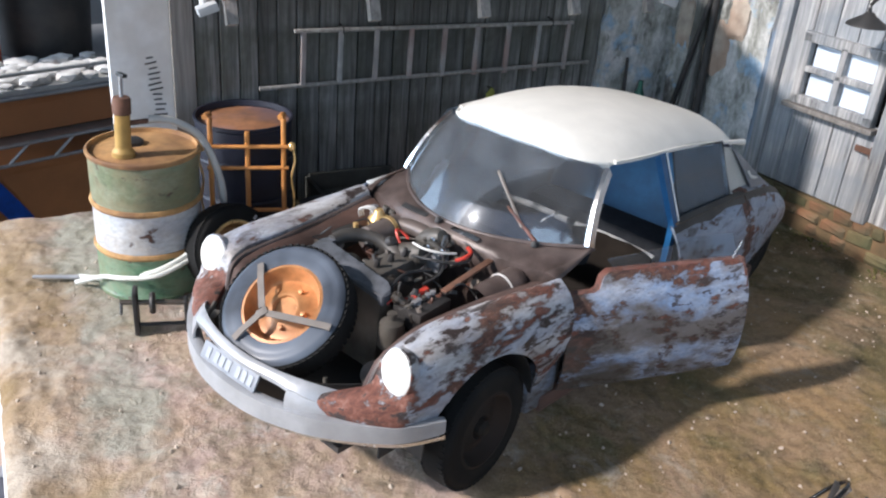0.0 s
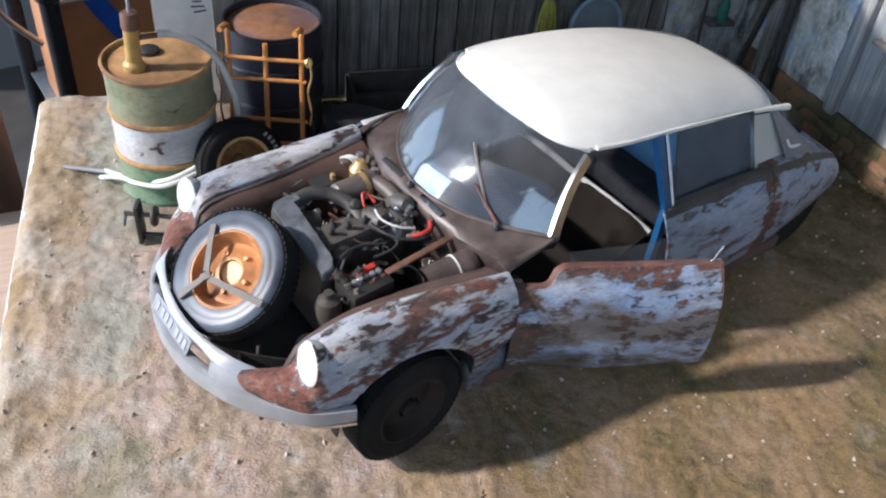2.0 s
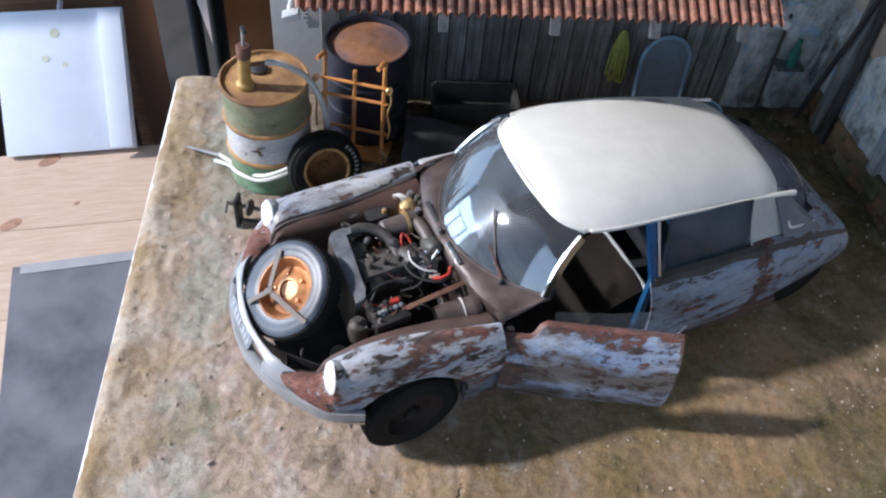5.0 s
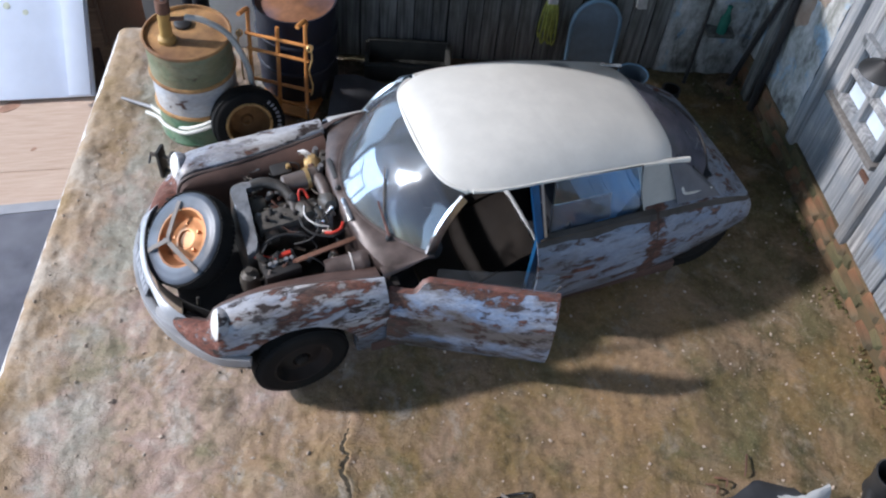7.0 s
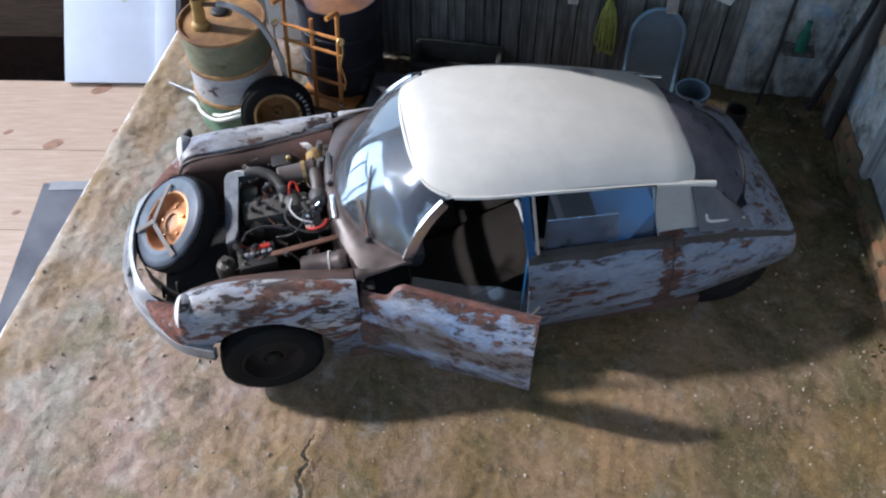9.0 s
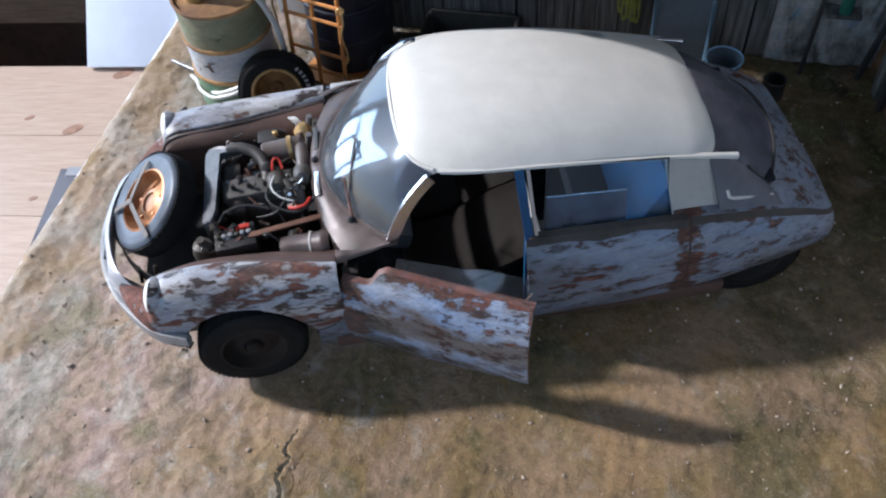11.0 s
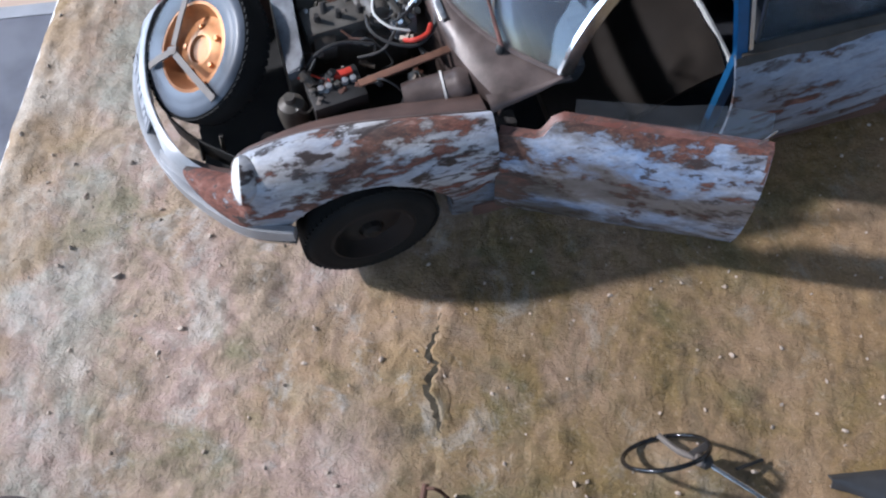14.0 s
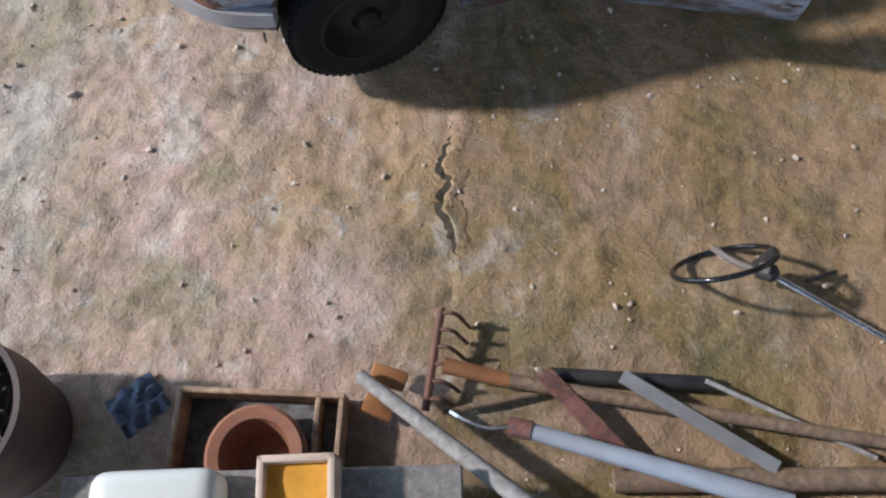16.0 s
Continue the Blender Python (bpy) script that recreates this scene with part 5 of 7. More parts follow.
line = smooth_line([(x, y, 0.0672) for x, y in BUMP], 6)
ks = [0.66 + 0.34 * math.sin(math.pi * i / (len(line) - 1)) ** 0.6 for i in range(len(line))]
blade = [(0.0050, -0.0068), (0.001, -0.0076), (-0.0024, -0.0064), (-0.0040, -0.0025), (-0.0040, 0.0022), (-0.0022, 0.0052), (0.0015, 0.0064), (0.0050, 0.0055)]
bumper = part("bumper", bm_sweep(line, [(-s, h) for s, h in blade], scales=ks), M_bumper, car, "dull aluminium front bumper")
ins = [(-0.0640, 0.0760, 0.0800), (-0.0730, 0.0660, 0.0830), (-0.0842, 0.0530, 0.0870), (-0.0910, 0.0370, 0.0880), (-0.0952, 0.0190, 0.0882), (-0.0966, 0.0, 0.0882)]
outs = [(-0.0740, 0.0770, 0.0750), (-0.0850, 0.0620, 0.0780), (-0.0935, 0.0490, 0.0830), (-0.0965, 0.0345, 0.0850), (-0.1000, 0.0160, 0.0852), (-0.1010, 0.0, 0.0852)]
ins, outs = ins + [(x, -y, z) for x, y, z in ins[-2::-1]], outs + [(x, -y, z) for x, y, z in outs[-2::-1]]
rows = []
for a, b in zip(smooth_line(ins, 5), smooth_line(outs, 5)):
    rows.append([a + Vector((0.0006, 0, -0.0030)), a, a.lerp(b, 0.35) + Vector((0, 0, 0.0009)), a.lerp(b, 0.7) + Vector((0, 0, 0.0007)), b, b + Vector((0.0004, 0, -0.0034))])
part("upper_band", bm_grid(rows, 0.0012), M_bumper, bumper, "dusty aluminium band round the bay opening")
for side in (-1, 1):
    # web that joins the band to the blade beside the plate
    rows = [[Vector((x0, side * y0, z0)).lerp(Vector((x1, side * y1, z1)), k / 4) + Vector((-0.0008 * math.sin(math.pi * k / 4), 0, 0)) for k in range(5)] for x0, y0, z0, x1, y1, z1 in (
        (-0.0960, 0.0440, 0.0830, -0.0985, 0.0450, 0.0725), (-0.0925, 0.0500, 0.0825, -0.0945, 0.0520, 0.0725), (-0.0855, 0.0610, 0.0785, -0.0880, 0.0620, 0.0725), (-0.0740, 0.0770, 0.0755, -0.0765, 0.0780, 0.0720))]
    part("bumper_web", bm_grid(rows, 0.0014), M_bumper, bumper)
line = smooth_line([(x * 1.014, y * 1.008, 0.0602) for x, y in BUMP], 6)
part("lower_lip", bm_sweep(line, [(-0.0030, -0.0012), (0.0030, -0.0012), (0.0034, 0.0), (0.0028, 0.0010), (-0.0030, 0.0010)]), M_chrome, bumper, "bright thin lower lip")
part("front_apron", bm_grid([[(-0.094 + 0.055 * (y / 0.07) ** 2, y, z) for y in [0.066 * (-1 + 2 * j / 12) for j in range(13)]] for z in (0.062, 0.068, 0.076)], 0.001), M_black, car)
plate = part("number_plate", bm_box(0.0012, 0.050, 0.0105, pose(-0.1022, 0.0005, 0.0782, 0, 28, 2), 0.0003), M_plate, bumper, "grey number plate with worn pale marks")
for y in (-0.020, -0.0145, -0.009, 0.000, 0.0055, 0.011, 0.0185):
    part("plate_mark", bm_box(0.0006, 0.0036, 0.0064, pose(-0.1022, 0.0005, 0.0782, 0, 28, 2) @ pose(-0.0008, y, 0)), M_bars, plate)


# wheels: a tyre with its rim under it
def wheel(parent, m, r, width, rim_r, tyre_mat, rim_mat, name="wheel", label="", bolts=0, lugs=60, deep=False):
    rot = m @ Matrix.Rotation(radians(90), 4, "X")
    w = width / 2
    prof = [(rim_r, -w * 0.75), (rim_r + 0.001, -w * 0.95), (r * 0.80, -w), (r * 0.93, -w * 0.88), (r * 0.985, -w * 0.62), (r, -w * 0.3), (r, w * 0.3), (r * 0.985, w * 0.62), (r * 0.93, w * 0.88), (r * 0.85, w), (r * 0.80, w * 0.96), (r * 0.77, w * 1.0), (rim_r + 0.001, w * 0.95), (rim_r, w * 0.75)]
    tyre = part(name, bm_lathe(prof, 48, rot, True), tyre_mat, parent, label)
    band = [(r * 0.935, -w * 0.86), (r * 0.985, -w * 0.62), (r, -w * 0.3), (r, w * 0.3), (r * 0.985, w * 0.62), (r * 0.950, w * 0.80)]
    bms = [bm_lathe([(q + 0.0003, h) for q, h in band], 48, rot)]
    for i in range(lugs):
        for s in (-1, 1):
            bms.append(bm_box(0.0010, w * 0.50, 0.0030, m @ Matrix.Rotation(2 * math.pi * i / lugs, 4, "Y") @ pose(r * 0.987, s * w * 0.52, 0, 12 * s, 0, 0)))
    tagged(part("tread", join(*bms), M_rubber_dusty, tyre), kind="stuff")
    prof = [(rim_r + 0.0010, w * 0.93), (rim_r - 0.0008, w * 0.98), (rim_r - 0.002, w * 0.75), (rim_r * 0.86, w * 0.30), (rim_r * 0.78, w * 0.12), (rim_r * 0.58, w * 0.22), (rim_r * 0.40, w * 0.50), (rim_r * 0.32, w * 0.50), (rim_r * 0.28, w * 0.36), (0, w * 0.36)]
    if deep:
        part("rim_ring", bm_lathe([(rim_r + 0.0016, w * 0.90), (rim_r + 0.0010, w * 1.08), (rim_r - 0.0006, w * 1.10), (rim_r - 0.0018, w * 0.98)], 40, rot, True), rim_mat, tyre, "bright brassy ring")
        rim_mat = M_bowl
        prof = [(rim_r - 0.0004, w * 0.98), (rim_r * 0.92, w * 0.70), (rim_r * 0.84, w * 0.05), (rim_r * 0.74, -w * 0.25), (rim_r * 0.30, -w * 0.35), (rim_r * 0.22, -w * 0.12), (rim_r * 0.12, -w * 0.12), (rim_r * 0.10, -w * 0.3), (0, -w * 0.3)]
    bms = [bm_lathe(prof, 36, rot), bm_lathe([(rim_r - 0.0004, -w * 0.9), (rim_r - 0.0004, w * 0.9)], 36, rot)]
    rim = part("rim", join(*bms), rim_mat, tyre, "dished steel rim")
    if bolts:
        for i in range(bolts):
            a = 2 * math.pi * i / bolts
            part("bolt", bm_lathe([(0.0016, w * 0.2), (0.0016, w * 0.5), (0, w * 0.55)], 6, rot @ Matrix.Translation((rim_r * 0.52 * math.cos(a), rim_r * 0.52 * math.sin(a), 0))), rim_mat, tyre)
    elif not deep:
        part("hub_nut", bm_lathe([(0.0062, w * 0.30), (0.0058, w * 0.72), (0.0036, w * 0.92), (0, w * 0.95)], 8, rot), rim_mat, tyre)
    return tyre


wheel(car, pose(0.004, -0.0955, 0.0405, 0, 0, 5), 0.0405, 0.0215, 0.0245, M_rubber_dusty, M_hub, label="dusty black tyre with tread, brown hub")
wheel(car, pose(0.004, 0.0955, 0.0405, 0, 0, 185), 0.0405, 0.0215, 0.0245, M_rubber_dusty, M_hub)
wheel(car, pose(0.390, -0.079, 0.0385, 0, 0, 0), 0.0385, 0.0190, 0.0240, M_rubber_dusty, M_hub)
wheel(car, pose(0.390, 0.079, 0.0385, 0, 0, 180), 0.0385, 0.0190, 0.0240, M_rubber_dusty, M_hub)

# ---- open front door ----
HINGE = Vector((0.0795, -0.0985, 0))
dm = Matrix.Translation(HINGE) @ Matrix.Rotation(radians(-26), 4, "Z") @ Matrix.Translation(-HINGE)


def door_top(x):
    """The front door's upper edge falls before the window begins."""
    return 1.0 - 0.115 * max(0.0, min(1.0, (0.1085 - x) / 0.0075))


rows = [[flank(0.0795 + 0.136 * i / 30, (0.09 + 0.91 * j / 16) * door_top(0.0795 + 0.136 * i / 30), -1) for j in range(17)] for i in range(31)]
bm = bm_grid(rows)
shell(bm, 0.0016)
bm.transform(dm)
door = part("open_front_door", bm, M_blue, car, "open front door, blue paint flaking to brown rust")
rows = [[flank(0.083 + 0.129 * i / 20, (0.11 + 0.87 * j / 8) * door_top(0.083 + 0.129 * i / 20), -1) + Vector((0, 0.0055, 0)) for j in range(9)] for i in range(21)]
bm = bm_grid(rows, 0.0012)
bm.transform(dm)
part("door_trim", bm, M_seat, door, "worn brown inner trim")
edge = [flank(0.0795 + 0.136 * i / 30, 1.0 * door_top(0.0795 + 0.136 * i / 30), -1) + Vector((0, 0.0030, -0.0006)) for i in range(31)]
bm = bm_sweep(edge, [(-0.0026, -0.0008), (0.0030, -0.0008), (0.0030, 0.0006), (-0.0026, 0.0006)])
bm.transform(dm)
part("door_edge", bm, M_rust_red, door, "rusty upper edge of the door")
bm = bm_sweep([flank(0.2150, 0.10 + 0.89 * j / 10, -1) + Vector((-0.0008, 0.0032, 0)) for j in range(11)], [(-0.0030, -0.001), (0.0030, -0.001), (0.0030, 0.001), (-0.0030, 0.001)], up=(1, 0, 0))
bm.transform(dm)
part("door_rear_edge", bm, M_rust_red, door)
win = [[Vector((0.116 + 0.096 * i / 6, -0.0915 + 0.010 * j / 4, 0.113 + 0.013 * j / 4 * (0.25 + 0.75 * (i / 6 if i < 4 else 1)))) for j in range(5)] for i in range(7)]
bm = bm_grid(win, 0.0006)
bm.transform(dm)
part("door_window", bm, M_glass_door, door, "clear window wound most of the way down").visible_shadow = False
bm = bm_rod(flank(0.207, 0.99, -1) + Vector((0, 0.003, 0)), flank(0.210, 0.99, -1) + Vector((0.003, 0.004, 0.013)), 0.0006, 6)
bm.transform(dm)
part("door_lock_pin", bm, M_chrome, door)

for side in (-1, 1):
    ab = [((0.0770, 0.0815, 0.1135), (0.0775, 0.0915, 0.1105)), ((0.0900, 0.0860, 0.1165), (0.0885, 0.0905, 0.1125)), ((0.1040, 0.0868, 0.1185), (0.1015, 0.0895, 0.1150)), ((0.1165, 0.0855, 0.1198), (0.1165, 0.0875, 0.1185))]
    rows = [[Vector((a[0], side * a[1], a[2])).lerp(Vector((b[0], side * b[1], b[2])), k / 5) + Vector((0, side * 0.0012, 0.0012)) * math.sin(math.pi * k / 5) for k in range(6)] for a, b in ab]
    part("scuttle_side", bm_grid(rows, 0.0012), M_cowl, car, "dusty brown scuttle beside the windscreen")
    part("hinge_post", bm_box(0.012, 0.010, 0.074, pose(0.0850, side * 0.0895, 0.064), 0.002), M_black, car, "dark hinge post")
# ---- cabin ----
part("dashboard", bm_box(0.020, 0.160, 0.016, pose(0.122, 0, 0.110, 0, 18, 0), 0.005), M_interior, car)
for side in (-1, 1):
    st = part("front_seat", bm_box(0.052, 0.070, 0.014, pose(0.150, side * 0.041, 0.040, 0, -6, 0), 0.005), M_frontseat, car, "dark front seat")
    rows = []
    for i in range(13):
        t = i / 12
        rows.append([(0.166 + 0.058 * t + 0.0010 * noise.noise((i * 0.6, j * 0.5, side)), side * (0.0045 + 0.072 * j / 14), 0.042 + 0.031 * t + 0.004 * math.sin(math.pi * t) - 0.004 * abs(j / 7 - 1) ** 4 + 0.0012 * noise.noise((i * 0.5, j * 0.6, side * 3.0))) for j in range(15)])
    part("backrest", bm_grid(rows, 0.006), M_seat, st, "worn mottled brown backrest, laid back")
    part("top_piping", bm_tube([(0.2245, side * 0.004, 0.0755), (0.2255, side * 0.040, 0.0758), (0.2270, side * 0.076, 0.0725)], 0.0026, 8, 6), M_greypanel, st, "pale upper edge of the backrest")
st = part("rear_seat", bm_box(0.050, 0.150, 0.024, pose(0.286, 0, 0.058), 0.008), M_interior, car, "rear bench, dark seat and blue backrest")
part("backrest", bm_box(0.022, 0.150, 0.066, pose(0.312, 0, 0.092, 0, 26, 0), 0.008), M_blueseat, st, "bright blue backrest")
part("parcel_shelf", bm_box(0.056, 0.128, 0.003, pose(0.374, 0, 0.102)), M_interior, car)
# trim in near-black upholstery: the cabin's shade is in its colour
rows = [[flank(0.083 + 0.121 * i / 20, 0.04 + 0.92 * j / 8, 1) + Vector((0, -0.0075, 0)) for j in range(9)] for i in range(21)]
part("far_door_trim", bm_grid(rows, 0.001), M_frontseat, car, "worn door trim, coloured dark for the cabin's shade")
rows = [[flank(0.214 + 0.108 * i / 12, 0.10 + 0.88 * j / 6, 1) + Vector((0, -0.0065, 0)) for j in range(7)] for i in range(13)]
part("rear_door_trim", bm_grid(rows, 0.001), M_inblue, car, "blue inner trim of the rear door")
part("far_door_sill", bm_box(0.124, 0.009, 0.0025, pose(0.145, 0.0905, 0.1135), 0.001), M_greypanel, car)
part("seat_lever", bm_rod((0.130, -0.036, 0.117), (0.136, -0.046, 0.126), 0.0009, 6), M_chrome, car)

# ---- engine bay ----
M_rustpipe = plain("rusty_pipe", (0.13, 0.055, 0.035), 0.6, 0.1, 0.4, 90, 0.3, (0.05, 0.035, 0.03), 0.5)
M_darkhose = plain("dusty_dark_hose", (0.050, 0.045, 0.040), 0.5, 0, 0.4, 80, 0.25, (0.15, 0.13, 0.115), 0.4)


def bay(name, bm, mat, parent, label="", dz=0.008):
    """A part of the engine bay, lifted to its height under the wing's rim."""
    bm.transform(Matrix.Translation((0, 0, dz)))
    return part(name, bm, mat, parent, label)


eng = bay("engine_block", bm_box(0.062, 0.040, 0.040, pose(0.022, 0.004, 0.070), 0.004), M_engine, car, "oily dark engine block")
bay("cylinder_head", bm_box(0.054, 0.020, 0.012, pose(0.022, -0.002, 0.095, 0, 0, 4), 0.003), M_engine2, eng)
for i in range(4):
    bay("spark_cap", bm_rod((0.004 + 0.012 * i, -0.004, 0.100), (0.004 + 0.012 * i, -0.006, 0.107), 0.0022, 8, 0.0014), M_black, eng)
# radiator with its slanted cowl
rad = part("radiator", bm_box(0.010, 0.070, 0.054, pose(-0.0150, 0.002, 0.082, 0, 4, 0), 0.002), M_engine, car, "dark radiator behind the spare wheel")
rim = [(-0.0185, -0.035, 0.1085), (-0.0180, 0.035, 0.1110), (-0.0150, 0.0385, 0.1130), (-0.0060, 0.0370, 0.1165), (0.0060, 0.0350, 0.1150), (0.0060, 0.0310, 0.1145), (-0.0060, 0.0290, 0.1165), (-0.0080, -0.028, 0.1135), (-0.0110, -0.0345, 0.1110)]
bm = bmesh.new()
a = [bm.verts.new(p) for p in rim]
b = [bm.verts.new((x, y, z - 0.007)) for x, y, z in rim]
bm.faces.new(a)
bm.faces.new(b[::-1])
for i in range(len(a)):
    j = (i + 1) % len(a)
    bm.faces.new((a[i], b[i], b[j], a[j]))
bmesh.ops.bevel(bm, geom=bm.edges[:], offset=0.0007, segments=2, affect="EDGES")
part("radiator_cowl", bm, plain("worn_grey_sheet", (0.115, 0.122, 0.138), 0.42, 0.1, 0.5, 110, 0.3, (0.035, 0.034, 0.033), 0.6), rad, "worn dark grey sheet metal fan cowl")
part("fan_duct", bm_tube([(0.000, 0.0335, 0.1130), (0.010, 0.0330, 0.1145), (0.0215, 0.0265, 0.1135), (0.0285, 0.0145, 0.1100), (0.0285, 0.000, 0.1045), (0.0215, -0.016, 0.0950)], 0.0046, 12, 5), M_darkhose, car, "thick dusty rubber hose")
for x, y, s in ((0.000, 0.020, 0.012), (0.004, -0.010, 0.010)):
    bay("fan_housing", bm_lathe([(0, -0.006), (s, -0.006), (s * 1.1, 0.0), (s * 0.9, 0.006), (0, 0.008)], 20, pose(x, y, 0.088, 0, -80, 0)), M_engine, car)
# air filter and its elbow
filt = part("air_filter", bm_lathe([(0, -0.0175), (0.0072, -0.0175), (0.0088, -0.016), (0.0088, 0.004), (0.0092, 0.005), (0.0092, 0.008), (0.0088, 0.009), (0.0088, 0.013), (0.0070, 0.015), (0, 0.015)], 28, pose(0.0435, 0.032, 0.1075, 0, 88, 4)), M_filter, car, "dusty brown cylindrical air filter")
part("clamp", bm_lathe([(0.0094, -0.0016), (0.0101, -0.0016), (0.0101, 0.0016), (0.0094, 0.0016)], 28, pose(0.0480, 0.0323, 0.1077, 0, 88, 4), True), M_brass, filt)
part("intake_elbow", bm_tube([(0.0530, 0.0320, 0.1085), (0.0565, 0.0265, 0.1110), (0.0575, 0.0160, 0.1120), (0.0575, 0.0040, 0.1115), (0.0560, -0.0050, 0.1060)], 0.0054, 12, 5), M_filter, car, "dusty intake elbow")
part("intake_bell", bm_lathe([(0.006, -0.010), (0.0078, -0.004), (0.0072, 0.006), (0.005, 0.011), (0, 0.012)], 20, pose(0.0570, -0.001, 0.1110, 62, 0, 0)), M_engine2, car)
carb = bay("carburettor", bm_box(0.014, 0.012, 0.014, pose(0.049, -0.014, 0.096, 0, 0, 12), 0.002), M_alloy, car, "bright alloy carburettor")
for i in range(8):
    random.seed(40 + i)
    bay("carburettor_fitting", bm_rod((0.040 + 0.018 * random.random(), -0.022 + 0.018 * random.random(), 0.100 + 0.004 * random.random()), (0.040 + 0.020 * random.random(), -0.024 + 0.020 * random.random(), 0.106 + 0.004 * random.random()), 0.0012 + 0.0012 * random.random(), 7), M_chrome if i % 2 else M_engine2, carb)
bay("dynamo", bm_lathe([(0, -0.014), (0.007, -0.014), (0.0078, -0.010), (0.0078, 0.010), (0.006, 0.014), (0, 0.014)], 20, pose(0.036, 0.000, 0.098, 70, 20, 0)), M_engine2, car)
bay("coil", bm_lathe([(0, -0.009), (0.0045, -0.009), (0.0045, 0.006), (0.003, 0.009), (0, 0.010)], 16, pose(0.030, 0.014, 0.100, 40, 0, 0)), M_black, car)
part("relay_box", bm_box(0.018, 0.014, 0.010, pose(0.030, 0.054, 0.100, 0, -4, 0), 0.002), M_black, car)
part("relay_knob", bm_lathe([(0.002, 0), (0.002, 0.004), (0, 0.005)], 10, pose(0.036, 0.052, 0.105)), M_brass, car)
# brake cylinder group near the bulkhead
part("fluid_tank", bm_lathe([(0, 0), (0.007, 0), (0.0075, 0.010), (0.005, 0.013), (0.003, 0.017), (0, 0.017)], 18, pose(0.058, 0.053, 0.096)), M_brass, car)
for i in range(3):
    part("white_pipe", bm_tube([(0.050 + 0.002 * i, 0.064, 0.106), (0.048 + 0.002 * i, 0.062, 0.113), (0.052 + 0.0022 * i, 0.056, 0.114), (0.055 + 0.002 * i, 0.052, 0.108)], 0.0007, 6, 5), M_white_cable, car)
for i, (x, y) in enumerate(((0.062, 0.064), (0.066, 0.050), (0.061, 0.043), (0.067, 0.058))):
    part("valve", bm_rod((x, y, 0.098), (x + 0.002, y - 0.001, 0.111), 0.0032, 10, 0.0024), M_engine2 if i % 2 else M_alloy, car)
# battery tray with its terminals, near wing
bat = bay("battery", bm_box(0.030, 0.022, 0.020, pose(0.004, -0.046, 0.080, 0, 0, 6), 0.0015), M_black, car, "black battery with cell caps", dz=0.013)
for i in range(6):
    bay("cell_cap", bm_lathe([(0.0018, 0), (0.0018, 0.0025), (0, 0.003)], 10, pose(-0.008 + 0.0045 * i, -0.047 + 0.0005 * i, 0.090)), M_alloy if i % 3 else M_engine2, bat, dz=0.013)
random.seed(83)
for i in range(12):
    p = Vector((-0.008 + 0.0022 * i, -0.046 + random.uniform(-0.008, 0.008), 0.089))
    bay("battery_link", join(bm_box(random.uniform(0.003, 0.006), random.uniform(0.002, 0.004), 0.003, Matrix.Translation(p) @ Matrix.Rotation(random.uniform(0, 3), 4, "Z"), 0.0006), bm_rod(p, p + Vector((random.uniform(-0.002, 0.002), random.uniform(-0.002, 0.002), random.uniform(0.002, 0.005))), 0.0009, 6)), random.choice((M_alloy, M_strap, M_engine2, M_black, M_rustpipe)), bat, dz=0.013)
bay("terminal_bar", bm_box(0.014, 0.004, 0.003, pose(0.008, -0.040, 0.0915, 0, 0, 8), 0.0008), M_red, bat, dz=0.013)
bay("washer_can", bm_lathe([(0, 0), (0.008, 0), (0.0085, 0.010), (0.0070, 0.016), (0.003, 0.018), (0.003, 0.022), (0, 0.022)], 18, pose(-0.021, -0.046, 0.066)), M_engine2, car, "dark round can", dz=0.016)
bay("horn", bm_lathe([(0.002, 0), (0.004, 0.006), (0.0085, 0.010), (0.0088, 0.0125), (0, 0.010)], 18, pose(-0.030, -0.048, 0.068, 20, -50, 0)), M_engine, car, dz=-0.004)
# brake duct drum and copper strip by the near wing
part("heater_duct", bm_lathe([(0.0095, -0.018), (0.0102, -0.012), (0.0102, 0.010), (0.0108, 0.011), (0.0108, 0.014), (0.0098, 0.018)], 24, pose(0.056, -0.062, 0.098, 0, 84, -4)), M_cowl, car, "dusty brown ventilation duct")
part("duct_wire", bm_lathe([(0.0104, -0.0006), (0.0112, -0.0006), (0.0112, 0.0006), (0.0104, 0.0006)], 24, pose(0.060, -0.062, 0.098, 0, 84, -4), True), M_white_cable, car)
part("support_strip", bm_box(0.056, 0.0045, 0.0014, pose(0.044, -0.0475, 0.1085, 0, -2, 8), 0.0004), M_rustpole, car, "rusty orange support strip")
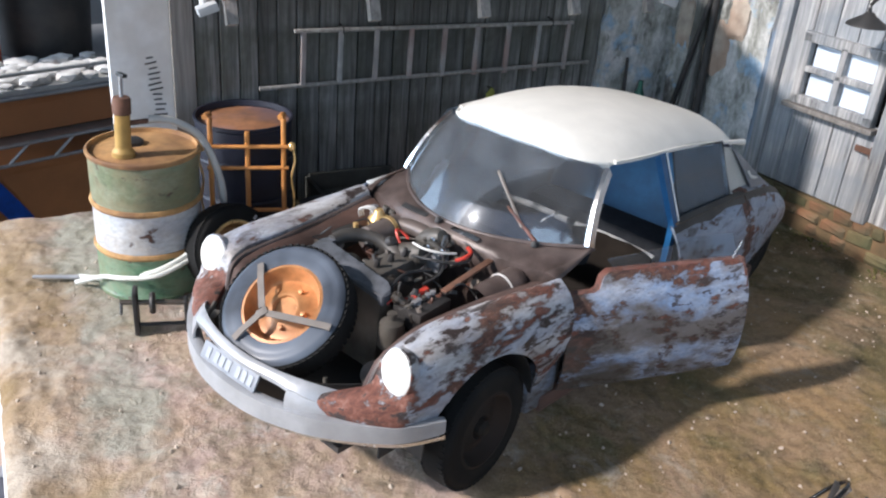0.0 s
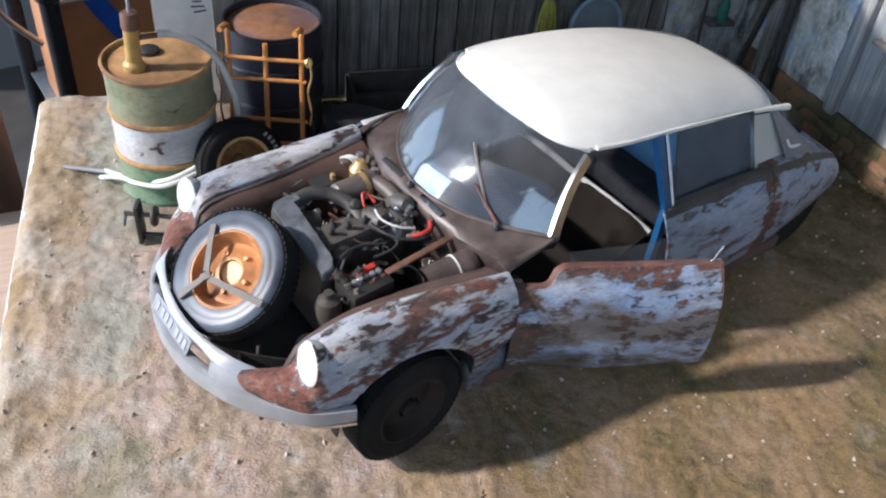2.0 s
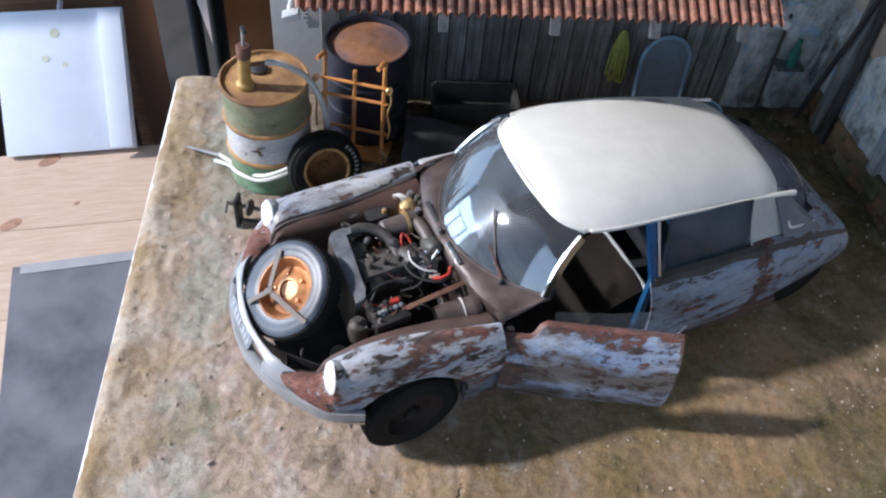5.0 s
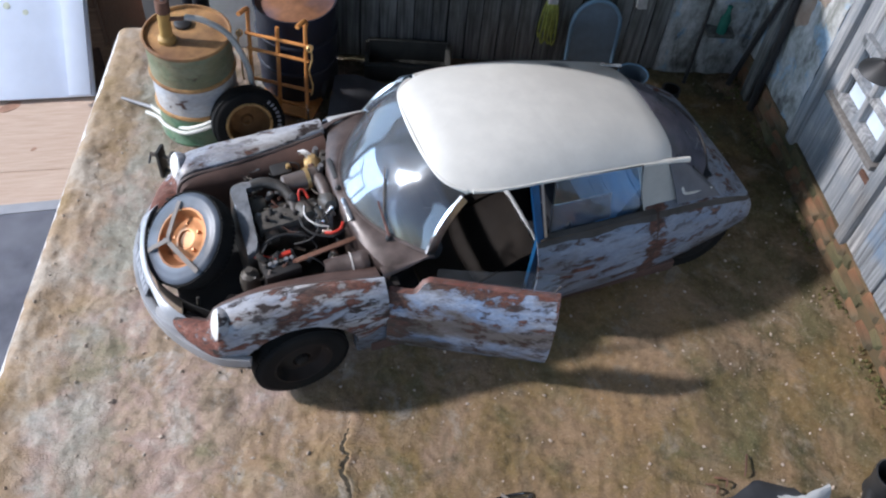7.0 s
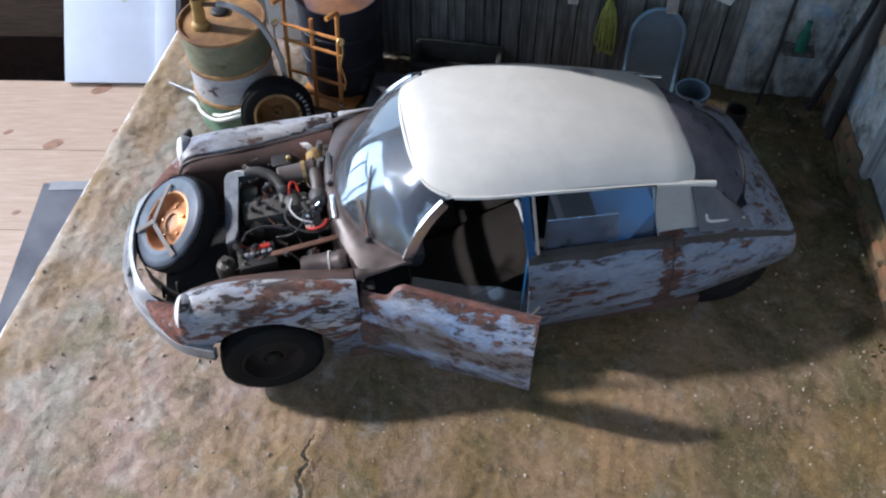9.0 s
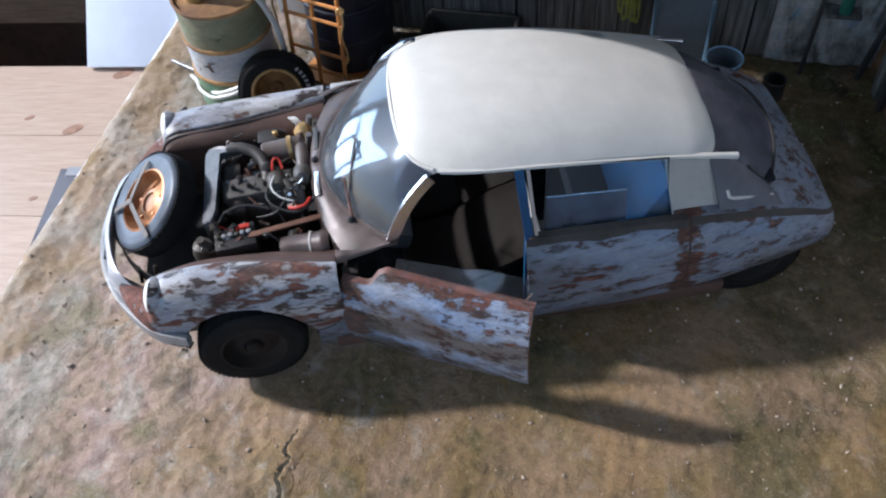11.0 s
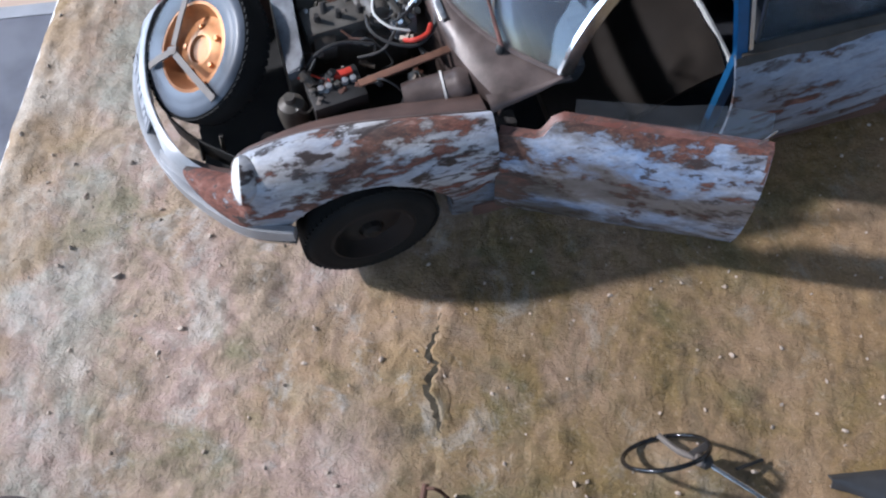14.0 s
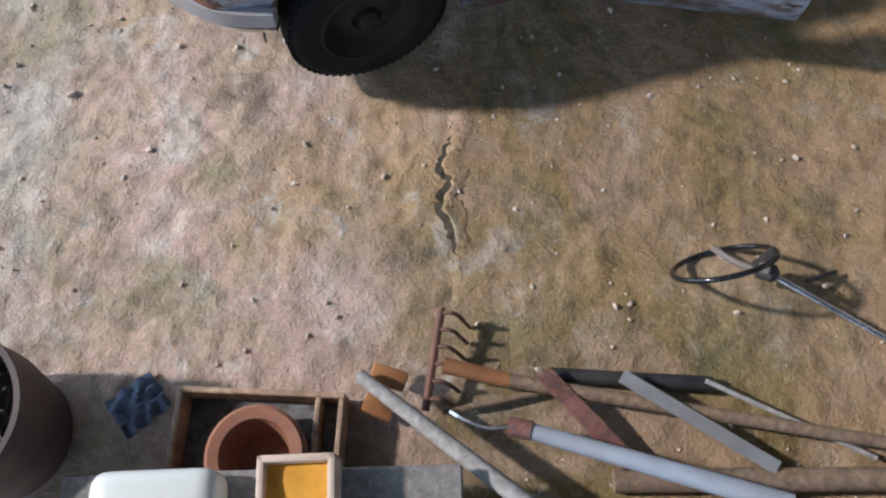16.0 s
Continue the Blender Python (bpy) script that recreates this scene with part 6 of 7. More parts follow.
# cables
cables = [
    ("red_cable", [(0.034, 0.006, 0.104), (0.036, 0.012, 0.110), (0.040, 0.012, 0.109), (0.042, 0.006, 0.105)], 0.0010, M_red),
    ("red_cable", [(0.046, -0.033, 0.103), (0.051, -0.036, 0.105), (0.058, -0.035, 0.106), (0.062, -0.029, 0.106)], 0.0014, M_red),
    ("black_cable", [(0.030, -0.010, 0.103), (0.030, -0.024, 0.106), (0.038, -0.034, 0.105), (0.052, -0.038, 0.103), (0.064, -0.030, 0.105), (0.067, -0.014, 0.108)], 0.0010, M_black),
    ("black_cable", [(-0.012, -0.034, 0.092), (-0.004, -0.028, 0.100), (0.012, -0.024, 0.102), (0.030, -0.028, 0.100)], 0.0011, M_black),
    ("black_cable", [(0.020, -0.030, 0.094), (0.034, -0.032, 0.098), (0.044, -0.024, 0.104), (0.050, -0.012, 0.107)], 0.0009, M_black),
    ("grey_cable", [(0.036, -0.004, 0.108), (0.034, -0.016, 0.109), (0.040, -0.026, 0.108), (0.050, -0.030, 0.106)], 0.0008, M_white_cable),
    ("black_cable", [(0.060, -0.010, 0.106), (0.052, -0.020, 0.110), (0.044, -0.024, 0.109)], 0.0010, M_black),
    ("red_cable", [(-0.014, -0.034, 0.094), (-0.008, -0.036, 0.097), (0.000, -0.040, 0.0945)], 0.0007, M_red),
]
for nm, pts, r, mt in cables:
    bay(nm, bm_tube(pts, r, 7, 6), mt, car)
# loose wires, pipes and fittings that crowd the bay
random.seed(61)
for i in range(34):
    x, y = random.uniform(-0.008, 0.060), random.uniform(-0.050, 0.056)
    z = random.uniform(0.088, 0.101)
    pts = [(x, y, z)]
    for k in range(3):
        pts.append((pts[-1][0] + random.uniform(-0.009, 0.009), pts[-1][1] + random.uniform(-0.009, 0.009), min(0.108, max(0.080, z + random.uniform(-0.006, 0.008)))))
    bay("wire", bm_tube(pts, random.uniform(0.0005, 0.0013), 6, 4), random.choice((M_black, M_black, M_engine, M_engine2, M_rustpipe, M_strap)), car)
for i in range(40):
    x, y = random.uniform(-0.010, 0.062), random.uniform(-0.052, 0.058)
    p = Vector((x, y, random.uniform(0.084, 0.099)))
    d = Vector((random.uniform(-1, 1), random.uniform(-1, 1), random.uniform(-0.2, 1))).normalized() * random.uniform(0.004, 0.010)
    r = random.uniform(0.0010, 0.0030)
    bay("fitting", join(bm_rod(p, p + d, r, 8), bm_rod(p + d * 0.55, p + d * 0.75, r * 1.45, 8)), random.choice((M_engine, M_engine2, M_rustpipe, M_alloy, M_black, M_engine)), car)
for x in (-0.078, -0.066):
    part("wheel_bracket", bm_rod((x, -0.040, 0.058), (x + 0.002, -0.038, 0.074), 0.0014, 7), M_engine2, car)
part("latch", join(bm_box(0.010, 0.012, 0.006, pose(-0.083, 0.050, 0.080, 0, 0, 30), 0.001), bm_rod((-0.090, 0.044, 0.083), (-0.074, 0.058, 0.083), 0.0016, 7)), M_engine2, car)

# ---- spare wheel lying in the nose ----
nrm = Vector((-0.60, -0.14, 0.79)).normalized()
sm = Matrix.Translation(Vector((-0.0592, 0.0094, 0.0975))) @ nrm.to_track_quat("Z", "Y").to_matrix().to_4x4()
spare = thing("spare_wheel", sm, "spare wheel with orange rusted rim strapped into the nose", "wheel")
wheel(spare, Matrix.Rotation(radians(-90), 4, "X"), 0.0405, 0.0215, 0.0245, M_spare, M_copper, "tyre", "black tyre, worn sidewall coloured with the sky's bluish sheen", 5)
bracket = part("strap", bm_box(0.007, 0.005, 0.003, pose(-0.006, -0.010, 0.0135, 0, 0, 50), 0.0008), M_strap, spare, "grey metal retaining strap")
for a, l in ((125, 0.034), (245, 0.022), (8, 0.044)):
    c, s = math.cos(radians(a)), math.sin(radians(a))
    part("strap_arm", bm_sweep([(-0.006 + 0.003 * c, -0.010 + 0.003 * s, 0.0140), (-0.006 + l * 0.6 * c, -0.010 + l * 0.6 * s, 0.0137), (-0.006 + l * c, -0.010 + l * s, 0.0122)], [(-0.0020, -0.0004), (0.0020, -0.0004), (0.0020, 0.0005), (-0.0020, 0.0005)]), M_strap, bracket)

# ---- things at the back: drums, hand truck, tyre, ladder ----
M_green = rusty_paint("faded_green_paint", (0.155, 0.185, 0.10), (0.27, 0.285, 0.19), -0.15, 0.5, 7.1, (0.22, 0.18, 0.10), 0.6, 0.12, 30)
M_green2 = rusty_paint("green_drum_foot", (0.10, 0.21, 0.115), (0.20, 0.29, 0.19), -0.15, 0.5, 9.4, (0.20, 0.19, 0.11), 0.6, 0.15, 30)
M_label = rusty_paint("worn_white_band", (0.50, 0.53, 0.58), (0.62, 0.61, 0.59), -0.25, 0.5, 4.4, (0.38, 0.31, 0.25), 0.5, 0.12, 30)
M_lid = plain("ochre_rust_lid", (0.43, 0.245, 0.095), 0.8, 0, 0.45, 75, 0.45, (0.15, 0.070, 0.035), 0.62)
M_ochre = plain("ochre_pump", (0.46, 0.29, 0.085), 0.55, 0.1, 0.2, 60, 0.2, (0.15, 0.08, 0.04), 0.3)
M_bluedrum = plain("blue_black_drum", (0.010, 0.012, 0.024), 0.5, 0.1, 0.35, 60, 0.2, (0.05, 0.05, 0.055), 0.4)
M_bluelid = plain("rust_and_blue_lid", (0.27, 0.125, 0.06), 0.7, 0.1, 0.4, 60, 0.3, (0.10, 0.10, 0.16), 0.72)
M_orange = plain("orange_rusted_tube", (0.68, 0.29, 0.075), 0.5, 0.2, 0.25, 80, 0.15, (0.25, 0.11, 0.05), 0.35)
M_hose = plain("milky_hose", (0.46, 0.45, 0.42), 0.35, 0, 0.1, 60, 0.05)
M_whitehose = plain("white_hose", (0.66, 0.65, 0.58), 0.4, 0, 0.08, 60, 0.05)
M_rope = plain("yellow_green_rope", (0.28, 0.29, 0.06), 0.8, 0, 0.3, 120, 0.4)
M_terra = plain("terracotta", (0.25, 0.105, 0.058), 0.8, 0, 0.25, 60, 0.3, (0.14, 0.09, 0.065), 0.4)
M_paleblue = plain("pale_blue_grey_metal", (0.17, 0.22, 0.27), 0.6, 0.1, 0.25, 40, 0.25, (0.08, 0.09, 0.095), 0.5)
M_greywood2 = wood_mat("grey_split_wood", (0.20, 0.185, 0.17), (0.42, 0.40, 0.37), 0.8, (90, 90, 6))
M_brownwood = wood_mat("brown_tool_handle", (0.10, 0.062, 0.038), (0.27, 0.19, 0.12), 0.7, (90, 90, 6))

DG = Vector((-0.006, 0.252))
drum = thing("oil_drum", pose(DG.x, DG.y, 0, 0, 0, 20), "green oil drum with white band and rusty lid", "drum")
R, H = 0.0415, 0.117


def drum_body(z0, z1, r):
    return bm_lathe([(r, z0), (r, z1)], 56)


def rib(z, r):
    return bm_lathe([(r, z - 0.0026), (r + 0.0012, z - 0.0020), (r + 0.0019, z), (r + 0.0012, z + 0.0020), (r, z + 0.0026)], 56)


part("lower_shell", bm_lathe([(0, 0.002), (R - 0.001, 0.002), (R + 0.0012, 0.0), (R + 0.0014, 0.003), (R, 0.005), (R, 0.0385)], 56), M_green2, drum, "bright green foot of the drum")
part("white_band", drum_body(0.0385, 0.075, R), M_label, drum, "worn white painted band")
part("upper_shell", bm_lathe([(R, 0.075), (R, H - 0.004)], 56), M_green, drum, "faded green upper shell")
part("rim", bm_lathe([(R, H - 0.0045), (R + 0.0014, H - 0.0035), (R + 0.0018, H - 0.001), (R + 0.0012, H), (R - 0.0004, H + 0.0003), (R - 0.0012, H - 0.0036)], 56), M_lid, drum, "rusty rolled rim")
for z in (0.0385, 0.0755):
    part("rib", rib(z, R), M_lid, drum, "rusty rolled rib")
part("lid", bm_lathe([(R - 0.0012, H - 0.0032), (R - 0.010, H - 0.0030), (R - 0.012, H - 0.0024), (R - 0.024, H - 0.0026), (0, H - 0.0022)], 56), M_lid, drum, "ochre rusty lid")
part("bung", bm_lathe([(0.0085, H - 0.003), (0.0085, H + 0.0005), (0.0065, H + 0.0018), (0, H + 0.0015)], 14, pose(0.004, 0.013, 0)), M_black, drum)

PB = Vector((DG.x - 0.020, DG.y - 0.0060, H - 0.0024))
pump = thing("hand_pump", Matrix.Translation(PB) @ pose(0, 0, 0, 0, 3, 0), "ochre hand pump standing on the oil drum", "pump")
part("barrel", bm_lathe([(0, 0), (0.0085, 0), (0.0085, 0.004), (0.0060, 0.007), (0.0058, 0.034), (0.0063, 0.035), (0.0063, 0.044), (0.0055, 0.0455), (0, 0.046)], 20), M_ochre, pump)
part("collar", bm_lathe([(0.0060, 0.033), (0.0068, 0.034), (0.0068, 0.0445), (0.0058, 0.0462), (0, 0.0462)], 20), M_rustpole, pump)
part("plunger_rod", bm_rod((0, 0, 0.045), (0, 0, 0.062), 0.0015, 8), M_alloy, pump)
part("handle", bm_box(0.004, 0.010, 0.003, pose(0.001, 0, 0.0625), 0.001), M_black, pump)
part("outlet", bm_rod((0.004, -0.002, 0.026), (0.021, -0.005, 0.0265), 0.0021, 8), M_rustpole, pump)
hose = thing("pump_hose", Matrix(), "milky hose running from the pump down behind the drum", "hose")
x0, y0 = PB.x, PB.y
part("hose_tube", bm_tube([(x0 + 0.020, y0 - 0.005, H + 0.0245), (x0 + 0.036, y0 - 0.012, H + 0.022), (x0 + 0.056, y0 - 0.020, H + 0.006), (x0 + 0.069, y0 - 0.024, H - 0.030), (x0 + 0.071, y0 - 0.024, 0.055), (x0 + 0.067, y0 - 0.018, 0.020), (x0 + 0.068, y0 - 0.006, 0.004), (x0 + 0.075, y0 + 0.01, 0.0035)], 0.0030, 10, 8), M_hose, hose)
hose2 = thing("fuel_hose", Matrix(), "white hose lying round the foot of the drum, metal nozzle", "hose")
part("hose_tube", bm_tube([(-0.054, 0.286, 0.0035), (-0.044, 0.262, 0.0080), (-0.038, 0.235, 0.0180), (-0.026, 0.212, 0.0290), (-0.004, 0.2035, 0.0390), (0.014, 0.206, 0.0470), (0.030, 0.222, 0.0500)], 0.0022, 8, 8), M_whitehose, hose2)
part("hose_tube", bm_tube([(-0.060, 0.278, 0.0035), (-0.0505, 0.252, 0.0160), (-0.045, 0.230, 0.0220), (-0.030, 0.2085, 0.0270), (-0.006, 0.2015, 0.0350), (0.012, 0.204, 0.0420)], 0.0020, 8, 8), M_whitehose, hose2)
part("nozzle", bm_rod((-0.054, 0.284, 0.0035), (-0.081, 0.309, 0.0030), 0.0022, 10, 0.0016), M_alloy, hose2, "grey metal nozzle")

DB = Vector((0.111, 0.281))
drum2 = thing("black_drum", pose(DB.x, DB.y, 0, 0, 0, 0), "dark blue drum with rusty sunken lid on a hand truck", "drum")
R2, H2 = 0.0425, 0.112
part("shell", bm_lathe([(0, 0.006), (R2, 0.006), (R2, H2 - 0.004), (R2 + 0.0013, H2 - 0.003), (R2 + 0.0014, H2), (R2 - 0.0006, H2), (R2 - 0.0014, H2 - 0.005)], 56), M_bluedrum, drum2, "blue-black drum shell")
for z in (0.042, 0.077):
    part("rib", rib(z, R2), M_bluedrum, drum2)
part("lid", bm_lathe([(R2 - 0.0014, H2 - 0.006), (R2 - 0.010, H2 - 0.0058), (R2 - 0.012, H2 - 0.0050), (0, H2 - 0.0048)], 56), M_bluelid, drum2, "rust brown lid with bluish stains")

# hand truck in front of the black drum
tdir = Vector((0.80, -0.60, 0)).normalized()
tfwd = Vector((-0.60, -0.80, 0))
TB = Vector((0.0755, 0.2285, 0.0))
truck = thing("hand_truck", Matrix(), "orange rusted tubular hand truck holding the drum", "hand truck")


def tp(s, f, z):
    return TB + tdir * s + tfwd * f + Vector((0, 0, z))


LEAN = 0.006
for s, top in ((-0.030, 0.128), (0.0, 0.116), (0.030, 0.126)):
    part("upright", bm_rod(tp(s, 0.004, 0.012), tp(s, -LEAN, top), 0.0021, 10), M_orange, truck)
for s in (-0.030, 0.030):
    part("grip", bm_tube([tp(s, -LEAN, 0.124), tp(s, 0.000 - LEAN, 0.131), tp(s - 0.003, 0.008, 0.133)], 0.0024, 8, 4), M_orange, truck)
    part("axle_loop", bm_tube([tp(s, 0.003, 0.030), tp(s * 1.15, 0.012, 0.030), tp(s * 1.15, 0.012, 0.014), tp(s, 0.004, 0.010)], 0.0012, 6, 4), M_chrome, truck)
for z in (0.104, 0.085, 0.046, 0.022):
    part("cross_bar", bm_rod(tp(-0.033, -0.002, z), tp(0.034, -0.002, z), 0.0018, 8), M_orange, truck)
part("toe_plate", bm_box(0.066, 0.040, 0.002, Matrix.Translation(tp(0, -0.022, 0.0045)) @ pose(0, 0, 0, 0, 0, -36.9)), M_orange, truck)
for s in (-0.037, 0.037):
    part("chain", bm_tube([tp(s, 0.002, 0.108), tp(s * 1.06, 0.004, 0.094), tp(s * 0.98, 0.006, 0.080), tp(s * 1.04, 0.004, 0.060), tp(s, 0.006, 0.048)], 0.0010, 6, 6), M_brass, truck)
    part("eye_bolt", bm_lathe([(0.0026, -0.0008), (0.0040, -0.0008), (0.0040, 0.0008), (0.0026, 0.0008)], 14, Matrix.Translation(tp(s, 0.003, 0.106)) @ pose(0, 0, 0, 80, 0, 20), True), M_brass, truck)
for s in (-0.034, 0.034):
    part("truck_wheel", bm_lathe([(0, -0.003), (0.011, -0.003), (0.0125, -0.001), (0.0125, 0.001), (0.011, 0.003), (0, 0.003)], 24, Matrix.Translation(tp(s, -0.046, 0.0125)) @ Matrix.Rotation(radians(-36.9), 4, "Z") @ pose(0, 0, 0, 0, 90, 0)), M_black, truck)

# tyre with a brassy rim leaning on the green drum
n2 = Vector((-0.02, -0.93, 0.28)).normalized()
up2 = Vector((0, 0, 1)) - n2 * n2.z
up2.normalize()
sx2 = up2.cross(-n2)
lm = Matrix((sx2, -n2, up2)).transposed().to_4x4()
leaning = thing("old_wheel", Matrix.Translation((0.032, 0.196, 0.0368)) @ lm, "worn wheel with brassy rim leaning on the oil drum", "wheel")
wheel(leaning, Matrix(), 0.0365, 0.0200, 0.0225, M_rubber_dusty, M_brass, "tyre", "worn black tyre with pale marks", deep=True)
marks = part("sidewall_marks", join(*[bm_box(0.0024, 0.0006, 0.0036, Matrix.Rotation(radians(a), 4, "Y") @ pose(0, -0.0100, 0.0305)) for a in range(-120, -40, 9)]), M_bars, leaning)

# small black screw jack
jack = thing("screw_jack", pose(-0.060, 0.186, 0, 0, 0, -34), "black iron screw jack with end plates on the ground", "jack")
part("end_plate", bm_box(0.0035, 0.014, 0.036, pose(0, 0, 0.018), 0.0008), M_black, jack)
part("end_plate", bm_box(0.0030, 0.012, 0.026, pose(0.036, 0, 0.013), 0.0008), M_black, jack)
part("screw", bm_rod((-0.011, 0, 0.026), (0.038, 0, 0.023), 0.0020, 10), M_engine, jack)
part("tie_bar", bm_rod((0, 0, 0.006), (0.037, 0, 0.005), 0.0016, 8), M_black, jack)
part("hand_wheel", bm_lathe([(0, -0.002), (0.0075, -0.002), (0.0085, 0.0), (0.0075, 0.002), (0, 0.002)], 18, pose(0.012, 0, 0.024, 0, 90, 0)), M_black, jack)
part("crank", bm_rod((-0.010, 0, 0.026), (-0.010, -0.008, 0.020), 0.0012, 8), M_black, jack)

# ladder hung on the back wall
M_rungwood = plain("grey_and_red_rung", (0.30, 0.30, 0.29), 0.7, 0, 0.3, 40, 0.3, (0.30, 0.13, 0.10), 0.5)
ladder = thing("ladder", DIO, "thin grey and rusty ladder hung on the plank wall", "ladder")
VL = V1 - 0.008
part("rail", bm_rod((0.024, VL, 0.121), (0.396, VL, 0.129), 0.0022, 8), M_greywood2, ladder)
part("rail", bm_rod((0.058, VL, 0.174), (0.368, VL, 0.173), 0.0022, 8), M_greywood2, ladder)
for i in range(9):
    uu = 0.066 + 0.037 * i
    part("rung", bm_box(0.0050, 0.0030, 0.051, pose(uu + 0.0005, VL - 0.0004, 0.148, 0, 1, 0), 0.0008), M_rungwood, ladder)
for uu in (0.105, 0.34):
    part("hook", bm_tube([(uu, V1 - 0.001, 0.178), (uu, VL - 0.004, 0.176), (uu, VL - 0.004, 0.171)], 0.0009, 6, 4), M_black, ladder)

rope = thing("rope_coil", DIO, "yellow-green rope coil hanging on the back wall", "rope")
random.seed(3)
for i in range(5):
    x0 = 0.2640 + 0.0040 * i
    x1, zb, yb = x0 + 0.0045, 0.104 - random.uniform(0.052, 0.076), VL - 0.001 - 0.001 * (i % 3)
    part("rope_loop", bm_tube([(0.2732, VL, 0.104), (0.2725 + (x0 - 0.2735) * 0.6, yb, 0.086), (x0, yb, zb + 0.010), ((x0 + x1) / 2, yb, zb), (x1, yb, zb + 0.010), (0.2745 + (x1 - 0.2735) * 0.6, yb, 0.086), (0.2738, VL, 0.104)], 0.0014, 6, 6), M_rope, rope)
part("rope_knot", bm_tube([(0.270, VL - 0.001, 0.100), (0.2735, VL - 0.004, 0.1065), (0.277, VL - 0.001, 0.100), (0.2735, VL, 0.095), (0.270, VL - 0.001, 0.100)], 0.0016, 6, 5), M_rope, rope)
part("nail", bm_rod((0.2735, V1 + 0.001, 0.106), (0.2735, VL - 0.005, 0.107), 0.0008, 6), M_black, rope)

panel = thing("arched_panel", DIO @ pose(0.327, VL - 0.012, 0, -6, 0, 0), "pale blue-grey arched sheet metal panel leaning on the wall", "metal panel")
pts = [(-0.029, 0.001)] + [(-0.029 * math.cos(math.pi * i / 20), 0.068 + 0.033 * math.sin(math.pi * i / 20)) for i in range(21)] + [(0.029, 0.001)]
bm = bmesh.new()
f = bm.faces.new([bm.verts.new((x, 0, z)) for x, z in pts])
r = bmesh.ops.extrude_face_region(bm, geom=[f])
for vtx in [g for g in r["geom"] if isinstance(g, bmesh.types.BMVert)]:
    vtx.co.y += 0.004
bmesh.ops.bevel(bm, geom=bm.edges[:], offset=0.0008, segments=1, affect="EDGES")
part("sheet", bm, M_paleblue, panel)
part("rim", bm_tube([(x * 0.93, -0.0008, 0.004 + z * 0.955) for x, z in pts], 0.0022, 6, 0), plain("worn_sky_blue", (0.20, 0.33, 0.45), 0.5, 0.1, 0.3, 40, 0.2, (0.10, 0.12, 0.13), 0.4), panel, "worn sky-blue rim")

bucket = thing("bucket", pose(0.448, 0.128, 0), "small pail with a pale blue rim behind the car", "bucket")
part("pail", bm_lathe([(0, 0.001), (0.0125, 0.001), (0.0165, 0.046), (0.0158, 0.046), (0.0120, 0.003), (0, 0.003)], 28), M_paleblue, bucket)
M_bluerim = plain("light_blue_rim", (0.26, 0.45, 0.62), 0.4, 0, 0.1)
part("rim", bm_lathe([(0.0163, 0.0450), (0.0175, 0.0455), (0.0175, 0.0470), (0.0160, 0.0470)], 28, Matrix(), True), M_bluerim, bucket, "pale blue rim")
can = thing("dark_can", pose(0.498, 0.115, 0), "dark iron ring can on the ground near the corner", "can")
part("body", bm_lathe([(0, 0.001), (0.010, 0.001), (0.011, 0.022), (0.009, 0.022), (0.008, 0.003), (0, 0.003)], 24), M_black, can)

# dark trough and sheets on the ground below the ladder
M_trough = plain("dark_tarred_wood", (0.045, 0.045, 0.04), 0.8, 0, 0.4, 60, 0.3)
trough = thing("feed_trough", DIO @ pose(0.118, V1 - 0.028, 0, 0, 0, 0), "dark wooden trough at the foot of the wall", "trough")
part("front_board", bm_box(0.090, 0.005, 0.026, pose(0, -0.018, 0.015, 10, 0, 0), 0.001), M_trough, trough, smooth=False)
part("back_board", bm_box(0.090, 0.005, 0.028, pose(0, 0.020, 0.016, -6, 0, 0), 0.001), M_trough, trough, smooth=False)
part("bottom_board", bm_box(0.090, 0.034, 0.004, pose(0, 0, 0.003)), M_trough, trough, smooth=False)
for s in (-0.046, 0.046):
    part("end_board", bm_box(0.005, 0.046, 0.026, pose(s, 0, 0.014), 0.001), M_trough, trough, smooth=False)
M_sheet = plain("dull_dark_sheet", (0.045, 0.047, 0.052), 0.45, 0.3, 0.3, 50, 0.2, (0.10, 0.095, 0.09), 0.4)
sheet = thing("sheet_metal", pose(0.155, 0.196, 0.0, 0, 0, -30), "dull dark metal sheet propped beside the car", "sheet metal")
part("sheet_plate", bm_grid([[(-0.035 + 0.07 * i / 10, -0.028 + 0.056 * j / 8, 0.006 + 0.030 * j / 8 + 0.004 * math.sin(i * 0.5) ) for j in range(9)] for i in range(11)], 0.0012), M_sheet, sheet)
part("prop_block", bm_box(0.050, 0.008, 0.026, pose(0, 0.022, 0.013), 0.001), M_darkwood, sheet)

# bottle and leaning poles in the corner
bottle = thing("green_bottle", DIO @ pose(0.470, V1 - 0.014, 0.070), "small green glass bottle on a wall ledge", "bottle")
part("glass_body", bm_lathe([(0, 0), (0.0055, 0), (0.0060, 0.002), (0.0060, 0.018), (0.0030, 0.026), (0.0026, 0.034), (0.0032, 0.0345), (0, 0.035)], 18), plain("bottle_green", (0.03, 0.14, 0.10), 0.15), bottle)
part("ledge", bm_box(0.030, 0.020, 0.004, pose(0, 0.004, -0.0022)), M_darkwood, bottle)
for foot, top, r in (((0.500, V1 - 0.020, 0.001), (0.513, V1 - 0.062, 0.240), 0.0034), ((0.446, V1 - 0.022, 0.001), (0.452, V1 - 0.005, 0.130), 0.0022)):
    pole = thing("leaning_pole", DIO, "dark weathered pole leaning in the corner", "pole", "poles leaning in the corner")
    part("shaft", bm_rod(foot, top, r, 10, r * 0.85), M_black, pole)

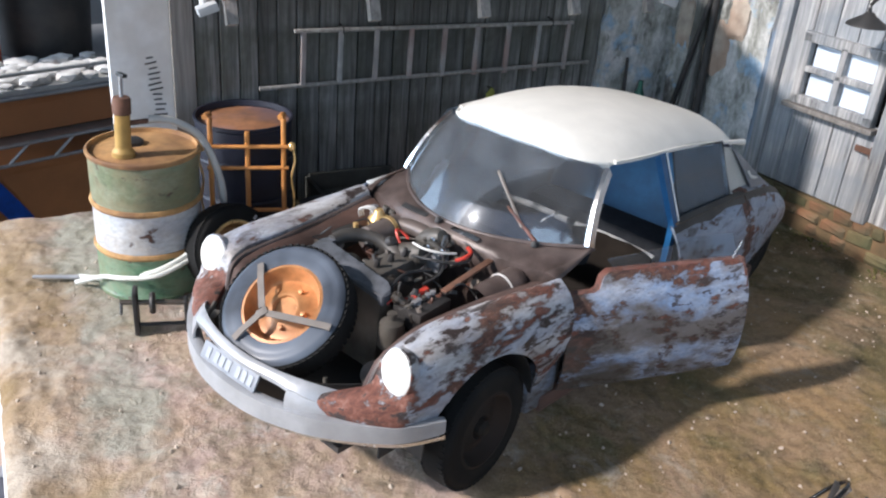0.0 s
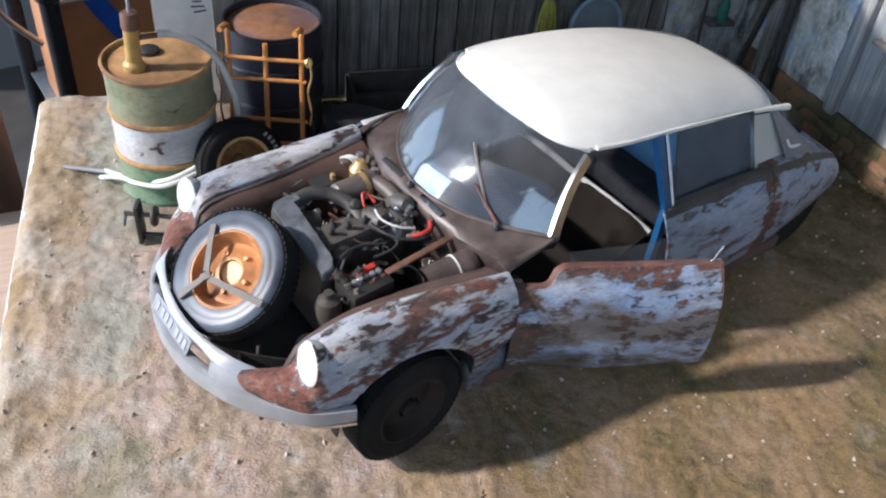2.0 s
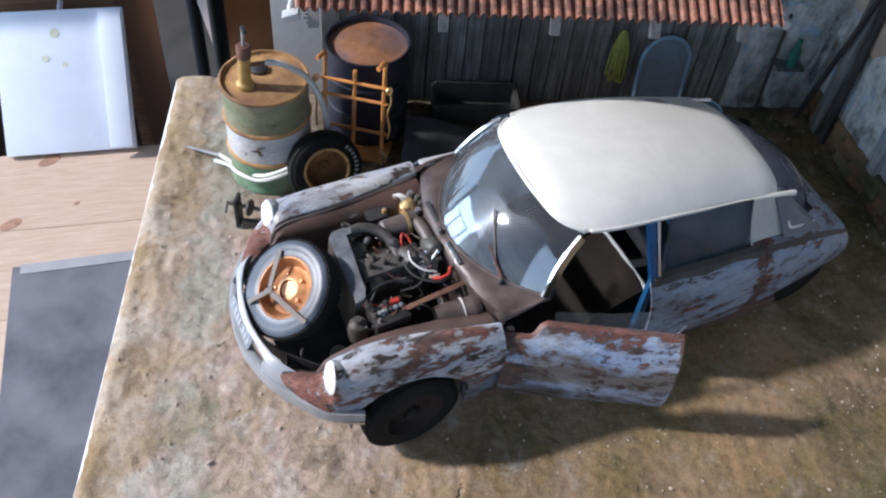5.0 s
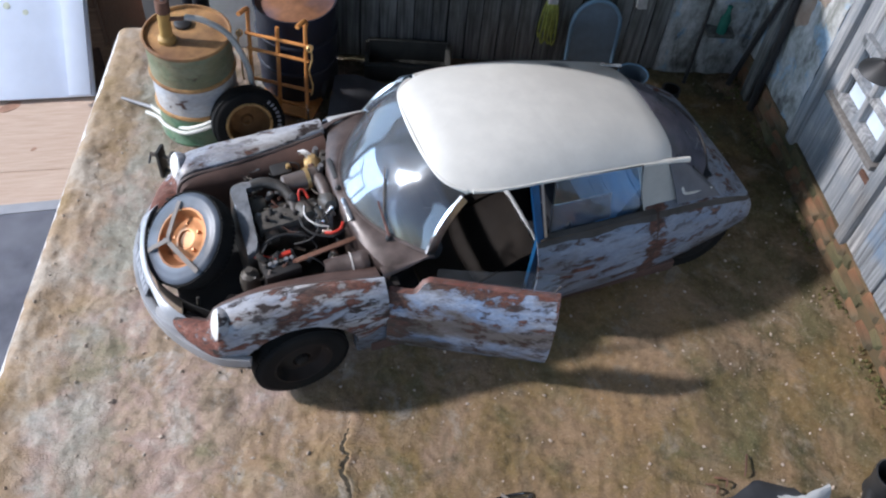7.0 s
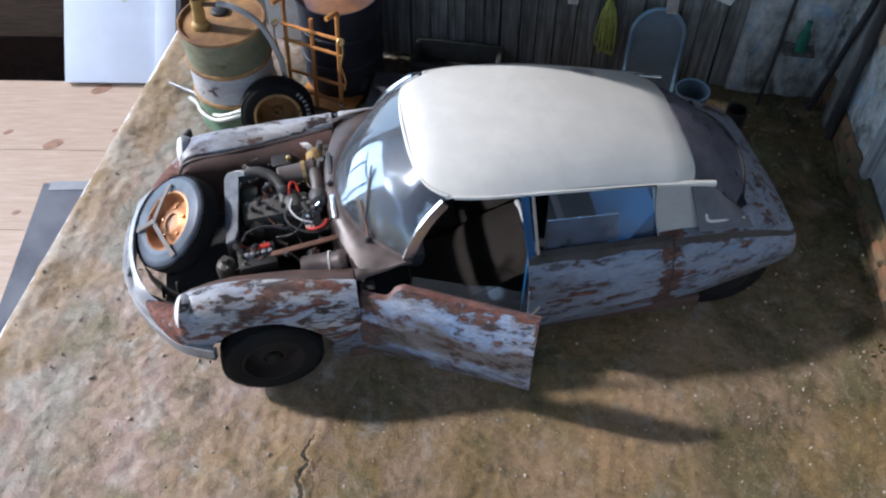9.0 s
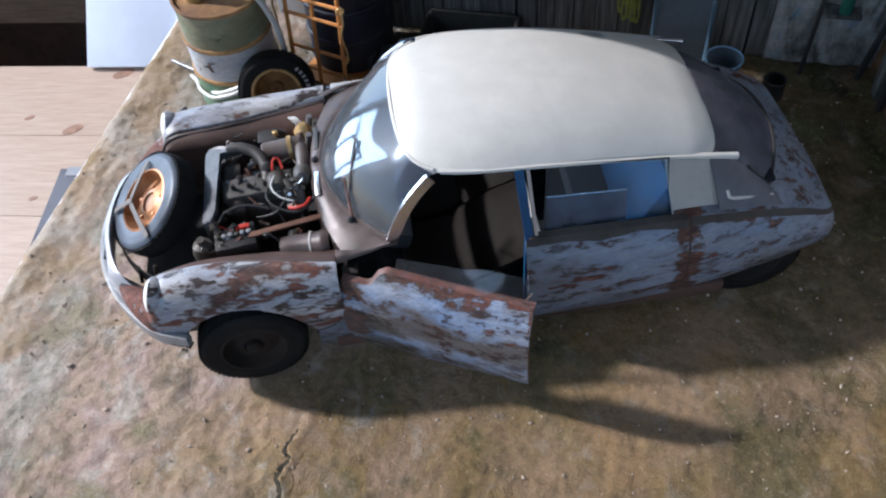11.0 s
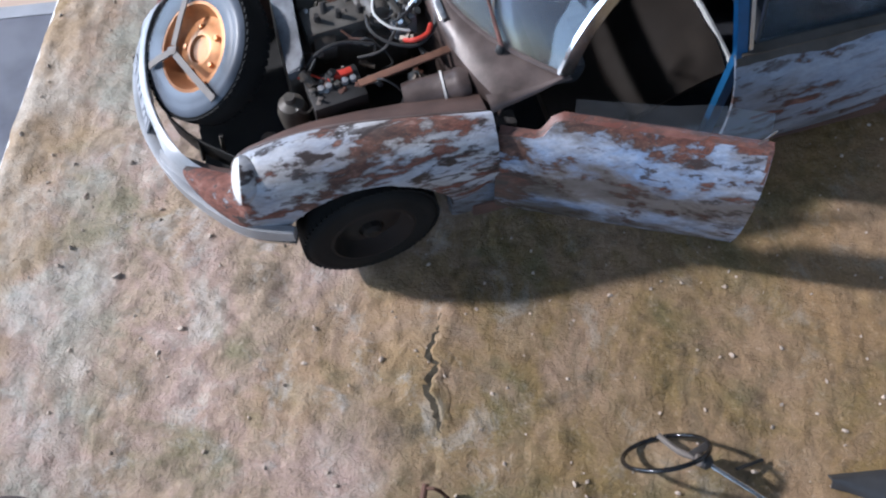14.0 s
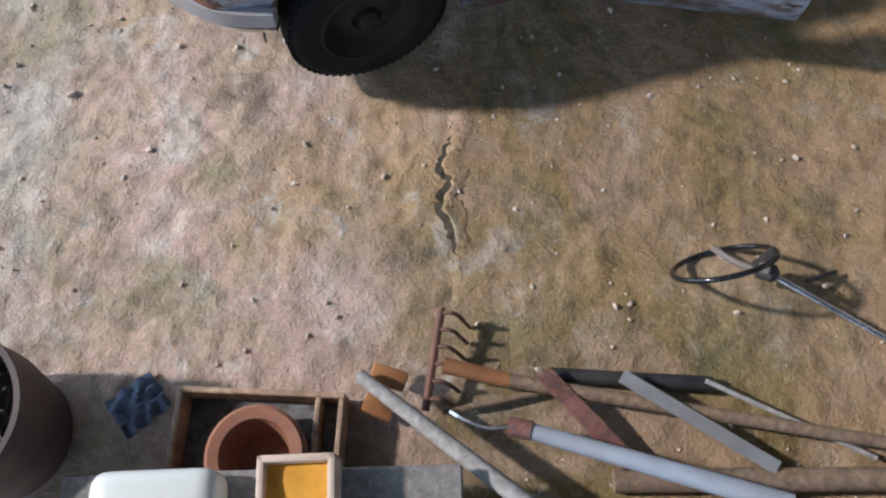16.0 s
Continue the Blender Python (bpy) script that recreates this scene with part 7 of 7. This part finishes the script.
# ---- front of the diorama: steering wheel, tools, pots ----
sw = thing("steering_wheel", Matrix(), "black steering wheel with bare column lying on the ground", "steering wheel")
C = Vector((0.1135, -0.2620, 0.0195))
nn = Vector((0.03, 0.85, 0.53)).normalized()
wm = Matrix.Translation(C) @ nn.to_track_quat("Z", "Y").to_matrix().to_4x4()
part("rim", bm_lathe([(0.0228 + 0.0013 * math.cos(2 * math.pi * i / 10), 0.0013 * math.sin(2 * math.pi * i / 10)) for i in range(10)], 48, wm, True), plain("glossy_black", (0.012, 0.012, 0.013), 0.12), sw, "glossy black rim")
hub = Vector((0.1320, -0.2700, 0.0120))
part("spoke", bm_tube([C + Vector((0.010, -0.012, 0.014)), Vector((0.128, -0.270, 0.022)), hub], 0.0022, 8, 6), M_strap, sw, "taped single spoke")
part("spoke", bm_tube([C + Vector((0.004, 0.012, -0.014)), Vector((0.123, -0.262, 0.010)), hub], 0.0018, 8, 6), M_strap, sw)
part("boss", bm_lathe([(0, -0.003), (0.0042, -0.003), (0.0042, 0.004), (0.002, 0.006), (0, 0.006)], 14, Matrix.Translation(hub) @ pose(0, 0, 0, 70, 0, 40)), M_black, sw)
part("boss_fin", bm_box(0.002, 0.004, 0.016, Matrix.Translation(hub + Vector((-0.001, 0.004, 0.008))) @ pose(0, 0, 0, 10, 18, 30), 0.0006), M_black, sw)
part("column", bm_rod(hub, (0.205, -0.362, 0.006), 0.0015, 10), M_chrome, sw, "bare metal column")
part("stalk", bm_rod((0.148, -0.280, 0.0100), (0.166, -0.279, 0.0030), 0.0010, 6), M_black, sw)

rake = thing("garden_rake", Matrix(), "rusty iron rake with a brown wooden handle", "rake")
part("head_bar", bm_rod((-0.0115, -0.238, 0.016), (-0.0330, -0.278, 0.010), 0.0018, 8), M_rustpole, rake, "rusty head bar")
for i in range(6):
    p = Vector((-0.0115, -0.238, 0.016)).lerp(Vector((-0.0330, -0.278, 0.010)), (i + 0.3) / 6)
    part("tine", bm_tube([p, p + Vector((0.006, -0.003, 0.001)), p + Vector((0.011, -0.0065, -p.z + 0.001))], 0.0010, 6, 4), M_rustpole, rake)
part("ferrule", bm_rod((-0.019, -0.262, 0.012), (0.006, -0.2775, 0.0095), 0.0038, 12, 0.0034), M_copper, rake, "orange rusty ferrule")
part("handle", bm_rod((0.004, -0.2765, 0.0095), (0.190, -0.379, 0.0060), 0.0033, 12, 0.0028), M_brownwood, rake, "brown wooden handle")


def stick(name, a, b, r, mat, label, category="tool", flat=None, r2=None):
    e = thing(name, Matrix(), label, category)
    if flat:
        d = (Vector(b) - Vector(a))
        part("blade", bm_sweep([a, b], [(-flat, -r), (flat, -r), (flat * 0.9, r), (-flat * 0.9, r)]), mat, e, smooth=False)
    else:
        part("shaft", bm_rod(a, b, r, 12, r2), mat, e)
    return e


stick("wooden_pole", (-0.0550, -0.2560, 0.0200), (0.0250, -0.3790, 0.0330), 0.0030, M_greywood2, "pale grey wooden pole with a worn tip", "pole", None, 0.0048)
stick("rusty_strip", (0.0210, -0.2800, 0.0130), (0.0420, -0.3280, 0.0090), 0.0008, M_rust_red, "flat rusty iron strip lying across the handles", "iron strip", 0.0040)
stick("scythe_blade", (0.0520, -0.2930, 0.0150), (0.0990, -0.3500, 0.0090), 0.0007, M_alloy, "grey flat blade lying across the tools", "blade", 0.0031)
bt = stick("painted_tool", (0.0050, -0.3030, 0.0240), (0.0900, -0.3650, 0.0310), 0.0036, plain("blue_grey_paint", (0.30, 0.34, 0.40), 0.6, 0, 0.2, 60, 0.2, (0.18, 0.17, 0.16), 0.4), "blue-grey painted tool handle with a steel hook", "tool", None, 0.0046)
part("collar", bm_rod((-0.0020, -0.2985, 0.0230), (0.0060, -0.3035, 0.0242), 0.0042, 12), M_rust_red, bt, "red-brown collar")
part("hook", bm_tube([(-0.0010, -0.2990, 0.0235), (-0.0110, -0.2960, 0.0225), (-0.0190, -0.2890, 0.0200), (-0.0230, -0.2835, 0.0160)], 0.0011, 6, 6), M_chrome, bt, "thin steel hook")
stick("dark_bar", (0.0240, -0.2800, 0.0040), (0.0900, -0.3080, 0.0040), 0.0036, M_black, "dark iron bar on the ground", "bar")
stick("thin_rod", (0.0870, -0.3060, 0.0075), (0.1420, -0.3600, 0.0030), 0.0012, M_greywood2, "thin pale rod across the tools", "rod")
stick("weathered_beam", (0.0330, -0.3320, 0.0050), (0.1900, -0.3860, 0.0050), 0.0052, M_brownwood, "weathered brown beam along the brick edge", "beam")
stick("second_handle", (-0.0260, -0.2800, 0.0045), (0.0300, -0.2880, 0.0045), 0.0015, M_brownwood, "thin brown stick under the rake", "stick")
bits = thing("rusty_bracket", Matrix(), "pair of orange rusty iron plates", "bracket")
part("plate", bm_box(0.016, 0.009, 0.004, pose(-0.0435, -0.2590, 0.012, 15, 10, -35), 0.0012), M_copper, bits)
part("plate", bm_box(0.014, 0.009, 0.004, pose(-0.0520, -0.2690, 0.007, -10, 12, -40), 0.0012), M_copper, bits)

pot = thing("plant_pot", pose(-0.2140, -0.2240, 0.0, 0, 0, 0), "brown clay pot full of dry grey twigs", "pot")
part("wall", bm_lathe([(0, 0.0), (0.0290, 0.0), (0.0335, 0.030), (0.0335, 0.050), (0.0345, 0.056), (0.0345, 0.060), (0.0320, 0.060), (0.0310, 0.050), (0.0290, 0.018), (0, 0.018)], 40), plain("brown_clay", (0.042, 0.027, 0.022), 0.7, 0, 0.35, 50, 0.3, (0.17, 0.12, 0.10), 0.3), pot, "thick clay wall with a worn rim")
random.seed(8)
M_twig = plain("grey_dry_twigs", (0.075, 0.070, 0.060), 0.9, 0, 0.4, 100, 0.3)
part("litter", bm_grid([[(0.030 * (i / 14) * math.cos(2 * math.pi * j / 28), 0.030 * (i / 14) * math.sin(2 * math.pi * j / 28), 0.034 + 0.012 * noise.noise((i * 0.35 * math.cos(j * 0.2244), i * 0.35 * math.sin(j * 0.2244), 3.0))) for j in range(28)] for i in range(1, 15)], 0.0, True), plain("dark_leaf_litter", (0.032, 0.030, 0.024), 0.95, 0, 0.7, 130, 0.9, (0.13, 0.125, 0.10), 0.55), pot, "dark matted dry leaves")
for i in range(90):
    a, r = random.uniform(0, 6.28), random.uniform(0, 0.027)
    b, q = random.uniform(0, 6.28), random.uniform(0, 0.028)
    p0 = Vector((r * math.cos(a), r * math.sin(a), 0.028 + random.uniform(0, 0.012)))
    p1 = Vector((q * math.cos(b), q * math.sin(b), 0.036 + random.uniform(0, 0.018)))
    part("twig", bm_tube([p0, (p0 + p1) / 2 + Vector((random.uniform(-1, 1), random.uniform(-1, 1), random.uniform(0, 1))) * 0.011, p1], random.uniform(0.0003, 0.0010), 5, 3), M_twig, pot)

M_crate = wood_mat("worn_crate_wood", (0.16, 0.095, 0.055), (0.50, 0.34, 0.22), 0.75, (60, 60, 12))
crate = thing("wooden_crate", pose(-0.1071, -0.2674, 0.0, 0, 0, -22), "small wooden crate with thin worn sides", "crate")
for sx, sy, x, y in ((0.074, 0.0026, 0.001, 0.022), (0.074, 0.0026, 0.001, -0.034), (0.0026, 0.0534, -0.0347, -0.006), (0.0026, 0.0534, 0.0265, -0.006), (0.0026, 0.0534, 0.0367, -0.006)):
    part("side_board", bm_box(sx, sy, 0.016, pose(x, y, 0.008), 0.0006, 1), M_crate, crate, smooth=False)
part("bottom_board", bm_box(0.069, 0.053, 0.002, pose(0.001, -0.006, 0.0012)), M_darkwood, crate, smooth=False)
cpot = thing("clay_pot", pose(-0.1060, -0.2745, 0.0025, 0, 0, 0), "terracotta flower pot standing in the crate", "pot")
part("wall", bm_lathe([(0, 0.0), (0.0165, 0.0), (0.0195, 0.012), (0.0212, 0.013), (0.0216, 0.0200), (0.0200, 0.0215), (0.0155, 0.0210), (0.0140, 0.014), (0.0115, 0.003), (0, 0.003)], 36), M_terra, cpot)
# added sheet that paints a bluish smear on the shadowed ground
rag = thing("blue_smear", pose(-0.1545, -0.2300, 0.0005, 0, 0, 20), "crumpled sheet added for a bluish tint on the shadowed ground", "rag")
part("tint_sheet", bm_grid([[((-0.013 + 0.026 * i / 12) * (0.92 + 0.16 * noise.noise((j * 0.3, 1.0, 3.0))), (-0.011 + 0.022 * j / 10) * (0.92 + 0.16 * noise.noise((i * 0.3, 5.0, 2.0))), 0.0032 + 0.0034 * noise.noise((i * 0.5, j * 0.6, 9.0)) - 0.002 * max(abs(i - 6) / 6, abs(j - 5) / 5) ** 2) for j in range(11)] for i in range(13)], 0.0008), plain("dark_blue_tint", (0.085, 0.10, 0.145), 0.9, 0, 0.3, 80, 0.3), rag)

bench = thing("plank_bench", pose(-0.1060, -0.2960, 0.0, 0, 0, -17.5), "low bench of grey weathered planks at the front", "bench")
for y, z in ((0.004, 0.0355), (-0.0150, 0.0345), (-0.034, 0.035)):
    part("plank", bm_box(0.160, 0.0175, 0.005, pose(0, y, z, 0, 0, random.uniform(-0.8, 0.8)), 0.0008, 1), M_greywood2 if y < 0 else M_greywood, bench, smooth=False).rotation_euler = (0, 0, 0)
for x in (-0.072, 0.072):
    part("leg", bm_box(0.006, 0.044, 0.032, pose(x, -0.015, 0.016), 0.001), M_greywood, bench)
tub = thing("white_tub", pose(-0.1420, -0.2910, 0.0385, 0, 0, -17), "white rounded plastic tub on the bench", "tub")
part("body", bm_box(0.050, 0.036, 0.022, pose(0, 0, 0.011), 0.0085, 4), plain("white_plastic", (0.62, 0.63, 0.58), 0.35, 0, 0.05), tub)
box2 = thing("orange_box", pose(-0.0890, -0.3005, 0.0385, 0, 0, -17), "pale square box filled with orange powder", "box")
M_pinkbox = plain("pale_card", (0.55, 0.42, 0.32), 0.7, 0, 0.1)
for sx, sy, x, y in ((0.030, 0.003, 0, 0.0135), (0.030, 0.003, 0, -0.0135), (0.003, 0.030, 0.0135, 0), (0.003, 0.030, -0.0135, 0)):
    part("box_side", bm_box(sx, sy, 0.018, pose(x, y, 0.009), 0.0012), M_pinkbox, box2)
part("powder", bm_grid([[(-0.012 + 0.024 * i / 8, -0.012 + 0.024 * j / 8, 0.0125 + 0.0015 * noise.noise((i * 0.4, j * 0.4, 2))) for j in range(9)] for i in range(9)], 0.002), plain("orange_powder", (0.62, 0.30, 0.03), 0.9, 0, 0.2, 90, 0.4), box2, "orange powder")

# low row of bricks along the front edge
kerb = thing("brick_edge", Matrix(), "low row of pale orange bricks at the front", "wall", kind="structure")
M_brickpale = plain("pale_orange_brick", (0.42, 0.24, 0.16), 0.9, 0, 0.25, 60, 0.4, (0.45, 0.36, 0.30), 0.4, island=0.25)
for i in range(9):
    br = part("brick", bm_box(0.030, 0.014, 0.016, Matrix(), 0.0018, 1), M_brickpale, kerb, smooth=False)
    p = Vector((-0.030, -0.3420, 0.008)) + Vector((0.95, -0.31, 0)) * 0.0318 * i
    br.location = p
    br.rotation_euler = (radians(random.uniform(-3, 3)), 0, radians(-18 + random.uniform(-3, 3)))

# dark folded sheets near the side wall's front
fold = thing("bent_mudguard", pose(0.2950, -0.3330, 0.0, 0, 0, -10), "dark bent mudguard lying on the ground, torn pale edges", "mudguard")


def guard(t, k):
    """t from the thin tip to the torn end, k across from the far edge to the near one."""
    w = 0.007 + 0.040 * math.sin(math.pi * min(1.0, t * 0.92)) ** 1.3 + 0.010 * max(0.0, 1 - abs(t - 0.70) / 0.10)
    y = 0.018 - 0.008 * t + 0.012 * max(0.0, 1 - abs(t - 0.70) / 0.14) - w * k
    z = 0.002 + 0.013 * math.sin(math.pi * min(1.0, 0.15 + 0.8 * k)) * (0.45 + 0.55 * t) + 0.0012 * noise.noise((t * 9, k * 3, 2.0))
    return (-0.105 + 0.180 * t, y, z)


part("shell", bm_grid([[guard(0.86 * i / 30, j / 8) for j in range(9)] for i in range(31)], 0.0012), M_sheet, fold, "dull dark metal")
part("torn_edge", bm_grid([[Vector(guard(0.74 + 0.26 * i / 14, 0.35 + 0.62 * j / 5 + 0.10 * noise.noise((i * 0.8, j, 3.0)))) + Vector((0, 0, 0.0018)) for j in range(6)] for i in range(15)], 0.0006), M_greypanel, fold, "pale torn edge")
part("rolled_rim", bm_tube([Vector(guard(0.30 + 0.56 * i / 9, 1.0)) + Vector((0, 0, 0.001)) for i in range(10)], 0.0016, 8, 4), M_alloy, fold, "grey rolled rim")
part("rolled_rim", bm_tube([Vector(guard(0.60 + 0.26 * i / 6, 0.55)) + Vector((0, 0, 0.001)) for i in range(7)], 0.0010, 8, 4), M_greypanel, fold)
for i, (x, y) in enumerate(((-0.004, 0.024), (0.016, 0.030), (-0.034, 0.010), (-0.014, 0.020))):
    part("bent_wire", bm_tube([(x, y, 0.002), (x + 0.002, y + 0.005, 0.005), (x + (0.010 if i == 1 else -0.006), y + (0.018 if i == 1 else 0.010), 0.0015)], 0.0009, 6, 4), M_rustpole, fold)
boot = thing("rubber_boot", pose(0.412, -0.358, 0.0, 0, 0, 40), "black rubber boot standing by the side wall", "boot")
part("shaft", bm_lathe([(0.0125, 0.004), (0.0120, 0.016), (0.0140, 0.028), (0.0150, 0.036), (0.0135, 0.036), (0.0125, 0.028), (0.0100, 0.008)], 24), M_black, boot)
part("foot", bm_box(0.044, 0.022, 0.016, pose(-0.014, 0, 0.0085), 0.006, 3), M_black, boot)

# ---- storage rack behind ----
M_wire = plain("grey_wire", (0.46, 0.46, 0.47), 0.4, 0.6, 0.15)
M_post = plain("dark_steel_post", (0.05, 0.055, 0.065), 0.35, 0.5, 0.2)
M_boxorange = plain("brown_orange_box", (0.52, 0.22, 0.085), 0.5, 0, 0.15, 10, 0.1, (0.34, 0.15, 0.07), 0.4)
rack_m = pose(0.125, 1.15, 0, 0, 0, -3)
rackt = thing("wire_rack", rack_m, "steel wire storage rack with dark posts", "shelf")
for x in (0.0, 0.90):
    for y in (0.0, 0.42):
        part("post", bm_lathe([(0.017, Z0), (0.017, 0.9)], 20, pose(x, y, 0)), M_post, rackt)
        for z in (-0.215, -0.235):
            part("collar", bm_lathe([(0.0175, z), (0.0215, z + 0.004), (0.0215, z + 0.030), (0.0175, z + 0.034)], 20, pose(x, y, 0)), M_post, rackt)
for zt in (-0.208, -0.126, -0.58, 0.32):
    part("edge_wire", bm_rod((0, 0, zt), (0.90, 0, zt), 0.0035, 8), M_wire, rackt)
    if zt == -0.126:
        part("shelf_deck", bm_box(0.90, 0.42, 0.003, pose(0.45, 0.21, zt + 0.002)), M_wire, rackt)
        continue
    part("edge_wire", bm_rod((0, 0, zt - 0.034), (0.90, 0, zt - 0.034), 0.0035, 8), M_wire, rackt)
    for i in range(11):
        part("truss_wire", bm_rod((0.04 + 0.08 * i, 0, zt - 0.034), (0.08 + 0.08 * i, 0, zt), 0.0028, 6), M_wire, rackt)
    part("shelf_deck", bm_box(0.90, 0.42, 0.004, pose(0.45, 0.21, zt + 0.002)), M_wire, rackt)
for nm, x, y, z, sx, sy, sz, mt, lb in (("storage_box", 0.26, 0.17, -0.202, 0.46, 0.28, 0.066, M_boxorange, "flat brown-orange box on the rack"),
                                       ("storage_box", 0.22, 0.20, -0.574, 0.40, 0.26, 0.30, M_boxorange, "large brown-orange box on the lower shelf"),
                                       ("storage_box", 0.66, 0.20, -0.202, 0.28, 0.26, 0.07, M_bay, "dark brown box on the rack")):
    e = thing(nm, rack_m @ pose(x, y, z), lb, "box")
    part("body", bm_box(sx, sy, sz, pose(0, 0, sz / 2), 0.006), mt, e)
    part("lid", bm_box(sx + 0.008, sy + 0.008, 0.016, pose(0, 0, sz - 0.006), 0.004), mt, e)
strap = thing("blue_strap", rack_m @ pose(0.12, 0.056, -0.574), "bright blue strap hanging over the box", "strap")
part("band", bm_sweep([(-0.04, -0.002, 0.318), (-0.02, -0.006, 0.28), (0.03, -0.006, 0.20), (0.05, -0.006, 0.12)], [(-0.018, -0.0015), (0.018, -0.0015), (0.018, 0.0015), (-0.018, 0.0015)], up=(0, 1, 0)), plain("bright_blue", (0.01, 0.10, 0.55), 0.5), strap)
foil = thing("stone_tray", rack_m @ pose(0.30, 0.085, -0.122), "shallow tray of pale grey stones on the rack", "tray")
part("tray", join(bm_box(0.56, 0.16, 0.006, pose(0, 0, 0.003), 0.002), bm_box(0.56, 0.005, 0.010, pose(0, -0.080, 0.005), 0.002), bm_rod((-0.28, -0.080, 0.036), (0.28, -0.080, 0.036), 0.004, 8)), M_greypanel, foil)
bms = []
random.seed(17)
for i in range(90):
    s = random.uniform(0.010, 0.020)
    b = bmesh.new()
    bmesh.ops.create_icosphere(b, subdivisions=1, radius=s)
    b.transform(pose(random.uniform(-0.26, 0.26), random.uniform(-0.07, 0.06), 0.012 + random.uniform(0, 0.006)) @ Matrix.Diagonal((1.3, 1, 0.6, 1)))
    bms.append(b)
tagged(part("gravel", join(*bms), plain("pale_stones", (0.62, 0.61, 0.59), 0.8, 0, 0.3, 40, 0.2), foil), kind="stuff")
tin = thing("paint_tin", rack_m @ pose(0.158, 0.22, -0.122), "red and white paint tin with black bars", "tin")
part("body", bm_lathe([(0, 0), (0.052, 0), (0.052, 0.20), (0.048, 0.205), (0, 0.205)], 32), plain("orange_red_tin", (0.62, 0.10, 0.03), 0.35, 0, 0.1), tin)
part("white_band", bm_lathe([(0.0525, 0.098), (0.0525, 0.175)], 32), M_bars, tin, "white upper band")
part("bars", join(*[bm_box(0.030, 0.001, 0.010, Matrix.Rotation(radians(a), 4, "Z") @ pose(0, -0.0527, z)) for a in (-40, 0, 40) for z in (0.055, 0.085)]), M_bars, tin)
pail = thing("black_bucket", rack_m @ pose(0.315, 0.26, -0.122), "large black bucket with a white lid", "bucket")
part("body", bm_lathe([(0, 0), (0.085, 0), (0.092, 0.125), (0, 0.125)], 36), M_black, pail)
part("lid", bm_lathe([(0.094, 0.120), (0.096, 0.126), (0.096, 0.180), (0.090, 0.184), (0, 0.184)], 36), M_greypanel, pail, "pale lid")
cable = thing("hanging_cable", pose(0.02, 1.22, 0), "grey cable hanging down beside the rack", "cable")
part("cord", bm_tube([(-0.02, 0, 0.5), (-0.01, 0.01, 0.1), (0.0, 0, -0.1), (0.03, 0.01, -0.26), (0.10, 0.03, -0.36)], 0.006, 8, 8), M_wire, cable)
